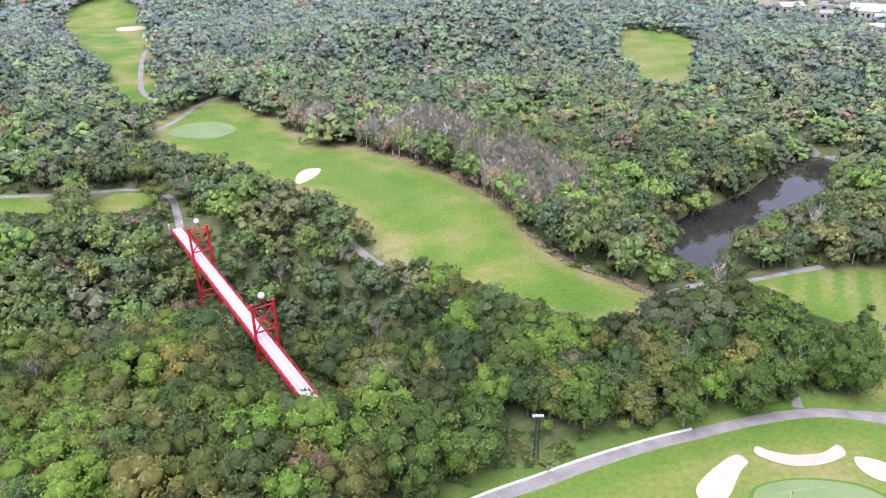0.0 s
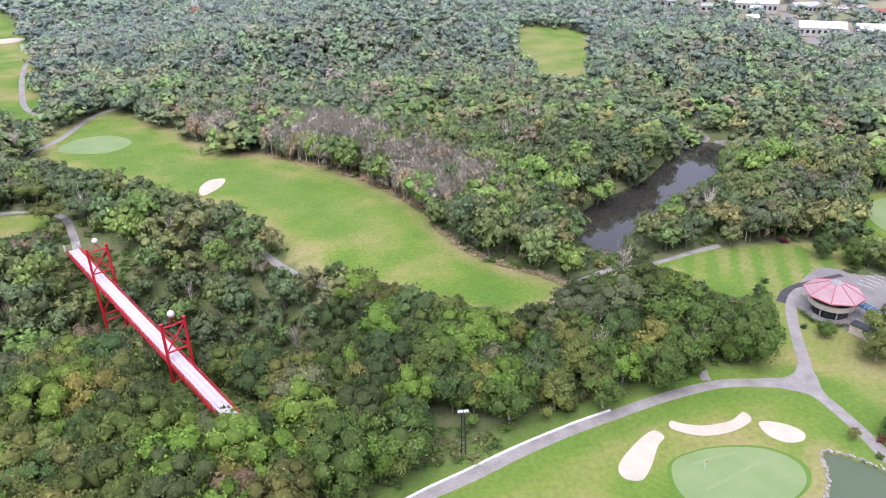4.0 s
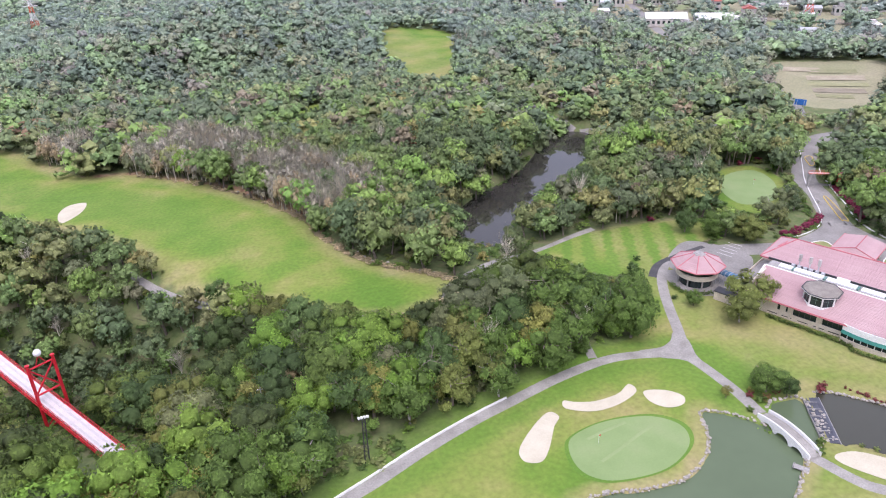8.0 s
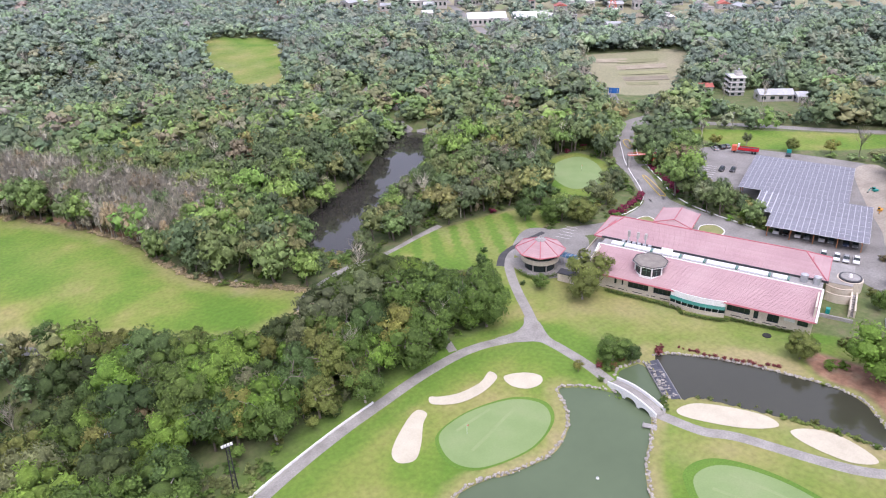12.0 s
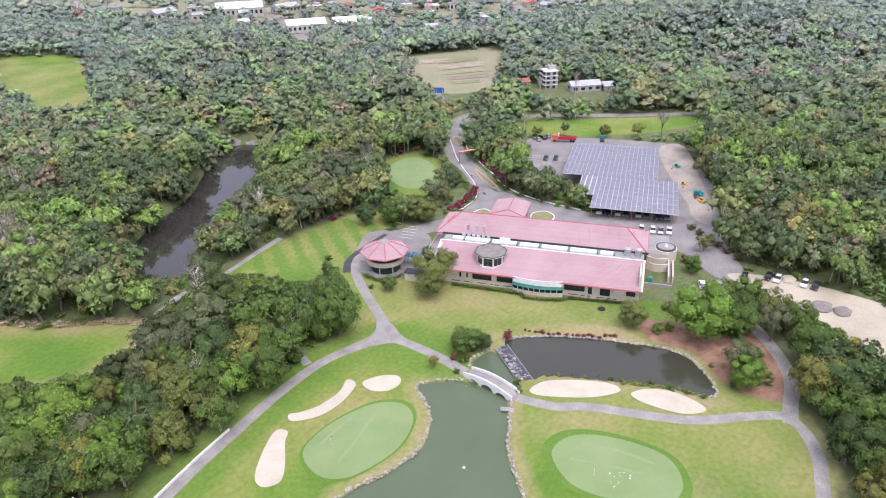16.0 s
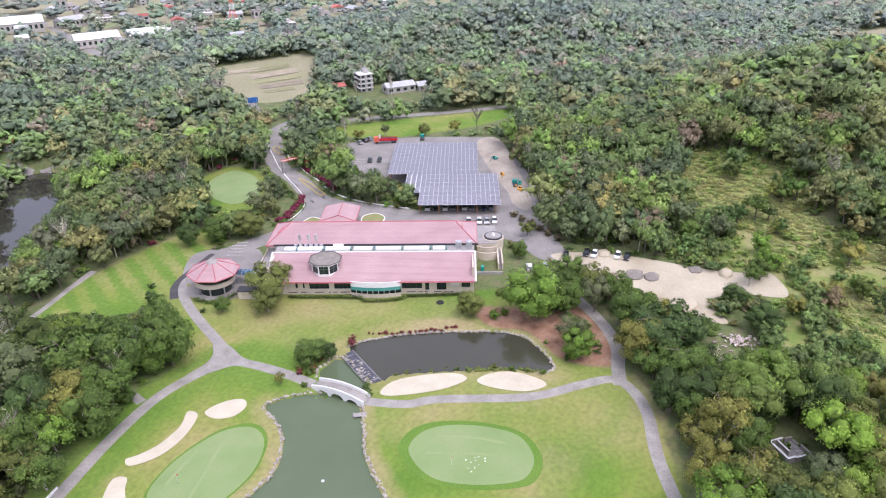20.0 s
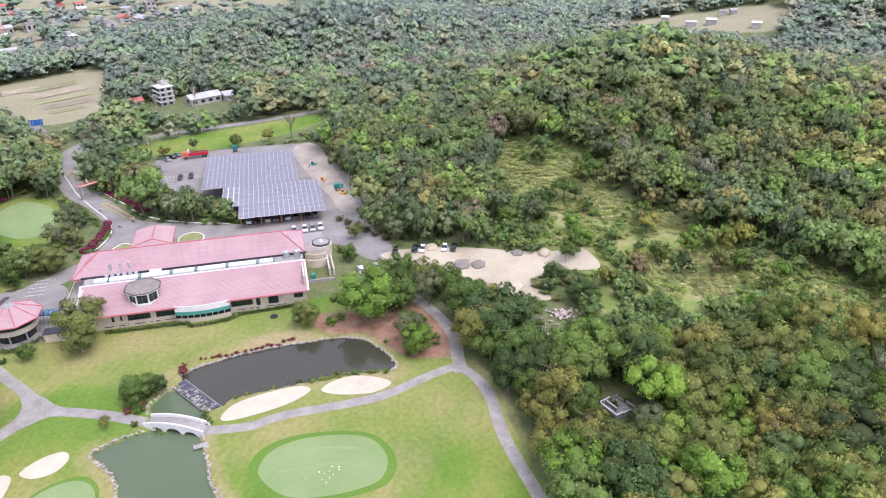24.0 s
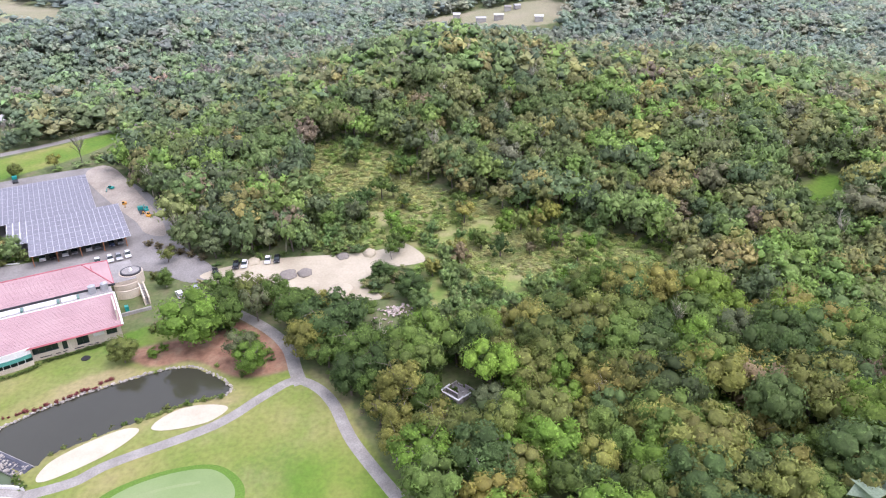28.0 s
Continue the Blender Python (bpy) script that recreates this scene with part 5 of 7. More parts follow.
    # plant on the flat roof
    for x in (53.0, 56.0):
        t = part("water_tank", tubed((x, 12.3, 8.25), (x, 12.3, 10.3), 0.95, sides=18), STEEL, c, "shiny steel water tank")
        part("tank_lid", tubed((x, 12.3, 10.3), (x, 12.3, 10.6), 0.95, 0.25, sides=18), STEEL, t)
    for x in (6.8, 9.4, 11.6):
        f = part("flue", tubed((x, 13.0, 8.25), (x, 13.0, 10.7), 0.16, sides=8), STEEL, c)
        part("flue_head", tubed((x, 13.0, 10.7), (x, 13.0, 12.5), 0.42, sides=14), HOUSEWALL, f, "white flue cylinder")
    for i in range(6):
        part("machine_box", boxed(5.4 + i * 1.5, 13.1, 8.7, 0.9, 0.8, 0.9, bevel=0.04), STEEL, c, "grey machine box")
        part("pipe", tubed((5.4 + i * 1.5, 12.6, 8.5), (6.9 + i * 1.5, 12.6, 8.6), 0.08, sides=5), STEEL, c)
    part("duct", tubed((16.4, 13.0, 8.8), (19.4, 13.0, 8.8), 0.5, sides=12), WHITE, c, "white roof duct")
    return tagged(c, "long clubhouse with pink roofs and cream walls", "clubhouse")


clubhouse()


def porch():
    p = empty("entrance_porch", pose(172.8, 137.4, 0, 0, 0, AXIS))
    for x, y in ((-4.6, -5.0), (4.6, -5.0), (-4.6, 5.0), (4.6, 5.0)):
        part("column", boxed(x, y, 2.2, 0.7, 0.7, 4.6, bevel=0.06), CREAM, p)
    e, z0, z1 = 5.9, 4.5, 5.7
    roof_slope(p, (-e, -6.4, z0), (e, -6.4, z0), (0, -4.4, z1), (0, -4.4, z1), 6, ROOF)
    roof_slope(p, (e, 6.4, z0), (-e, 6.4, z0), (0, 6.4, z1), (0, 6.4, z1), 6, ROOF)
    roof_slope(p, (e, -6.4, z0), (e, 6.4, z0), (0, -4.4, z1), (0, 6.4, z1), 8, ROOF)
    roof_slope(p, (-e, 6.4, z0), (-e, -6.4, z0), (0, 6.4, z1), (0, -4.4, z1), 8, ROOF)
    for a, b in (((-e, -6.4, z0), (0, -4.4, z1)), ((e, -6.4, z0), (0, -4.4, z1)), ((0, -4.4, z1), (0, 6.4, z1))):
        part("ridge_cap", tubed(Vector(a) + Vector((0, 0, 0.08)), Vector(b) + Vector((0, 0, 0.08)), 0.15, sides=6), ROOFTRIM, p)
    for cx, cy, sx, sy in ((0, -6.45, 12, 0.18), (0, 6.45, 12, 0.18), (-5.95, 0, 0.18, 12.8), (5.95, 0, 0.18, 12.8)):
        part("fascia", boxed(cx, cy, z0 - 0.1, sx, sy, 0.4), ROOFTRIM, p)
    return tagged(p, "pink-roofed entrance porch over the drive", "porch")


porch()


def rotunda():
    r = empty("rotunda", pose(121.4, 143.7, 0, 0, 0, AXIS))
    bm = bmesh.new()
    octagon(bm, 0, 0, 4.4, -0.2, 3.0, sides=24)
    part("lower_wall", bm, DARKGLASS, r, "dark recessed ground floor")
    for i in range(8):
        a = radians(45 * i)
        part("column", tubed((5.0 * math.cos(a), 5.0 * math.sin(a), -0.2), (5.0 * math.cos(a), 5.0 * math.sin(a), 3.0), 0.22, sides=8), CONCRETE, r)
    bm = bmesh.new()
    octagon(bm, 0, 0, 5.7, 2.8, 4.2, sides=32)
    part("balcony_band", bm, CREAM, r, "curved cream band")
    bm = bmesh.new()
    octagon(bm, 0, 0, 5.4, 4.2, 6.1, sides=24)
    part("window_band", bm, DARKGLASS, r, "dark band of windows")
    for i in range(12):
        a = radians(30 * i)
        part("mullion", boxed(5.4 * math.cos(a), 5.4 * math.sin(a), 5.15, 0.1, 0.1, 1.9, turn=30 * i), DARKSTEEL, r)
    f = new("roof")
    f.parent = r
    for i in range(8):
        a, b = radians(22.5 + 45 * i), radians(67.5 + 45 * i)
        p, q = (7.3 * math.cos(a), 7.3 * math.sin(a), 6.0), (7.3 * math.cos(b), 7.3 * math.sin(b), 6.0)
        s, t = (1.7 * math.cos(a), 1.7 * math.sin(a), 8.7), (1.7 * math.cos(b), 1.7 * math.sin(b), 8.7)
        roof_slope(f, p, q, s, t, 9, ROOF)
        part("hip_cap", tubed(Vector(p) + Vector((0, 0, 0.1)), Vector(s) + Vector((0, 0, 0.1)), 0.14, sides=5), ROOFTRIM, f)
        part("fascia", tubed(Vector(p) - Vector((0, 0, 0.1)), Vector(q) - Vector((0, 0, 0.1)), 0.2, sides=5), ROOFTRIM, f)
    bm = bmesh.new()
    octagon(bm, 0, 0, 1.75, 8.6, 8.9, 1.45, sides=20)
    octagon(bm, 0, 0, 1.15, 8.9, 9.12, 0.9, sides=20)
    part("cap", bm, CONCRETE, r, "pale grey stepped roof cap")
    part("finial", tubed((0, 0, 9.1), (0, 0, 10.3), 0.13, 0.03, 8), STEEL, r, "thin metal finial")
    return tagged(r, "round pavilion with an octagonal pink roof", "pavilion")


rotunda()


def glazed_link():
    g = empty("link_canopy", pose(128.0, 138.9, 0.3, 0, 0, -69))
    for i in range(9):
        x = -4.6 + i * 1.12
        bm = bmesh.new()
        for k in range(6):
            a, b = math.pi * k / 6, math.pi * (k + 1) / 6
            tube(bm, (x, -1.5 * math.cos(a), 3.0 + 0.8 * math.sin(a)), (x, -1.5 * math.cos(b), 3.0 + 0.8 * math.sin(b)), 0.06, sides=4)
        tube(bm, (x, -1.5, -0.2), (x, -1.5, 3.0), 0.06, sides=4)
        tube(bm, (x, 1.5, -0.2), (x, 1.5, 3.0), 0.06, sides=4)
        part("rib", bm, STEEL, g)
        if i < 8:
            bm = bmesh.new()
            rows = []
            for k in range(7):
                a = math.pi * k / 6
                rows.append([bm.verts.new((x + u, -1.46 * math.cos(a), 3.0 + 0.76 * math.sin(a))) for u in (0.07, 1.05)])
            for p, q in zip(rows, rows[1:]):
                bm.faces.new((p[0], p[1], q[1], q[0]))
            bmesh.ops.solidify(bm, geom=bm.faces[:], thickness=0.03)
            part("pane", bm, BLUE, g)
    return tagged(g, "blue glazed barrel canopy between two buildings", "canopy")


glazed_link()


def side_buildings():
    w = empty("service_block", pose(126.0, 127.6, 0, 0, 0, AXIS))
    part("wall", boxed(-2.6, 10.5, 1.7, 4.4, 21, 3.8), CREAM, w)
    part("flat_roof", boxed(-2.7, 12, 3.7, 4.8, 19, 0.25), CONCRETE, w, "grey terrace roof")
    for cx, cy, sx, sy in ((-5.1, 12, 0.25, 19), (-2.7, 21.4, 4.8, 0.25), (-2.7, 2.6, 4.8, 0.25)):
        part("parapet", boxed(cx, cy, 4.05, sx, sy, 0.6), CREAM, w)
    part("machine_well", boxed(-2.8, 5.6, 3.86, 4.0, 4.6, 0.08), DARKSTEEL, w, "dark machine well")
    for x, y in ((-4.1, 6.6), (-2.9, 6.6), (-1.9, 5.4)):
        k = part("cooler", boxed(x, y, 4.4, 0.9, 0.8, 1.0, bevel=0.05), WHITE, w, "white cooling unit")
        part("fan_grille", tubed((x, y, 4.9), (x, y, 4.94), 0.32, sides=12), DARKSTEEL, k)
    part("stair_dome", tubed((-1.2, 9.0, 3.8), (-1.2, 9.0, 5.4), 1.1, 0.5, 10), ORANGERED, w, "orange-red stair cover")
    part("lower_wall", boxed(-5.2, -1.2, 1.2, 6.2, 2.8, 2.6), CREAM, w)
    part("lower_roof", boxed(-5.2, -1.2, 2.55, 6.6, 3.2, 0.18), DARKSTEEL, w, "dark low roof")
    tagged(w, "low service block with a grey terrace roof", "building")
    t = empty("round_terrace", pose(126.0, 127.6, 0, 0, 0, AXIS) @ pose(0.4, 12.2, 0))
    part("podium", boxed(61.2, 19.0, 1.5, 6.2, 13.0, 3.6), CREAM, t)
    part("terrace_floor", boxed(61.2, 19.0, 3.34, 6.2, 13.0, 0.1), CONCRETE, t)
    bm = bmesh.new()
    octagon(bm, 63.4, 17.2, 3.3, -0.3, 3.5, sides=28)
    part("drum", bm, CREAM, t, "round cream drum")
    bm = bmesh.new()
    octagon(bm, 63.4, 17.2, 2.9, 3.5, 3.9, sides=28)
    part("rim", bm, DARKSTEEL, t)
    bm = bmesh.new()
    octagon(bm, 63.4, 17.2, 2.4, 3.88, 3.94, sides=28)
    part("well_floor", bm, CONCRETE, t)
    part("vent_cap", tubed((63.4, 17.2, 3.94), (63.4, 17.2, 4.7), 0.6, 0.3, 10), WHITE, t)
    for y in (12.2, 8.4):
        bm = bmesh.new()
        arc_wall(bm, 58.2, 64.4, y, 1.1, -0.3, 2.6, 0.35)
        part("curved_wall", bm, CREAM, t)
    part("stair_wall", boxed(64.4, 6.6, 1.0, 0.4, 10.5, 2.6), CREAM, t)
    part("stair_wall", boxed(65.6, 6.6, 1.0, 0.4, 10.5, 2.6), CREAM, t)
    for i in range(9):
        part("step", boxed(65.0, 11.0 - i * 1.1, 1.5 - i * 0.18, 0.8, 1.1, 0.18), CONCRETE, t)
    part("bin", boxed(59.6, 1.2, 0.7, 1.0, 1.2, 1.7, bevel=0.06), TEAL, t, "green bin housing")
    part("low_wall", boxed(61.5, -1.4, 0.4, 8.0, 0.5, 1.2), CONCRETE, t)
    tagged(t, "cream terrace with a round drum and curved walls", "terrace")


side_buildings()


# ---------------------------------------------------------------- solar roof over the car park
def solar_roof():
    s = empty("solar_carport", pose(0, 0, 0, 0, 0, -62.54))
    blocks = ((-16.6, 12.0, 223.6, 253.9), (-22.4, -16.6, 235.0, 253.9), (-30.0, 4.8, 253.9, 291.6))
    sizes = (1.68, 1.0)
    me = bpy.data.meshes.new("solar_panel")
    bm = bmesh.new()
    box(bm, 0, 0, 0, sizes[0] - 0.13, sizes[1] - 0.05, 0.05)
    bm.to_mesh(me)
    bm.free()
    me.materials.append(PANEL)
    spots = []
    for x0, x1, y0, y1 in blocks:
        part("roof_frame", boxed((x0 + x1) / 2, (y0 + y1) / 2, 4.42, x1 - x0, y1 - y0, 0.1), RAIL, s, "pale steel panel frame")
        nx_, ny_ = round((x1 - x0) / sizes[0]), round((y1 - y0) / 1.05)
        for j in range(ny_):
            y = y0 + (j + 0.5 + 0.1 * (j % 4 - 1.5) * -0.6) * (y1 - y0) / ny_
            for i in range(nx_):
                spots.append((x0 + (i + 0.5) * (x1 - x0) / nx_, y))
        for y in np.arange(y0 + 2, y1, 6.0):
            part("purlin", boxed((x0 + x1) / 2, y, 4.25, x1 - x0, 0.16, 0.22), ORANGEPOST, s)
            for x in np.arange(x0 + 0.6, x1, 6.6):
                part("post", boxed(x, y, 2.1, 0.22, 0.22, 4.4), ORANGEPOST, s, "orange-brown steel post")
    spots.sort(key=lambda p: p[1])
    for x, y in spots[:300]:
        o = new("solar_panel", me)
        o.parent, o.location = s, (x, y, 4.52)
    V = np.array([tuple(v.co) for v in me.vertices])
    F = np.array([list(f.vertices) for f in me.polygons])
    rest = np.array(spots[300:])
    vv = (V[None] + np.column_stack([rest, np.full(len(rest), 4.52)])[:, None]).reshape(-1, 3)
    ff = (F[None] + (np.arange(len(rest)) * len(V))[:, None, None]).reshape(-1, 4)
    tagged(mesh_object("panel_array", vv, ff.tolist(), PANEL, s), kind="stuff")
    return tagged(s, "grey solar panel roof on posts over parked cars", "carport")


solar_roof()

# ---------------------------------------------------------------- single trees, each with trunk and crown
def tinted(name, template, colour, mat):
    """A mesh of one crown in one leaf colour."""
    v, f, l, nn = template
    me = bpy.data.meshes.new(name)
    me.from_pydata(v.tolist(), [], f.tolist())
    at = me.attributes.new("facing", "FLOAT_VECTOR", "POINT")
    at.data.foreach_set("vector", nn.astype(np.float32).ravel())
    at = me.attributes.new("tint", "FLOAT_COLOR", "POINT")
    at.data.foreach_set("color", np.column_stack([np.outer(l, colour), np.ones(len(v))]).astype(np.float32).ravel())
    me.materials.append(mat)
    me.shade_smooth()
    return me


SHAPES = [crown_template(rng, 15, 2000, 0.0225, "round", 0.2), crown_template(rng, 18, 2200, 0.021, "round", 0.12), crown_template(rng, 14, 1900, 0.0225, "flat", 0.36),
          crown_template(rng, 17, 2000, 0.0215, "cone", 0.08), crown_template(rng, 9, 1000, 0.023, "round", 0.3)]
TRUNKS = []
for _ in range(4):
    v, f = limb_template(rng, 8, 10, trunk=0.022)
    me = bpy.data.meshes.new("trunk")
    me.from_pydata((v * (1.2, 1.2, 1.0)).tolist(), [], f.tolist())
    me.materials.append(PALEBARK if _ == 0 else BARK)
    TRUNKS.append(me)
CROWNS = {}
WORDS = {"dark": "dark green", "mid": "green", "bright": "bright green", "olive": "olive green", "yellow": "yellowish", "grey": "grey-green", "brown": "brown-leaved", "rust": "rust-coloured", "pine": "deep green"}
BUILD = ("rounded", "full-crowned", "flat-topped", "conical", "open-crowned")


def tree(x, y, h, w, kind, shape, label="", name="tree", group=""):
    key = (kind, shape)
    if key not in CROWNS:
        CROWNS[key] = tinted("crown", SHAPES[shape], np.array(LEAF[kind]) * 1.14, FOLIAGE)
    t = empty(name, pose(x, y, float(height(x, y)), 0, 0, float(rng.uniform(0, 360))))
    t.scale = (w, w, h)
    c, k = new("crown", CROWNS[key]), new("trunk", TRUNKS[int(rng.integers(4))])
    c.parent = k.parent = t
    return tagged(t, label or f"{BUILD[shape]} {WORDS[kind]} tree at the edge of the wood", "tree", group=group)


nearest = edge_rows[np.argsort(np.hypot(edge_rows[:, 0], edge_rows[:, 1]))]
for row in nearest[:200]:
    tone = row[7:] / row[7:].sum()
    kind = min(KINDS, key=lambda k: np.abs(np.array(LEAF[k]) / sum(LEAF[k]) - tone).sum() + 0.3 * abs(sum(LEAF[k]) - row[7:].sum()))
    tree(row[0], row[1], row[4], row[3], kind, int(rng.integers(5)), group="trees along the lawns")

for x, y, h, w, kind, shape, label in (
        (118.6, 121.6, 8.0, 11.0, "olive", 0, "spreading olive green tree before the clubhouse"), (123.6, 125.4, 10.5, 13.5, "olive", 2, "green tree against the clubhouse wall"),
        (105.2, 96.6, 7.0, 9.6, "mid", 1, "dense dark tree beside the small pool"), (108.2, 93.6, 5.2, 5.4, "dark", 0, "dark round tree beside the weir"),
        (141.7, 72.6, 7.5, 8.5, "olive", 1, "olive green tree at the clubhouse corner"), (149.6, 58.0, 14.5, 19.0, "bright", 1, "big broad bright green tree by the terrace"),
        (136.3, 41.0, 8.5, 9.0, "bright", 1, "bright green tree at the pond's end"), (140.5, 44.5, 9.5, 8.5, "grey", 4, "grey-green tree behind the pond"),
        (153.5, 49.8, 10.5, 9.0, "mid", 0, "green tree beside the worn track"), (158.4, 44.0, 11.0, 9.0, "grey", 4, "thin grey-green tree beside the track"), (163.0, 40.0, 10.5, 9.0, "mid", 2, "green tree beside the dirt lot"),
        (158.8, 52.5, 10.0, 10.0, "mid", 0, "green tree behind the red earth bank"), (165.0, 47.0, 11, 10, "olive", 4, "olive tree below the dirt lot"), (170.0, 55.0, 9, 9, "mid", 1, "green tree at the lot's edge"),
        (95.5, 97.8, 3.4, 3.0, "yellow", 4, "small yellow-green palm-like tree by the path"),
        (85.6, 130.6, 8.5, 8.5, "mid", 1, "rounded green tree in the clump"), (90.4, 127.2, 9.5, 8.5, "mid", 3, "tall green tree in the clump"), (85.0, 127.0, 7.5, 7.5, "mid", 1, "dense green tree beside the path"),
        (93.5, 131.5, 9.5, 8.5, "dark", 3, "dark pointed tree in the clump"), (97.0, 135.5, 7.5, 7.0, "dark", 1, "dark round tree by the cart path"), (88.0, 134.0, 8.5, 8.5, "mid", 0, "green tree at the wood's end"),
        (74.4, 124.0, 5.0, 5.6, "mid", 1, "clipped round tree at the path's fork"), (101.8, 142.0, 5.5, 5.5, "dark", 1, "small dark tree by the cart path"), (107.0, 153.5, 4.0, 4.4, "dark", 1, "small round tree beside the fairway"),
        (112.8, 132.8, 4.6, 5.4, "mid", 0, "small olive tree on the lawn"), (144.6, 166.0, 9.5, 11.0, "mid", 1, "green tree behind the side yard"), (151.5, 159.0, 9.5, 12.0, "olive", 1, "broad olive tree beside the forecourt"),
        (138.0, 172.0, 8.0, 8.5, "dark", 0, "dark tree by the mown green"), (168.0, 169.0, 9.0, 11.0, "grey", 4, "half-bare brownish tree by the road"), (180.0, 176.0, 8.0, 9.0, "grey", 4, "thin grey tree beside the road"),
        (203.0, 142.5, 7.5, 11.0, "grey", 0, "broad grey-green tree beside the solar roof"), (196.8, 130.5, 5.0, 2.6, "bright", 3, "small pointed bright green conifer"), (200.0, 152.0, 6.5, 7.0, "brown", 4, "brownish tree on the road bank"),
        (208.0, 158.0, 8.0, 7.0, "bright", 0, "bright green tree on the road bank"), (212.9, 166.0, 9.0, 8.0, "mid", 0, "green tree above the red hedge"), (207.0, 168.0, 7.0, 6.0, "bright", 4, "light green tree on the bank"),
        (220.0, 178.0, 9.5, 8.0, "bright", 1, "bright green tree by the car park"), (228.5, 181.0, 9.0, 8.0, "mid", 0, "green tree by the car park"), (236.7, 193.0, 10.0, 9.0, "mid", 2, "green tree behind the parked cars"),
        (252.0, 186.0, 6.0, 6.0, "yellow", 4, "pale yellow-green tree behind the lorry"), (262.0, 178.0, 6.5, 4.5, "grey", 4, "thin tree behind the solar roof"), (270.0, 162.0, 6.0, 6.5, "olive", 0, "olive tree behind the solar roof"),
        (278.0, 150.0, 7.0, 7.0, "yellow", 4, "yellow-green tree beside the lane"), (193.0, 78.0, 5.5, 6.5, "olive", 4, "olive shrub tree beside the lane"), (178.0, 74.0, 6.0, 6.0, "mid", 1, "green tree beside the round terrace"),
        (189.5, 10.0, 7.5, 6.0, "mid", 4, "green tree at the edge of the dirt lot"), (178.5, 12.5, 6.0, 8.0, "dark", 1, "dark bushy tree in the dirt lot"), (168.0, 4.0, 8.0, 10.0, "dark", 1, "dense tree beside the rubble heap"),
        (-7.9, 187.0, 7.5, 8.0, "dark", 1, "single dark tree at the fairway's edge"), (-116.0, 258.0, 10.0, 13.0, "olive", 2, "broad flat-topped tree beside the tee"), (-104.0, 238.0, 9.0, 11.5, "olive", 2, "flat-topped tree at the bridge head")):
    tree(x, y, h, w, kind, shape, label)

# ---------------------------------------------------------------- shrubs and hedges
LEAF.update({"crimson": (0.27, 0.075, 0.07), "magenta": (0.29, 0.045, 0.095), "lime": (0.25, 0.32, 0.075)})
BUSHES = [crown_template(rng, 9, 420, 0.040, "round", 0.0) for _ in range(3)]


def bush(x, y, w, h, kind, label, group="", name="shrub"):
    key = (kind, "bush", int(rng.integers(3)))
    if key not in CROWNS:
        CROWNS[key] = tinted(name, BUSHES[key[2]], LEAF[kind], FOLIAGE)
    o = new(name, CROWNS[key])
    o.matrix_basis = pose(x, y, float(height(x, y)) - 0.1, 0, 0, float(rng.uniform(0, 360))) @ Matrix.Diagonal((w * 1.15, w * 1.15, h * 1.05, 1))
    return tagged(o, label, "shrub", group=group)


for x, y in ((116.4, 92.6), (117.4, 93.4)):
    bush(x, y, 2.6, 2.0, "crimson", "round crimson shrub on the pond bank")
bush(113.0, 160.6, 2.4, 2.0, "dark", "clipped round shrub beside the mown strip")
for x, y, k in ((102.0, 97.6, "yellow"), (103.6, 94.6, "rust"), (107.0, 95.6, "crimson"), (108.6, 96.0, "rust")):
    bush(x, y, 2.0, 1.5, k, "low yellow and red shrub beneath a tree")
for i in range(26):
    t = i / 25
    x, y = 121.6 + t * 13.0, 91.0 - t * 18.6 - 1.3 * math.sin(t * math.pi)
    bush(x + rng.normal(0, 0.3) + 0.6, y + rng.normal(0, 0.3) + 0.5, rng.uniform(0.7, 1.5), rng.uniform(0.5, 1.0), "crimson", "low crimson shrub along the pond's stone edge", "red shrubs by the pond")
for x, y, w, kind in ((112.4, 74.2, 1.4, "lime"), (115.3, 72.4, 1.3, "olive"), (116.4, 69.8, 1.2, "lime"), (119.0, 67.2, 1.6, "olive"), (119.6, 64.8, 1.5, "mid"), (124.3, 57.4, 2.0, "olive"), (126.4, 49.6, 1.8, "lime"),
                      (127.2, 46.2, 1.7, "mid"), (110.6, 76.0, 1.2, "lime"), (122.2, 60.6, 1.3, "lime"), (125.3, 53.0, 1.7, "bright"), (121.0, 62.6, 1.2, "bright"), (135.0, 43.0, 2.2, "mid"), (139.0, 50.0, 1.6, "lime"), (137.6, 64.0, 1.2, "lime")):
    bush(x, y, w, w * 0.8, kind, "small green shrub on the pond bank", "shrubs round the bunkers")
for x, y, w in ((101.6, 77.4, 2.2), (103.8, 79.6, 2.1), (97.6, 92.4, 1.9), (101.6, 94.2, 2.6)):
    bush(x, y, w, w * 0.85, "mid", "clipped round green shrub at the bridge end", "clipped shrubs")
for i in range(17):
    t = i / 16
    bush(128.2 - 8.2 * t + rng.normal(0, 0.2), 46.4 + 15.6 * t + 1.2 * math.sin(t * 3.1) + rng.normal(0, 0.2), 1.5, 0.55, "lime", "low bright green grass tuft along the pond", "green tufts along the pond")
for i in range(9):
    bush(89.6 + i * 0.95, 93.8 - i * 0.9 + rng.normal(0, 0.2), 2.0, 1.1, "bright", "bright green low shrub on the pond bank", "shrubs round the bunkers")
for i in range(26):
    t = i / 25
    bush(211.5 - 13.5 * t + rng.normal(0, 0.5), 184 - 25 * t + rng.normal(0, 0.5) - 1.5 * math.sin(t * 3.1), 2.6, 1.5, "magenta", "crimson flowering hedge shrub beside the road", "red hedge along the road")
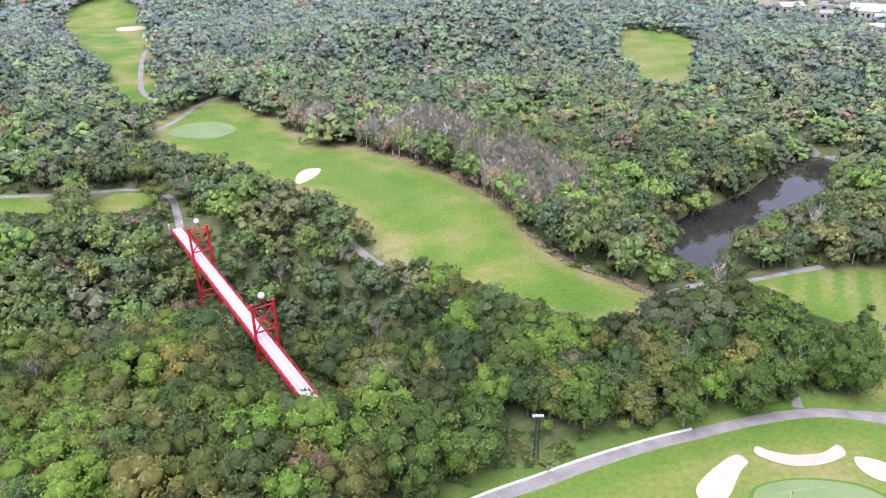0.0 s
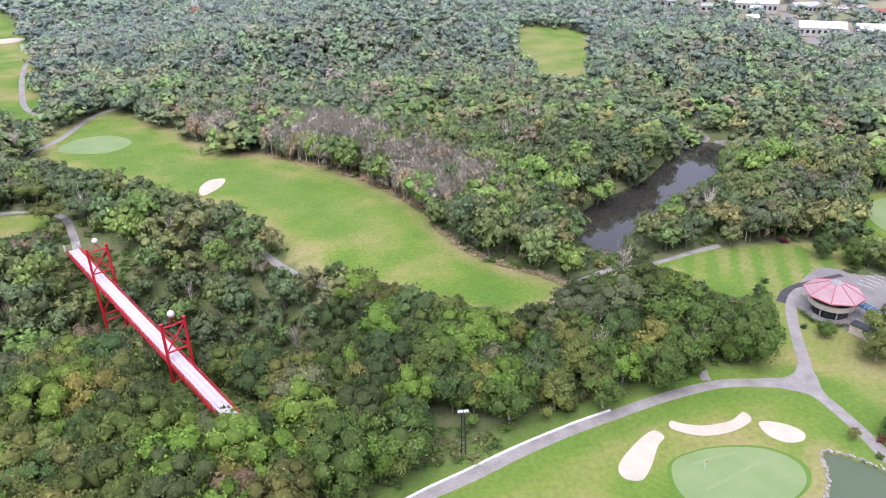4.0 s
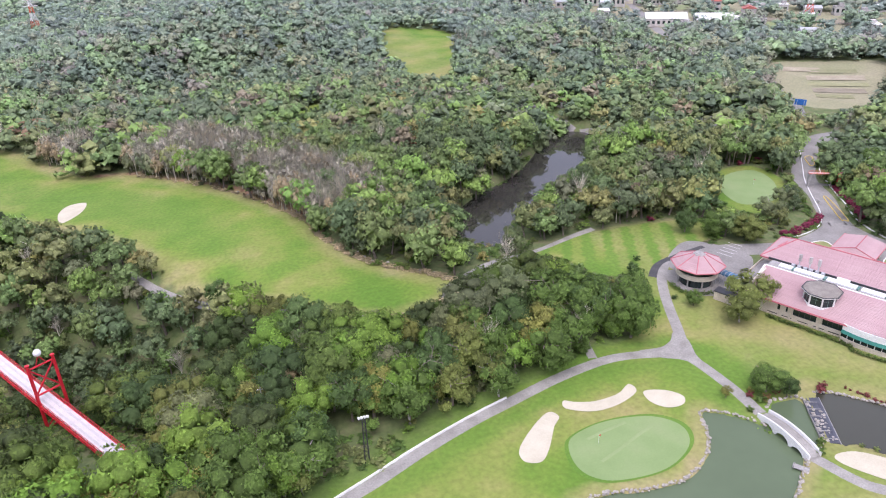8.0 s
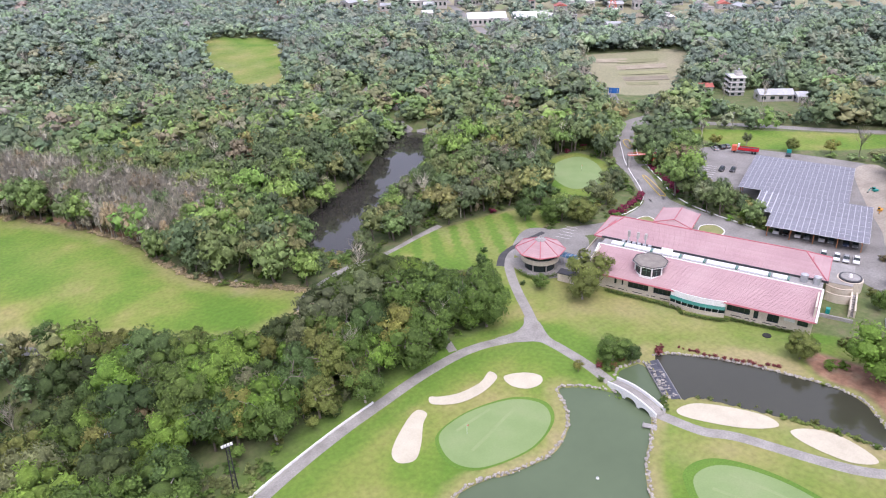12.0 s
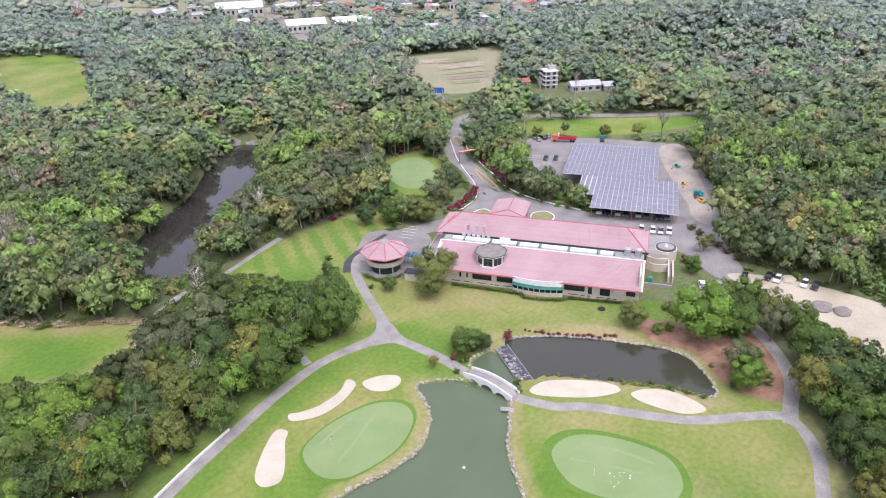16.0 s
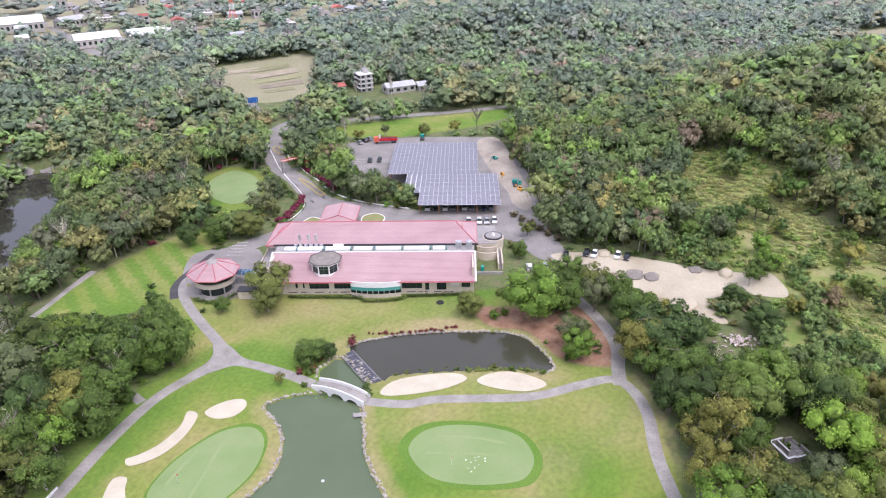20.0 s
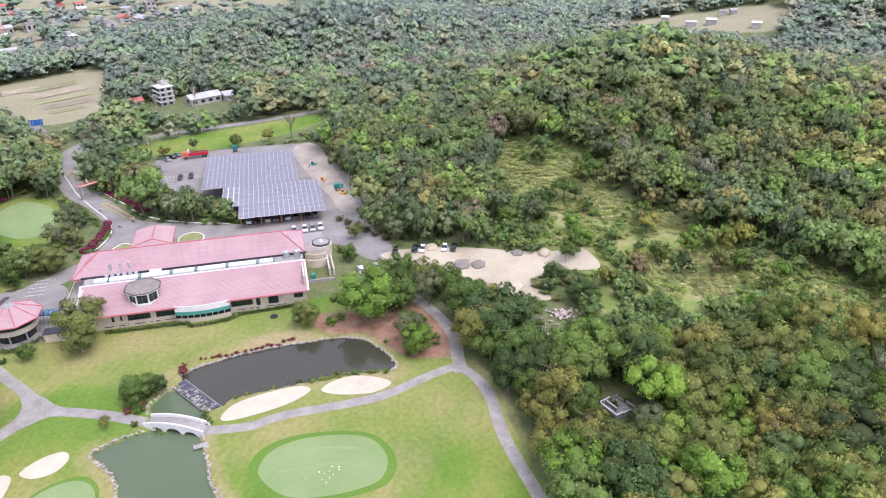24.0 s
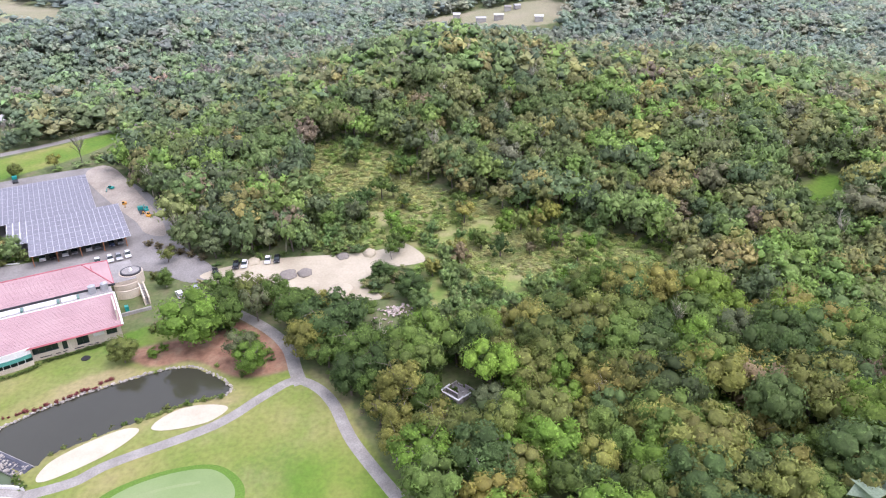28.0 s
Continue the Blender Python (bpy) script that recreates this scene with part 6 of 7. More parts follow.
for i in range(18):
    t = i / 17
    bush(165.5 + 21.5 * t + rng.normal(0, 0.4), 158.4 + 7.6 * t * t + rng.normal(0, 0.4), 3.0, 1.6, "magenta", "crimson hedge shrub at the forecourt's bend", "red hedge at the bend")
for x, y, kind in ((156.3, 185.9, "rust"), (159.5, 188.0, "rust"), (151.8, 185.6, "rust"), (162, 190, "brown"), (132.7, 183.4, "magenta"), (148, 184, "olive"), (196, 217, "magenta"), (206, 218, "magenta")):
    bush(x, y, 3.2, 2.2, kind, "rust-red shrub beside the mown strip", "red shrubs by the strip")
for x, y, w, kind in ((143.8, 66.4, 3.8, "bright"), (146.6, 64.8, 3.0, "bright"), (144.2, 46.5, 2.6, "mid"), (155, 70, 3.0, "olive"), (110.2, 137.6, 2.0, "dark"), (102.5, 93.9, 1.6, "yellow"), (100.8, 96.4, 2.0, "crimson"), (183, 79, 3.5, "olive")):
    bush(x, y, w, w * 0.75, kind, "rounded shrub on the lawn's edge")
for i in range(6):
    bush(205 - i * 2.2, 88 - i * 4.0, 3.4, 2.6, "brown", "brownish-red shrub along the lane", "shrubs along the lane")


def hedge(name, line, w, h, label):
    """A clipped hedge: a leafy box along a line."""
    pts = curve(line, False, 8)
    r = np.random.default_rng(3)
    V, F, L = [], [], []
    k = 0
    for a, b in zip(pts, pts[1:]):
        n = max(6, int(np.linalg.norm(b - a) * 34))
        t = r.uniform(0, 1, (n, 1))
        d = (b - a) / (np.linalg.norm(b - a) + 1e-9)
        nr = np.array((-d[1], d[0]))
        c = a + (b - a) * t + nr * r.uniform(-w / 2, w / 2, (n, 1))
        z = height(c[:, 0], c[:, 1]) + h * np.sqrt(r.uniform(0.05, 1, n))
        p = np.column_stack([c, z])
        q = (p[:, None] + r.normal(0, 0.17, (n, 4, 3)))
        V.append(q.reshape(-1, 3))
        i = k + 4 * np.arange(n)[:, None]
        F.append(np.vstack([i + (0, 1, 2), i + (0, 2, 3)]))
        L.append(np.repeat(r.uniform(0.7, 1.3, n), 4))
        k += 4 * n
    o = new(name, tinted(name, (np.vstack(V), np.vstack(F), np.concatenate(L), unit(np.tile((0.0, 0.0, 1.0), (k, 1)) + r.normal(0, 0.45, (k, 3)))), LEAF["mid"], FOLIAGE))
    return tagged(o, label, "hedge")


hedge("hedge", [(126.6, 121.6), (135.0, 104.8), (134.6, 101.6), (138.6, 95.0), (141.6, 92.4)], 1.0, 0.8, "clipped green hedge along the clubhouse front")
hedge("hedge", [(142.4, 92.4), (146.5, 85.6), (151.0, 78.2)], 0.9, 0.7, "clipped green hedge along the clubhouse front")
hedge("hedge", [(113.6, 144.6), (114.2, 139.6), (117.6, 136.6), (121.4, 136.2)], 1.4, 0.9, "curved clipped hedge round the pavilion")

# ---------------------------------------------------------------- ponds: stone edges, weir, arched bridge
STONES = []
for i in range(5):
    bm = bmesh.new()
    bmesh.ops.create_icosphere(bm, subdivisions=1, radius=1.0)
    for v in bm.verts:
        v.co *= float(rng.uniform(0.75, 1.15))
        v.co.z *= 0.7
    me = bpy.data.meshes.new("stone")
    bm.to_mesh(me)
    bm.free()
    me.materials.append(ROCK)
    STONES.append(me)


def stone_edge(label, lines, count, lo=0.28, hi=0.62):
    e = tagged(empty("pond_edge"), label, "stone edge", kind="structure")
    total = [np.linalg.norm(np.diff(l, axis=0), axis=1).sum() for l in lines]
    for l, length in zip(lines, total):
        n = int(count * length / sum(total))
        seg = np.concatenate([[0], np.cumsum(np.linalg.norm(np.diff(l, axis=0), axis=1))])
        for d in np.linspace(0, seg[-1], n):
            x, y = np.interp(d, seg, l[:, 0]) + rng.normal(0, 0.22), np.interp(d, seg, l[:, 1]) + rng.normal(0, 0.22)
            o = new("stone", STONES[int(rng.integers(5))])
            s = float(rng.uniform(lo, hi))
            o.matrix_basis = pose(x, y, -0.12 + float(rng.uniform(-0.08, 0.1)), float(rng.uniform(-20, 20)), float(rng.uniform(-20, 20)), float(rng.uniform(0, 360))) @ Matrix.Diagonal((s, s, s, 1))
            o.parent = e
    return e


stone_edge("rough pale stones along the green pond's shore", [POND[6:60], POND[60:92]], 300, 0.2, 0.44)
stone_edge("rough pale stones round the upper pond", [POND_UPPER[2:50]], 200, 0.2, 0.48)
stone_edge("stones round the small pool", [BASIN], 40)


def arched_bridge():
    b = empty("arched_bridge", pose(99.5, 83.6, 0, 0, 0, -88.0))
    half, n = 6.9, 44

    def top(x):
        return 0.25 + 0.95 * (1 - (x / half) ** 2)

    def low(x):
        for c, r in ((-3.9, 1.55), (0.0, 1.7), (3.9, 1.55)):
            if abs(x - c) < r:
                return -0.75 + 1.15 * math.sqrt(1 - ((x - c) / r) ** 2) + 0.25 * (1 - abs(c) / 3.9)
        return -0.9
    for y in (-1.45, 1.45):
        bm = bmesh.new()
        rows = []
        for i in range(n + 1):
            x = -half + 2 * half * i / n
            rows.append([bm.verts.new((x, y + s * 0.16, z)) for s, z in ((-1, low(x)), (-1, top(x) + 0.55), (1, top(x) + 0.55), (1, low(x)))])
        for p, q in zip(rows, rows[1:]):
            for j in range(4):
                bm.faces.new((p[j], p[(j + 1) % 4], q[(j + 1) % 4], q[j]))
        bm.faces.new(rows[0]), bm.faces.new(rows[-1][::-1])
        bmesh.ops.recalc_face_normals(bm, faces=bm.faces)
        part("side_wall", bm, WHITE, b, "white wall with three arches")
        bm = bmesh.new()
        for i in range(n):
            x0, x1 = -half + 2 * half * i / n, -half + 2 * half * (i + 1) / n
            tube(bm, (x0, y, top(x0) + 0.6), (x1, y, top(x1) + 0.6), 0.2, sides=6)
        part("coping", bm, WHITE, b)
    bm = bmesh.new()
    rows = []
    for i in range(n + 1):
        x = -half + 2 * half * i / n
        rows.append([bm.verts.new((x, s * 1.3, top(x) - d)) for s, d in ((-1, 0), (1, 0), (1, 0.3), (-1, 0.3))])
    for p, q in zip(rows, rows[1:]):
        for j in range(4):
            bm.faces.new((p[j], p[(j + 1) % 4], q[(j + 1) % 4], q[j]))
    bmesh.ops.recalc_face_normals(bm, faces=bm.faces)
    part("roadway", bm, PATH, b, "grey concrete roadway")
    return tagged(b, "small white arched bridge over the pond", "bridge")


arched_bridge()


def weir():
    w = empty("weir", pose(109.3, 85.2, 0.02, 0, 0, math.degrees(math.atan2(-12.6, -6.6))))
    bm = bmesh.new()
    for i in range(5):
        box(bm, 0, -1.3 + i * 0.65, -0.42 + i * 0.09, 14.4, 0.66, 0.5)
    part("spillway", bm, WEIRSLAB, w, "dark stepped spillway")
    for y, wide in ((-1.7, 0.10), (1.75, 0.16)):
        part("kerb", boxed(0, y, -0.1, 14.8, wide, 0.5, bevel=0.02), CONCRETE, w, "thin grey kerb")
    for i in range(6):
        part("divider", boxed(-5.6 + i * 2.3, 0, 0.02, 0.1, 3.2, 0.3), CONCRETE, w)
    for i in range(34):
        o = new("boulder", STONES[int(rng.integers(5))])
        s = float(rng.uniform(0.15, 0.38))
        o.parent, o.location, o.scale = w, (float(rng.uniform(-3, 7)), float(rng.uniform(-1.3, 1.3)), 0.1), (s, s, s)
    return tagged(w, "dark stepped weir with white stones between ponds", "weir")


weir()
j = empty("jetty", pose(95.4, 75.6, 0, 0, 0, 38))
part("platform", boxed(0, 0, -0.1, 1.3, 3.0, 0.14), CONCRETE, j)
for x, y in ((-0.5, -1.3), (0.5, -1.3), (-0.5, 1.3), (0.5, 1.3)):
    part("post", tubed((x, y, -1.6), (x, y, 0.3), 0.08), CONCRETE, j)
tagged(j, "small grey landing stage at the pond", "jetty")
fo = empty("fountain", pose(76.5, 71.0, -0.5))
part("float", tubed((0, 0, -0.1), (0, 0, 0.12), 0.35, 0.3, 10), WHITE, fo)
part("nozzle", tubed((0, 0, 0.12), (0, 0, 0.5), 0.09, 0.05, 8), STEEL, fo)
tagged(fo, "small white fountain head in the pond", "fountain")

# ---------------------------------------------------------------- vehicles
def body_mesh(profile, half, mat_name):
    """A car body: a side profile pushed out to both sides, narrower at the top."""
    bm = bmesh.new()
    top = max(z for _, z in profile)
    left, right = [], []
    for x, z in profile:
        k = half * (1 - 0.16 * max(0.0, (z - 0.8) / (top - 0.8 + 1e-6)))
        left.append(bm.verts.new((x, -k, z)))
        right.append(bm.verts.new((x, k, z)))
    n = len(profile)
    bm.faces.new(left), bm.faces.new(right[::-1])
    for i in range(n):
        q = (i + 1) % n
        bm.faces.new((left[q], left[i], right[i], right[q]))
    bmesh.ops.recalc_face_normals(bm, faces=bm.faces)
    return bm


PAINT = {"white": material("white_car_paint", [(0.75, 0.75, 0.74), (0.8, 0.8, 0.79)], 1, 0.25), "black": material("black_car_paint", [(0.015, 0.015, 0.018), (0.03, 0.03, 0.034)], 1, 0.2),
         "grey": material("grey_car_paint", [(0.16, 0.17, 0.18), (0.22, 0.23, 0.24)], 1, 0.25), "silver": material("silver_car_paint", [(0.45, 0.46, 0.47), (0.52, 0.53, 0.54)], 1, 0.25, 0.4),
         "blue": material("dark_blue_car_paint", [(0.03, 0.05, 0.10), (0.05, 0.07, 0.13)], 1, 0.25)}
LAMP = material("lamp_lens", [(0.6, 0.6, 0.58), (0.7, 0.7, 0.68)], 2, 0.2)
CARS = {}


def car(x, y, turn, colour, where):
    label = f"parked {colour} car {where}"
    m = pose(x, y, float(height(x, y)) + 0.1, 0, 0, turn)
    if colour in CARS:
        return tagged(copy_thing(CARS[colour], m), label)
    c = empty("car", m)
    part("body", body_mesh([(-2.2, 0.35), (-2.25, 0.85), (-2.0, 0.98), (-1.2, 1.0), (-0.6, 1.02), (0.9, 0.98), (2.0, 0.84), (2.2, 0.6), (2.15, 0.32)], 0.9, ""), PAINT[colour], c)
    part("cabin", body_mesh([(-2.0, 0.96), (-1.55, 1.42), (-0.5, 1.5), (0.3, 1.44), (1.1, 0.96)], 0.84, ""), DARKGLASS, c, "dark glass cabin")
    part("roof", boxed(-0.6, 0, 1.49, 1.5, 1.3, 0.06, bevel=0.02), PAINT[colour], c)
    for px_ in (-1.35, 1.35):
        for py in (-0.82, 0.82):
            w = part("wheel", tubed((px_, py - 0.1, 0.32), (px_, py + 0.1, 0.32), 0.33, sides=14), TYRE, c)
            part("rim", tubed((px_, py - 0.11, 0.32), (px_, py + 0.11, 0.32), 0.19, sides=10), STEEL, w)
    for py in (-0.65, 0.65):
        part("headlight", boxed(2.14, py, 0.68, 0.1, 0.34, 0.14), LAMP, c)
        part("taillight", boxed(-2.22, py, 0.74, 0.08, 0.3, 0.16), ORANGERED, c)
    CARS[colour] = tagged(c, label, "car", group="parked cars")
    return c


for x, y, a in ((206, 258, 20), (214, 262, 20), (222, 264, 20), (230, 262, 200), (238, 262, 200)):
    car(x, y, a, "white", "in the lot beside the river road")
down = AXIS - 90  # nose towards the clubhouse
for (x, y), colour in zip(((197.5, 118.0), (198.6, 115.4), (200.4, 112.4), (201.6, 110.0), (203.6, 106.4), (204.6, 104.0), (206.4, 100.3), (207.6, 98.0)), ("white", "black", "white", "grey", "white", "grey", "blue", "grey")):
    car(x, y, down, colour, "under the solar roof")
for (x, y), colour in zip(((194.0, 99.8), (195.6, 96.6), (196.7, 94.4), (198.2, 92.2)), ("white", "white", "silver", "white")):
    car(x, y, down, colour, "behind the clubhouse")
for (x, y), colour in zip(((184.4, 61.6), (188.6, 56.6), (189.0, 54.2), (191.0, 47.6), (191.4, 44.9)), ("black", "black", "white", "white", "black")):
    car(x, y, 200 if x < 185 else 186, colour, "on the dirt lot")
for x, y, colour, a in ((172.6, 68.6, "white", 30), (175.6, 65.0, "silver", 30), (249.0, 183.4, "silver", 60), (252.4, 182.8, "black", 60), (255.0, 182.2, "grey", 60), (231.0, 165.6, "black", 207), (233.6, 162.4, "black", 207), (168.5, 63.5, "silver", 120), (166.8, 60.2, "white", 120)):
    car(x, y, a, colour, "beside the trees" if y < 80 else "in the open car park")


def lorry():
    t = empty("lorry", pose(254.8, 172.6, 0.1, 0, 0, 122))
    part("cab", boxed(4.6, 0, 1.7, 2.0, 2.3, 2.4, bevel=0.15), ORANGERED, t, "red cab")
    part("windscreen", boxed(5.6, 0, 2.2, 0.06, 1.9, 0.8), DARKGLASS, t)
    part("bed", boxed(-0.8, 0, 1.15, 8.2, 2.3, 0.3), DARKSTEEL, t)
    for y in (-1.15, 1.15):
        part("side_board", boxed(-0.8, y, 1.8, 8.2, 0.1, 1.1), RED, t)
    part("crane", boxed(3.0, 0, 2.4, 0.7, 0.8, 2.6), WHITE, t, "white loading crane")
    part("load", boxed(-1.2, 0, 1.75, 7.0, 1.9, 0.8, bevel=0.1), DARKSTEEL, t)
    for x in (4.4, -2.6, -3.7):
        for y in (-1.0, 1.0):
            part("wheel", tubed((x, y - 0.15, 0.45), (x, y + 0.15, 0.45), 0.46, sides=14), TYRE, t)
    tagged(t, "red lorry with a long open bed", "lorry")


lorry()


def digger(x, y, turn, mat, label):
    d = empty("digger", pose(x, y, 0.08, 0, 0, turn))
    d.scale = (0.72, 0.72, 0.72)
    for s in (-0.9, 0.9):
        part("track", boxed(0, s, 0.4, 2.8, 0.5, 0.8, bevel=0.2), TYRE, d)
    part("house", boxed(-0.3, 0, 1.4, 2.2, 2.0, 0.9, bevel=0.1), mat, d)
    part("cabin", boxed(0.4, -0.5, 2.1, 1.1, 0.9, 1.4, bevel=0.08), mat, d)
    part("cabin_glass", boxed(0.42, -0.5, 2.2, 1.14, 0.94, 0.8), DARKGLASS, d)
    part("boom", tubed((0.8, 0.3, 1.5), (3.0, 0.3, 3.0), 0.2, sides=6), mat, d)
    part("arm", tubed((3.0, 0.3, 3.0), (4.2, 0.3, 1.0), 0.15, sides=6), mat, d)
    part("bucket", boxed(4.2, 0.3, 0.7, 0.7, 0.8, 0.6, bevel=0.1), DARKSTEEL, d)
    return tagged(d, label, "digger")


digger(239.0, 108.0, 200, YELLOW, "orange-yellow digger beside the solar roof")
digger(227.6, 95.6, 60, YELLOW, "yellow wheel loader by the lane")
digger(254.6, 118.6, 160, TEAL, "teal digger by the trees")
digger(233.0, 98.2, 30, TEAL, "teal machine by the lane wall")
for x, y, a in ((265.5, 160.2, 30), (231.8, 99.4, 30)):
    v = empty("flatbed_truck", pose(x, y, 0.1, 0, 0, a))
    part("cab", boxed(1.8, 0, 1.2, 1.5, 1.8, 1.7, bevel=0.12), TEAL, v)
    part("windscreen", boxed(2.55, 0, 1.5, 0.06, 1.5, 0.6), DARKGLASS, v)
    part("bed", boxed(-0.8, 0, 0.8, 3.4, 1.9, 0.25), DARKSTEEL, v)
    for wx in (1.7, -1.5):
        for wy in (-0.8, 0.8):
            part("wheel", tubed((wx, wy - 0.12, 0.35), (wx, wy + 0.12, 0.35), 0.36, sides=12), TYRE, v)
    tagged(v, "small teal flatbed truck", "truck")

# ---------------------------------------------------------------- roads: kerbs, islands, markings, footbridge
def kerb(name, line, label, mat=WHITE, w=0.28, h=0.22):
    p = np.array(line)
    t = np.gradient(p, axis=0)
    t /= np.linalg.norm(t, axis=1)[:, None] + 1e-9
    nr = np.column_stack([-t[:, 1], t[:, 0]])
    rows = []
    for side, up in ((-0.5, -0.1), (-0.42, h), (0.42, h), (0.5, -0.1)):
        q = p + nr * w * side
        rows.append(np.column_stack([q, height(p[:, 0], p[:, 1]) + up]))
    k = len(p)
    f = [(j * k + i, j * k + i + 1, (j + 1) * k + i + 1, (j + 1) * k + i) for j in range(3) for i in range(k - 1)]
    return tagged(mesh_object(name, np.vstack(rows), [q[::-1] for q in f], mat), label, "kerb", kind="structure")


kerb("kerb", curve([(226, 206), (219.8, 199.5), (211.4, 186), (206, 176.5), (202.6, 170), (196.6, 160.5), (193.4, 150), (193.2, 138), (195.2, 124)]), "white kerb along the entrance road", w=0.4, h=0.3)
kerb("kerb", curve([(233, 225), (226.5, 217), (216, 204.5), (208, 195), (199, 182.4), (190, 169), (182.5, 161), (173.5, 157), (160, 155.6)]), "white kerb at the red hedge", w=0.35, h=0.3)
kerb("low_wall", curve([(-6, 90.3), (7.0, 97.4), (17.2, 101.8), (28.8, 106.9), (41.0, 111.5), (50.8, 114.5)]), "low whitewashed wall along the cart path", w=0.36, h=0.42)
for pts in ([(200.6, 178.0), (201.4, 176.6), (193.4, 160.6), (191.8, 160.4), (191.6, 162.0)], [(226.0, 214.2), (229.6, 214.6), (224.6, 207.4), (221.6, 206.4)]):
    o = curve(pts, True)
    tagged(sheet("traffic_island", o, GRAVEL, 0.16, 2.0), "narrow yellow-edged traffic island", "traffic island", kind="structure")
    kerb("kerb", np.vstack([o, o[:1]]), "pale yellow kerb of the traffic island", LINEYELLOW, 0.35, 0.24)
ISLEGRASS = material("island_grass", [(0.20, 0.23, 0.08), (0.28, 0.27, 0.12)], 0.5, 0.95, fine=4)
for pts in ([(168, 150.5), (173.6, 150.2), (172.6, 144.6), (168.6, 142.0), (165.6, 145.6)], [(181.6, 134.8), (186.2, 132.6), (184.6, 127.6), (178.4, 126.4), (176.6, 130.8)]):
    o = curve(pts, True)
    tagged(sheet("planted_island", o, ISLEGRASS, 0.2, 2.0), "grass island beside the entrance porch", "island", kind="structure")
    kerb("kerb", np.vstack([o, o[:1]]), "white kerb round the grass island", WHITE, 0.4, 0.3)


def arrow(x, y, turn):
    bm = bmesh.new()
    v = [bm.verts.new((a, b, 0)) for a, b in ((-1.4, -0.12), (0.3, -0.12), (0.3, -0.45), (1.4, 0), (0.3, 0.45), (0.3, 0.12), (-1.4, 0.12))]
    f = bm.faces.new(v)
    bmesh.ops.solidify(bm, geom=[f], thickness=0.02)
    o = part("road_arrow", bm, WHITE)
    o.matrix_basis = pose(x, y, float(height(x, y)) + 0.13, 0, 0, turn)
    return tagged(o, "white painted arrow on the asphalt", "road marking", kind="structure")


for x, y, a in ((184.9, 159.6, 60), (190.0, 158.3, 240), (192.0, 155.8, 300), (188.0, 170.5, 62), (196.0, 176.0, 240), (205.5, 191.0, 62)):
    arrow(x, y, a)
for i in range(7):
    a = i * 2.6
    m = empty("bay_line", pose(219.5 + a * 0.80, 160.4 + a * 0.52, 0.12, 0, 0, -57))
    part("stripe", boxed(-2.6, 0, 0, 5.0, 0.14, 0.02), WHITE, m)
    tagged(m, "white painted parking bay line", "road marking", kind="structure")
for i in range(5):
    m = empty("bay_line", pose(139.4 + i * 1.9, 154.2 + i * 1.1, 0.11, 0, 0, 118))
    part("stripe", boxed(0, 0, 0, 4.6, 0.13, 0.02), WHITE, m)
    tagged(m, "white painted parking bay line", "road marking", kind="structure")


def gate_beam():
    b = empty("road_footbridge", pose(208.6, 187.0, 0, 0, 0, -24))
    part("walkway", boxed(0, 0, 4.9, 11.5, 1.5, 0.22), ORANGERED, b)
    for y in (-0.75, 0.75):
        part("railing", boxed(0, y, 5.5, 11.5, 0.08, 0.12), ORANGERED, b)
        for i in range(10):
            part("baluster", boxed(-5.4 + i * 1.2, y, 5.2, 0.08, 0.08, 0.6), ORANGERED, b)
    part("floor", boxed(0, 0, 5.03, 11.3, 1.3, 0.05), DECK, b)
    for x in (-5.2, 5.2):
        part("pier", boxed(x, 0, 2.3, 0.9, 1.2, 5.2, bevel=0.05), ORANGERED if x > 0 else CONCRETE, b)
    for y in (-0.5, 0.5):
        bm = bmesh.new()
        box(bm, 5.6, y, 5.6, 0.4, 0.4, 1.4)
        bmesh.ops.create_uvsphere(bm, u_segments=10, v_segments=6, radius=0.28, matrix=Matrix.Translation((5.6, y, 6.5)))
        part("lamp_post", bm, WHITE, b)
    return tagged(b, "orange-red footbridge across the entrance road", "footbridge")


gate_beam()

# ---------------------------------------------------------------- golf things, poles
def flag(x, y):
    f = empty("flagstick", pose(x, y, 0.06))
    part("pole", tubed((0, 0, 0), (0, 0, 2.3), 0.025, sides=6), WHITE, f)
    part("flag", boxed(0.2, 0, 2.05, 0.38, 0.02, 0.28), RED, f)
    part("cup", tubed((0, 0, -0.02), (0, 0, 0.035), 0.09, sides=10), DARKSTEEL, f)
    return tagged(f, "flagstick standing in the putting green", "flagstick")


for x, y in ((62.5, 94.8), (91.1, 50.8), (186, 197), (-115, 328)):
    flag(x, y)
for i in range(14):
    b = new("sand_patch", STONES[i % 5])
    s = float(rng.uniform(0.08, 0.22))
    b.matrix_basis = pose(93.6 + float(rng.normal(0, 1.4)), 46.6 + float(rng.normal(0, 1.1)), 0.09) @ Matrix.Diagonal((s, s, 0.05, 1))
    b.data = b.data.copy()
    b.data.materials[0] = WHITE
    tagged(b, "white sand patch on the putting green", "sand patch", group="sand patches")


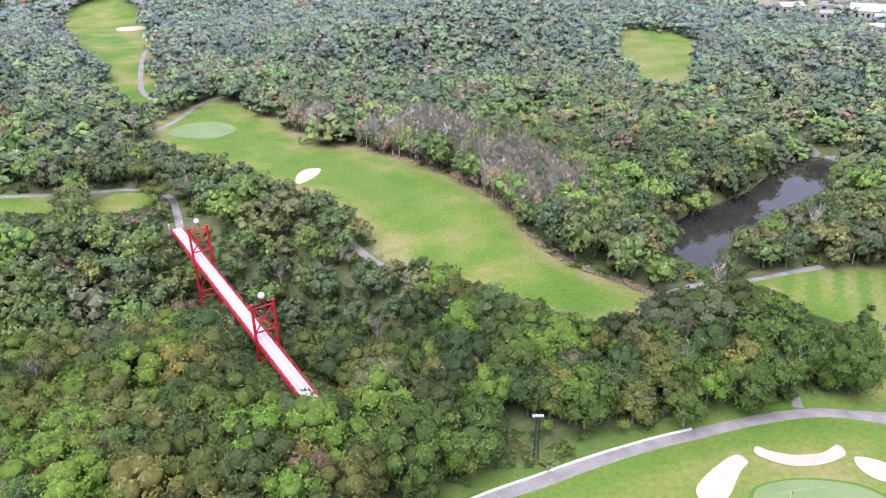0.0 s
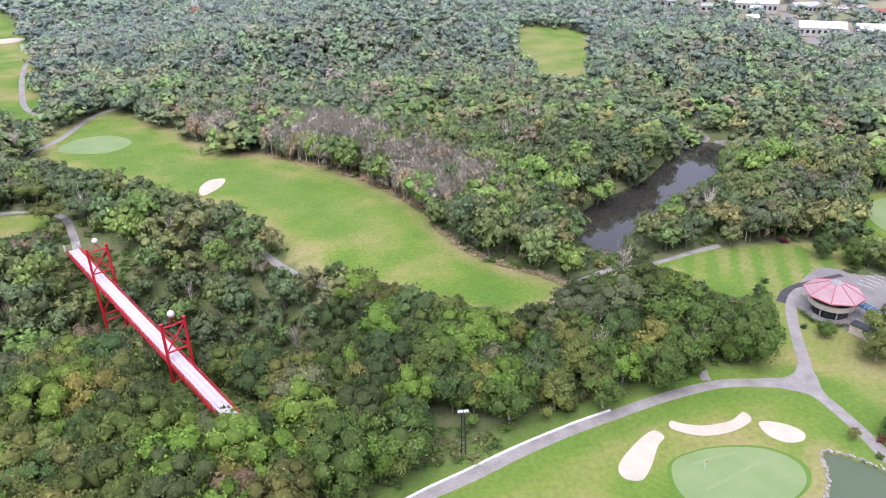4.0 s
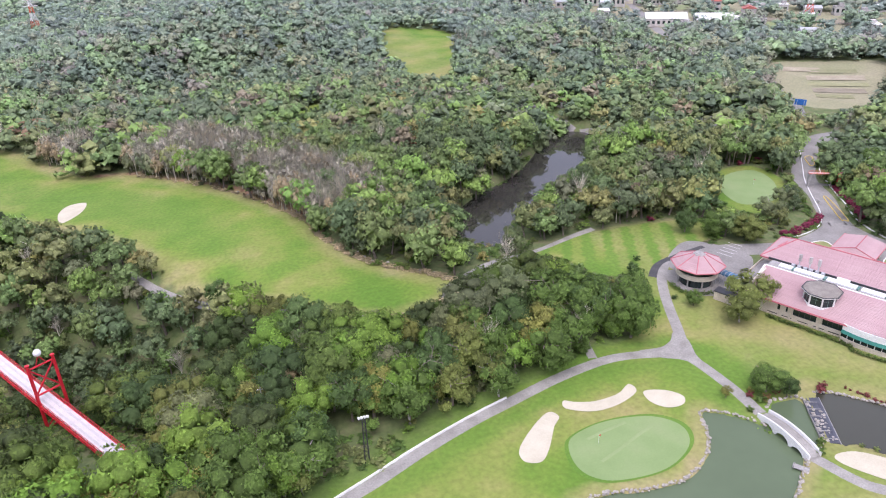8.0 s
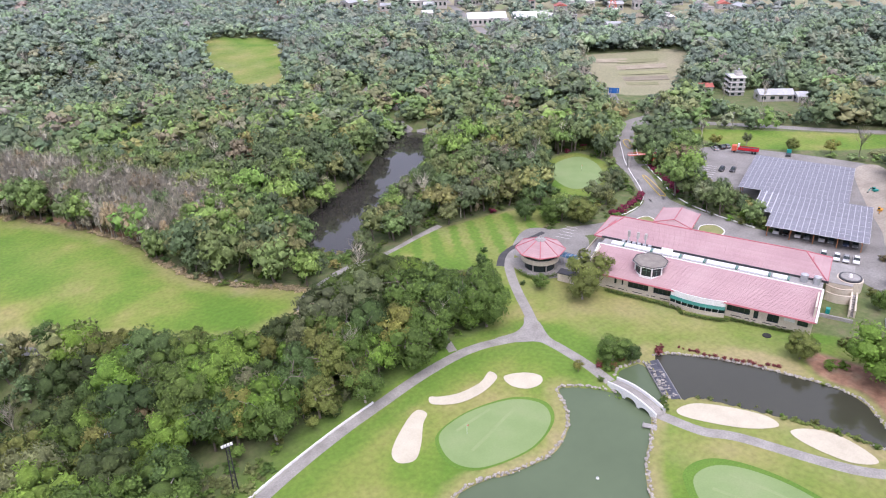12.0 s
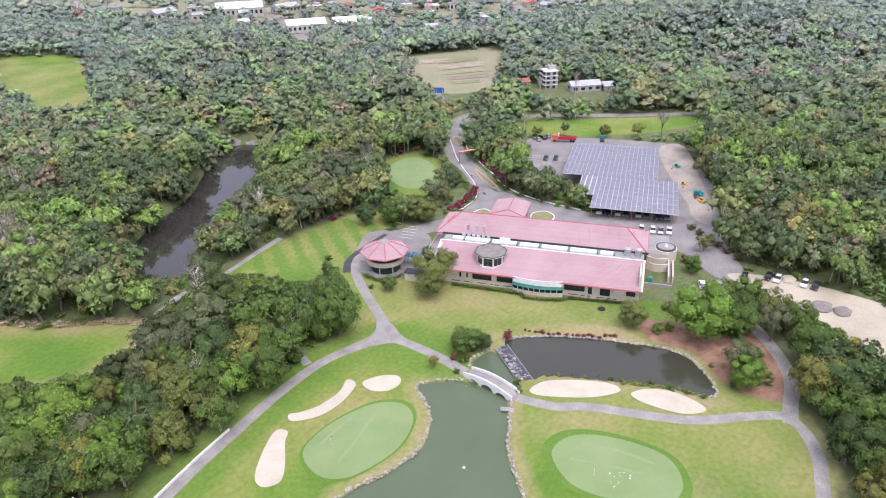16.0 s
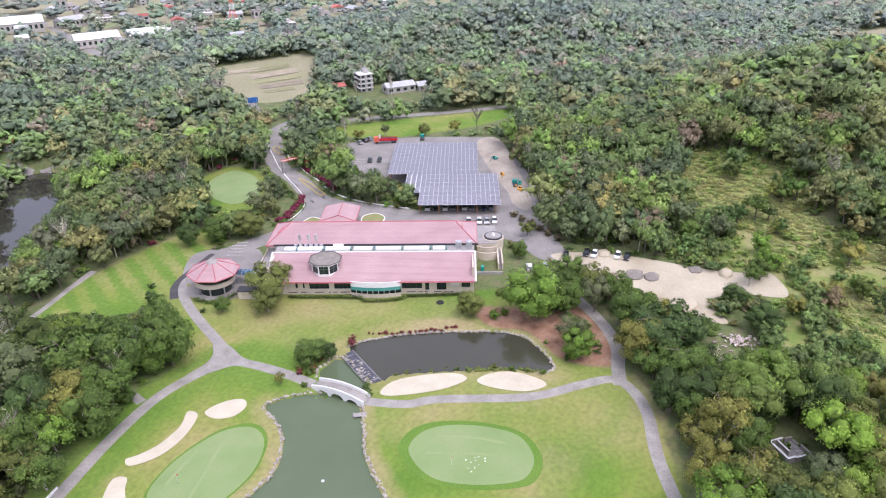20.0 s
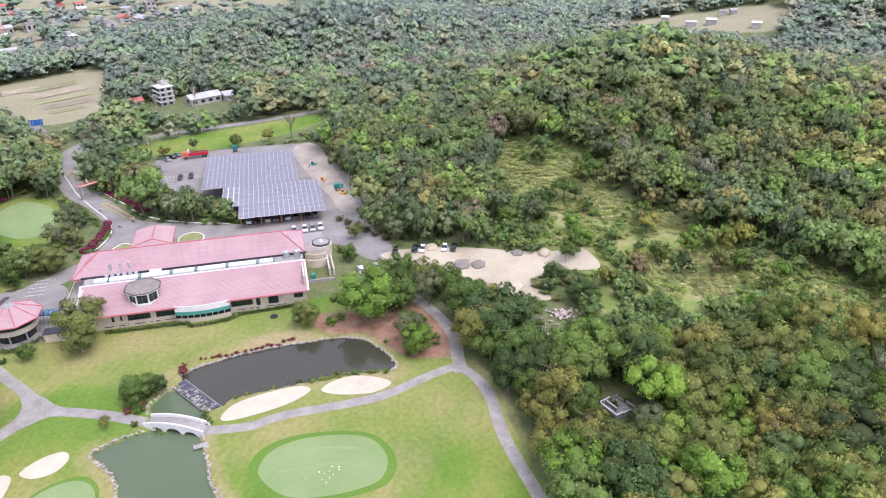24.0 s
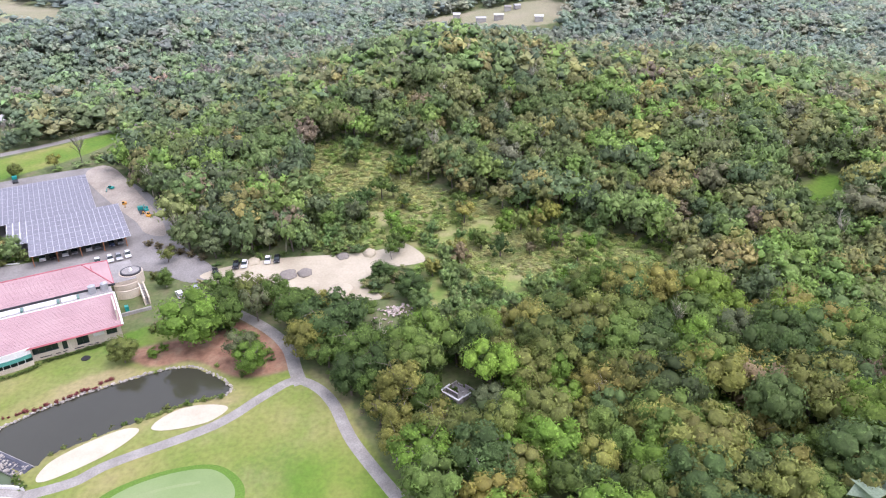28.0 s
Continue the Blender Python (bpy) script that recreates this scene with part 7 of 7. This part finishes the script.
def light_mast():
    m = empty("floodlight_mast", pose(17.4, 106.2, 0))
    for x in (-0.45, 0.45):
        for y in (-0.45, 0.45):
            part("leg", tubed((x, y, -0.3), (x * 0.6, y * 0.6, 10.4), 0.07, sides=6), DARKSTEEL, m)
    for i in range(9):
        z, k = 0.4 + i * 1.12, 1 - 0.04 * i
        bm = bmesh.new()
        for (a, b), (c, d) in (((-1, -1), (1, -1)), ((1, -1), (1, 1)), ((1, 1), (-1, 1)), ((-1, 1), (-1, -1))):
            tube(bm, (0.45 * a * k, 0.45 * b * k, z), (0.45 * c * k, 0.45 * d * k, z + 1.1), 0.035, sides=4)
        part("lattice", bm, DARKSTEEL, m)
    part("head_bar", boxed(0, 0, 10.5, 2.0, 0.14, 0.14), DARKSTEEL, m)
    for x in (-0.85, -0.3, 0.3, 0.85):
        l = part("floodlight", boxed(x, 0.15, 10.8, 0.45, 0.4, 0.45, bevel=0.05), WHITE, m, "pale floodlight head")
        part("lens", boxed(x, -0.07, 10.78, 0.36, 0.03, 0.34), LAMP, l)
    return tagged(m, "dark lattice floodlight mast at the path", "floodlight mast")


light_mast()


def pole(x, y, h, label):
    p = empty("utility_pole", pose(x, y, float(height(x, y))))
    part("shaft", tubed((0, 0, -0.5), (0, 0, h), 0.16, 0.1, 8), CONCRETE, p)
    part("cross_arm", boxed(0, 0, h - 0.5, 1.6, 0.12, 0.12), CONCRETE, p)
    for s in (-0.6, 0, 0.6):
        part("insulator", tubed((s, 0, h - 0.44), (s, 0, h - 0.2), 0.06, sides=6), WHITE, p)
    return tagged(p, label, "pole")


for x, y, h in ((-120, 258, 9), (-176, 292, 9), (-0.4, 129, 11), (216, 312, 10), (243, 394, 10), (352, 374, 10), (300, 330, 10), (232, 190, 8), (276, 196, 8)):
    pole(x, y, h, "grey concrete utility pole among the trees")

# ---------------------------------------------------------------- dirt lot: gravel heaps, rubble, ruin
def heap(x, y, w, h, mat, label):
    bm = bmesh.new()
    bmesh.ops.create_icosphere(bm, subdivisions=3, radius=1.0)
    for v in bm.verts:
        k = 1 + 0.25 * noise.noise(v.co * 1.8 + Vector((x, y, 0)))
        v.co = Vector((v.co.x * w * k, v.co.y * w * 0.8 * k, max(v.co.z, -0.2) * h * k))
    for f in bm.faces:
        f.smooth = True
    o = part("gravel_heap", bm, mat)
    o.matrix_basis = pose(x, y, float(height(x, y)) + 0.1)
    return tagged(o, label, "heap")


for x, y, w in ((182.4, 40.2, 3.2), (183.2, 35.4, 2.7)):
    heap(x, y, w, 0.9, GRAVEL, "low grey gravel heap on the dirt lot")
heap(191.4, 52.0, 2.6, 0.8, DIRT, "pale earth heap beside parked cars")
heap(193.6, 17.0, 2.6, 1.2, DIRT, "pale earth heap at the lot's edge")
heap(192.6, 25.0, 2.4, 0.7, GRAVEL, "grey spoil heap at the lot's edge")
heap(172.6, 24.0, 4.2, 0.9, DIRT, "long pale earth bank below the lot")
RUBBLE = material("rubble", [(0.30, 0.20, 0.15), (0.48, 0.42, 0.38), (0.62, 0.58, 0.55)], 0.7, 0.95, spread=0.35)
rb = tagged(empty("rubble_heap", pose(160.5, 8.5, float(height(160.5, 8.5)))), "heap of broken brick and pale rubble", "rubble")
slabs = []
for i in range(3):
    bm = bmesh.new()
    box(bm, 0, 0, 0, 1.0, 0.6, 0.25, bevel=0.05)
    me = bpy.data.meshes.new("fragment")
    bm.to_mesh(me)
    bm.free()
    me.materials.append(RUBBLE)
    slabs.append(me)
for i in range(110):
    o = new("fragment", slabs[i % 3])
    a, d = rng.uniform(0, 6.28), abs(rng.normal(0, 3.4))
    s = float(rng.uniform(0.3, 1.1))
    px_, py = float(d * math.cos(a) * 0.9), float(d * math.sin(a) * 1.3)
    o.parent = rb
    o.matrix_basis = pose(px_, py, float(height(160.5 + px_, 8.5 + py) - height(160.5, 8.5)) + 0.15 + 0.5 * max(0, 1 - d / 4), float(rng.uniform(-30, 30)), float(rng.uniform(-30, 30)), float(rng.uniform(0, 360))) @ Matrix.Diagonal((s, s, s, 1))


def ruin():
    """Wall stumps of uneven height round a floor that shrubs have taken."""
    r = empty("ruin", pose(*RUIN, float(height(*RUIN)), 0, 0, -44))
    part("floor", boxed(0, 0, 0.1, 5.6, 5.2, 0.2), CONCRETE, r)
    stumps = ((-1.9, -2.6, 1.9, 0.3, 1.5), (0.3, -2.6, 2.3, 0.3, 1.2), (2.1, -2.6, 1.0, 0.3, 0.6), (-1.2, 2.6, 3.2, 0.3, 1.4), (1.9, 2.6, 1.6, 0.3, 1.0), (-2.8, 0.0, 0.3, 5.0, 1.6), (2.8, -1.2, 0.3, 2.6, 1.1), (2.8, 1.6, 0.3, 1.4, 0.5), (-0.9, 0.8, 0.25, 3.3, 1.3))
    for x, y, sx, sy, h in stumps:
        w = part("wall", boxed(x, y, h / 2, sx, sy, h, bevel=0.04), HOUSEWALL, r, "weathered grey wall stump")
        part("coping", boxed(x, y, h + 0.06, sx + 0.12, sy + 0.12, 0.14, bevel=0.03), CONCRETE if h < 1.2 else RAIL, w)
    for i in range(7):
        part("slab", boxed(float(rng.uniform(-2.2, 2.2)), float(rng.uniform(-2.0, 2.0)), 0.3, float(rng.uniform(0.5, 1.5)), float(rng.uniform(0.3, 0.8)), 0.14, turn=float(rng.uniform(0, 180))), HOUSEWALL, r, "fallen concrete slab")
    return tagged(r, "roofless concrete ruin swallowed by the wood", "ruin")


ruin()
for x, y, w in ((1.0, 1.0, 2.6), (2.6, -2.4, 2.0), (-3.4, 1.4, 2.2), (0.4, -3.4, 2.2)):
    bush(RUIN[0] + x, RUIN[1] + y, w, w * 0.6, "mid", "green shrub growing in the ruin", "shrubs in the ruin")
for i in range(46):
    t = i / 45
    line = FAIRWAY[36:66]
    q = line[int(t * (len(line) - 1))]
    o = new("rock", STONES[i % 5])
    s = float(rng.uniform(0.25, 0.8))
    x, y = float(q[0] + rng.normal(1.2, 0.8)), float(q[1] + rng.normal(1.2, 0.8))
    o.matrix_basis = pose(x, y, float(height(x, y)) + 0.1, 0, 0, i * 40.0) @ Matrix.Diagonal((s, s, s * 0.8, 1))
    tagged(o, "pale rock at the fairway's edge", "rock", group="rocks along the fairway")
o = part("tyre_ring", tubed((144.0, 82.9, 0), (144.0, 82.9, 0.25), 1.1, 1.0, 18), TYRE)
tagged(o, "dark round drain cover on the lawn", "drain cover")

# ---------------------------------------------------------------- village and far buildings
def house(x, y, turn, w, d, h, roof, label, storeys=2, gable=True):
    b = empty("house", pose(x, y, float(height(x, y)), 0, 0, turn))
    part("wall", boxed(0, 0, h / 2 - 0.3, w, d, h + 0.6), HOUSEWALL, b)
    if gable:
        bm = bmesh.new()
        rise = min(w, d) * 0.22
        p = [(-w / 2 - 0.4, -d / 2 - 0.4, h), (w / 2 + 0.4, -d / 2 - 0.4, h), (w / 2 + 0.4, d / 2 + 0.4, h), (-w / 2 - 0.4, d / 2 + 0.4, h), (-w / 2 - 0.4, 0, h + rise), (w / 2 + 0.4, 0, h + rise)]
        v = [bm.verts.new(q) for q in p]
        for f in ((0, 1, 5, 4), (2, 3, 4, 5), (0, 4, 3), (1, 2, 5), (3, 2, 1, 0)):
            bm.faces.new([v[i] for i in f])
        bmesh.ops.recalc_face_normals(bm, faces=bm.faces)
        part("roof", bm, roof, b)
    else:
        part("roof", boxed(0, 0, h + 0.15, w + 0.5, d + 0.5, 0.3), roof, b)
        part("roof_room", boxed(w * 0.15, d * 0.1, h + 1.3, w * 0.4, d * 0.5, 2.3), HOUSEWALL, b)
    step = h / storeys
    for s in range(storeys):
        for i in range(max(2, int(w / 4))):
            n = max(2, int(w / 4))
            part("window", boxed(-w / 2 + (i + 0.5) * w / n, -d / 2 - 0.02, s * step + step * 0.55, w / n * 0.5, 0.1, step * 0.4), DARKGLASS, b)
        part("window", boxed(-w / 2 - 0.02, 0, s * step + step * 0.55, 0.1, d * 0.3, step * 0.4), DARKGLASS, b)
    return tagged(b, label, "house", group="village houses")


for x, y, turn, w, d, h, roof, lab in ((358, 506, -28, 32, 18, 6, WHITE, "long white warehouse in the village"), (388, 482, -28, 32, 18, 6, WHITE, "white warehouse beside the village road"), (366, 620, -30, 42, 22, 8, WHITE, "big white factory hall"),
                                       (330, 556, -20, 9, 9, 7, WHITE, "cream house beside the factory"), (410, 610, 0, 24, 14, 6, TIN, "grey shed in the village"), (300, 640, 10, 22, 14, 6, TIN, "grey workshop hall in the village")):
    house(x, y, turn, w, d, h, roof, lab, 1)
r2 = np.random.default_rng(21)
placed = []
while len(placed) < 70:
    x, y = r2.uniform(250, 640), r2.uniform(400, 760)
    if not inside(VILLAGE, np.array([x]), np.array([y]))[0] or depth_in(VILLAGE, np.array([x]), np.array([y]))[0] < 12 or line_distance(ROAD_TOWN, np.array([x]), np.array([y]))[0] < 13:
        continue
    if min([math.hypot(x - a, y - b) for a, b in placed + [(358, 506), (388, 482), (366, 620), (330, 556), (410, 610), (300, 640)]]) < 17:
        continue
    placed.append((x, y))
    roof, word = ((TIN, "grey tin"), (REDTIN, "red tin"), (CONCRETE, "flat concrete"), (WHITE, "white metal"))[int(r2.choice(4, p=(0.42, 0.10, 0.28, 0.20)))]
    house(x, y, float(r2.choice((-28, 62)) + r2.normal(0, 8)), float(r2.uniform(8, 15)), float(r2.uniform(7, 11)), float(r2.uniform(4, 9)), roof, f"village house with a {word} roof", int(r2.integers(1, 3)), roof in (TIN, REDTIN))
# plots between the houses, and a hamlet on pale cleared ground beyond the hill
MEADOW = material("pale_meadow", [(0.20, 0.25, 0.10), (0.27, 0.30, 0.15)], 0.08, 0.95, spread=0.15)
for i in range(44):
    x, y = r2.uniform(300, 700), r2.uniform(360, 720)
    l, w = r2.uniform(26, 58), r2.uniform(14, 26)
    if depth_in(VILLAGE, np.array([x]), np.array([y]))[0] < 24 or line_distance(ROAD_TOWN, np.array([x]), np.array([y]))[0] < 20:
        continue
    u, v = np.array((0.88, -0.47)), np.array((0.47, 0.88))
    c = np.array((x, y))
    tagged(sheet("field_plot", np.array([c - u * l / 2 - v * w / 2, c + u * l / 2 - v * w / 2, c + u * l / 2 + v * w / 2, c - u * l / 2 + v * w / 2]), (MEADOW, PLOT, CROP)[i % 3], 0.12 + 0.006 * i, 12.0),
           ("pale green meadow plot", "bare ploughed field plot", "green crop plot")[i % 3], "field", kind="structure")
for i in range(9):
    x, y = 566 + r2.uniform(-8, 40), -92 + i * 10 + r2.uniform(-3, 3)
    house(float(x), float(y), float(r2.uniform(40, 120)), float(r2.uniform(4.5, 8)), float(r2.uniform(4, 6)), float(r2.uniform(2.6, 4)), (WHITE, TIN, CONCRETE)[i % 3], "small pale house in the hamlet beyond the hill", 1, True)
house(350.0, 404.0, -30, 13, 9, 6.5, CONCRETE, "white house at the village edge", 2, False)
house(362.0, 402.0, -30, 10, 8, 5.5, REDTIN, "small red-roofed house at the village edge", 2)


def tall_house():
    b = empty("apartment_house", pose(329.0, 236.0, 0, 0, 0, -35) @ Matrix.Diagonal((0.78, 0.78, 0.78, 1)))
    for s in range(4):
        part("storey", boxed(0, 0, 1.7 + s * 3.2, 9.5 - 0.6 * (s == 3), 11, 2.9), HOUSEWALL, b)
        part("floor_slab", boxed(-0.4, 0, 3.25 + s * 3.2, 11.0, 11.6, 0.3), WHITE, b, "white floor slab")
        for y in (-3.6, 0.0, 3.6):
            part("window", boxed(-4.85, y, 1.8 + s * 3.2, 0.3, 2.4, 1.6), DARKGLASS, b)
        for x in (-2.6, 1.8):
            part("window", boxed(x, -5.55, 1.8 + s * 3.2, 2.2, 0.3, 1.5), DARKGLASS, b)
        part("balcony_rail", boxed(-5.7, 0, 3.8 + s * 3.2, 0.12, 11.2, 0.8), WHITE, b)
    part("roof_room", boxed(1.5, 1.5, 14.6, 4.0, 5.0, 2.6), HOUSEWALL, b)
    part("water_tank", tubed((1.5, 1.5, 15.8), (1.5, 1.5, 17.4), 0.8, sides=12), STEEL, b)
    tagged(b, "white four-storey house with balconies", "house")


tall_house()
house(334, 216, -35, 17, 9, 3.6, TIN, "low white shed beside the tall house", 1)
house(322, 250, -35, 8, 7, 3.4, REDTIN, "small red-roofed shed among trees", 1)
house(343, 205, -35, 9, 8, 3.2, TIN, "grey-roofed shed beside the wood", 1)


def pylon(x, y, h, label):
    p = empty("pylon", pose(x, y, float(height(x, y)), 0, 0, 30))
    stripe = (WHITE, ORANGERED)
    w = 3.6
    levels = [0, 0.2, 0.4, 0.56, 0.7, 0.82, 0.92, 1.0]
    wide = [w, w * 0.72, w * 0.5, w * 0.34, w * 0.26, w * 0.22, w * 0.18, 0.15]
    for i in range(7):
        bm = bmesh.new()
        z0, z1, a, c = levels[i] * h, levels[i + 1] * h, wide[i], wide[i + 1]
        for u, v in ((-1, -1), (1, -1), (1, 1), (-1, 1)):
            tube(bm, (u * a, v * a, z0), (u * c, v * c, z1), 0.16, sides=4)
            u2, v2 = -v, u
            tube(bm, (u * a, v * a, z0), (u2 * c, v2 * c, z1), 0.1, sides=4)
            tube(bm, (u2 * a, v2 * a, z0), (u * c, v * c, z1), 0.1, sides=4)
        part("lattice_stage", bm, stripe[i % 2], p)
    for z, l in ((0.7, 5.5), (0.82, 4.8), (0.92, 4.0)):
        bm = bmesh.new()
        for s in (-1, 1):
            tube(bm, (0, 0, z * h + 0.6), (s * l, 0, z * h), 0.12, sides=4)
            tube(bm, (0, 0, z * h - 0.5), (s * l, 0, z * h), 0.12, sides=4)
        part("cross_arm", bm, WHITE, p)
    return tagged(p, label, "pylon", group="power pylons")


for x, y in ((-112, 596), (236, 660), (468, 470), (-360, 640)):
    pylon(x, y, 34, "red and white lattice power pylon")
bs = empty("road_sign", pose(266.5, 262.0, 0, 0, 0, 130))
for x in (-1.6, 1.6):
    part("post", tubed((x, 0, 0), (x, 0, 7.5), 0.12, sides=8), STEEL, bs)
part("board", boxed(0, -0.1, 6.6, 5.0, 0.12, 2.8), material("blue_sign", [(0.03, 0.13, 0.42), (0.04, 0.16, 0.48)], 0.8, 0.5), bs, "blue sign board")
for i in range(3):
    part("line", boxed(-0.4 + 0.3 * i, -0.18, 7.3 - 0.7 * i, 2.6, 0.03, 0.22), WHITE, bs)
tagged(bs, "blue road sign on two posts", "road sign")
house(171.0, 322.0, 20, 5, 4, 3.2, REDTIN, "small white shrine beside the river road", 1)
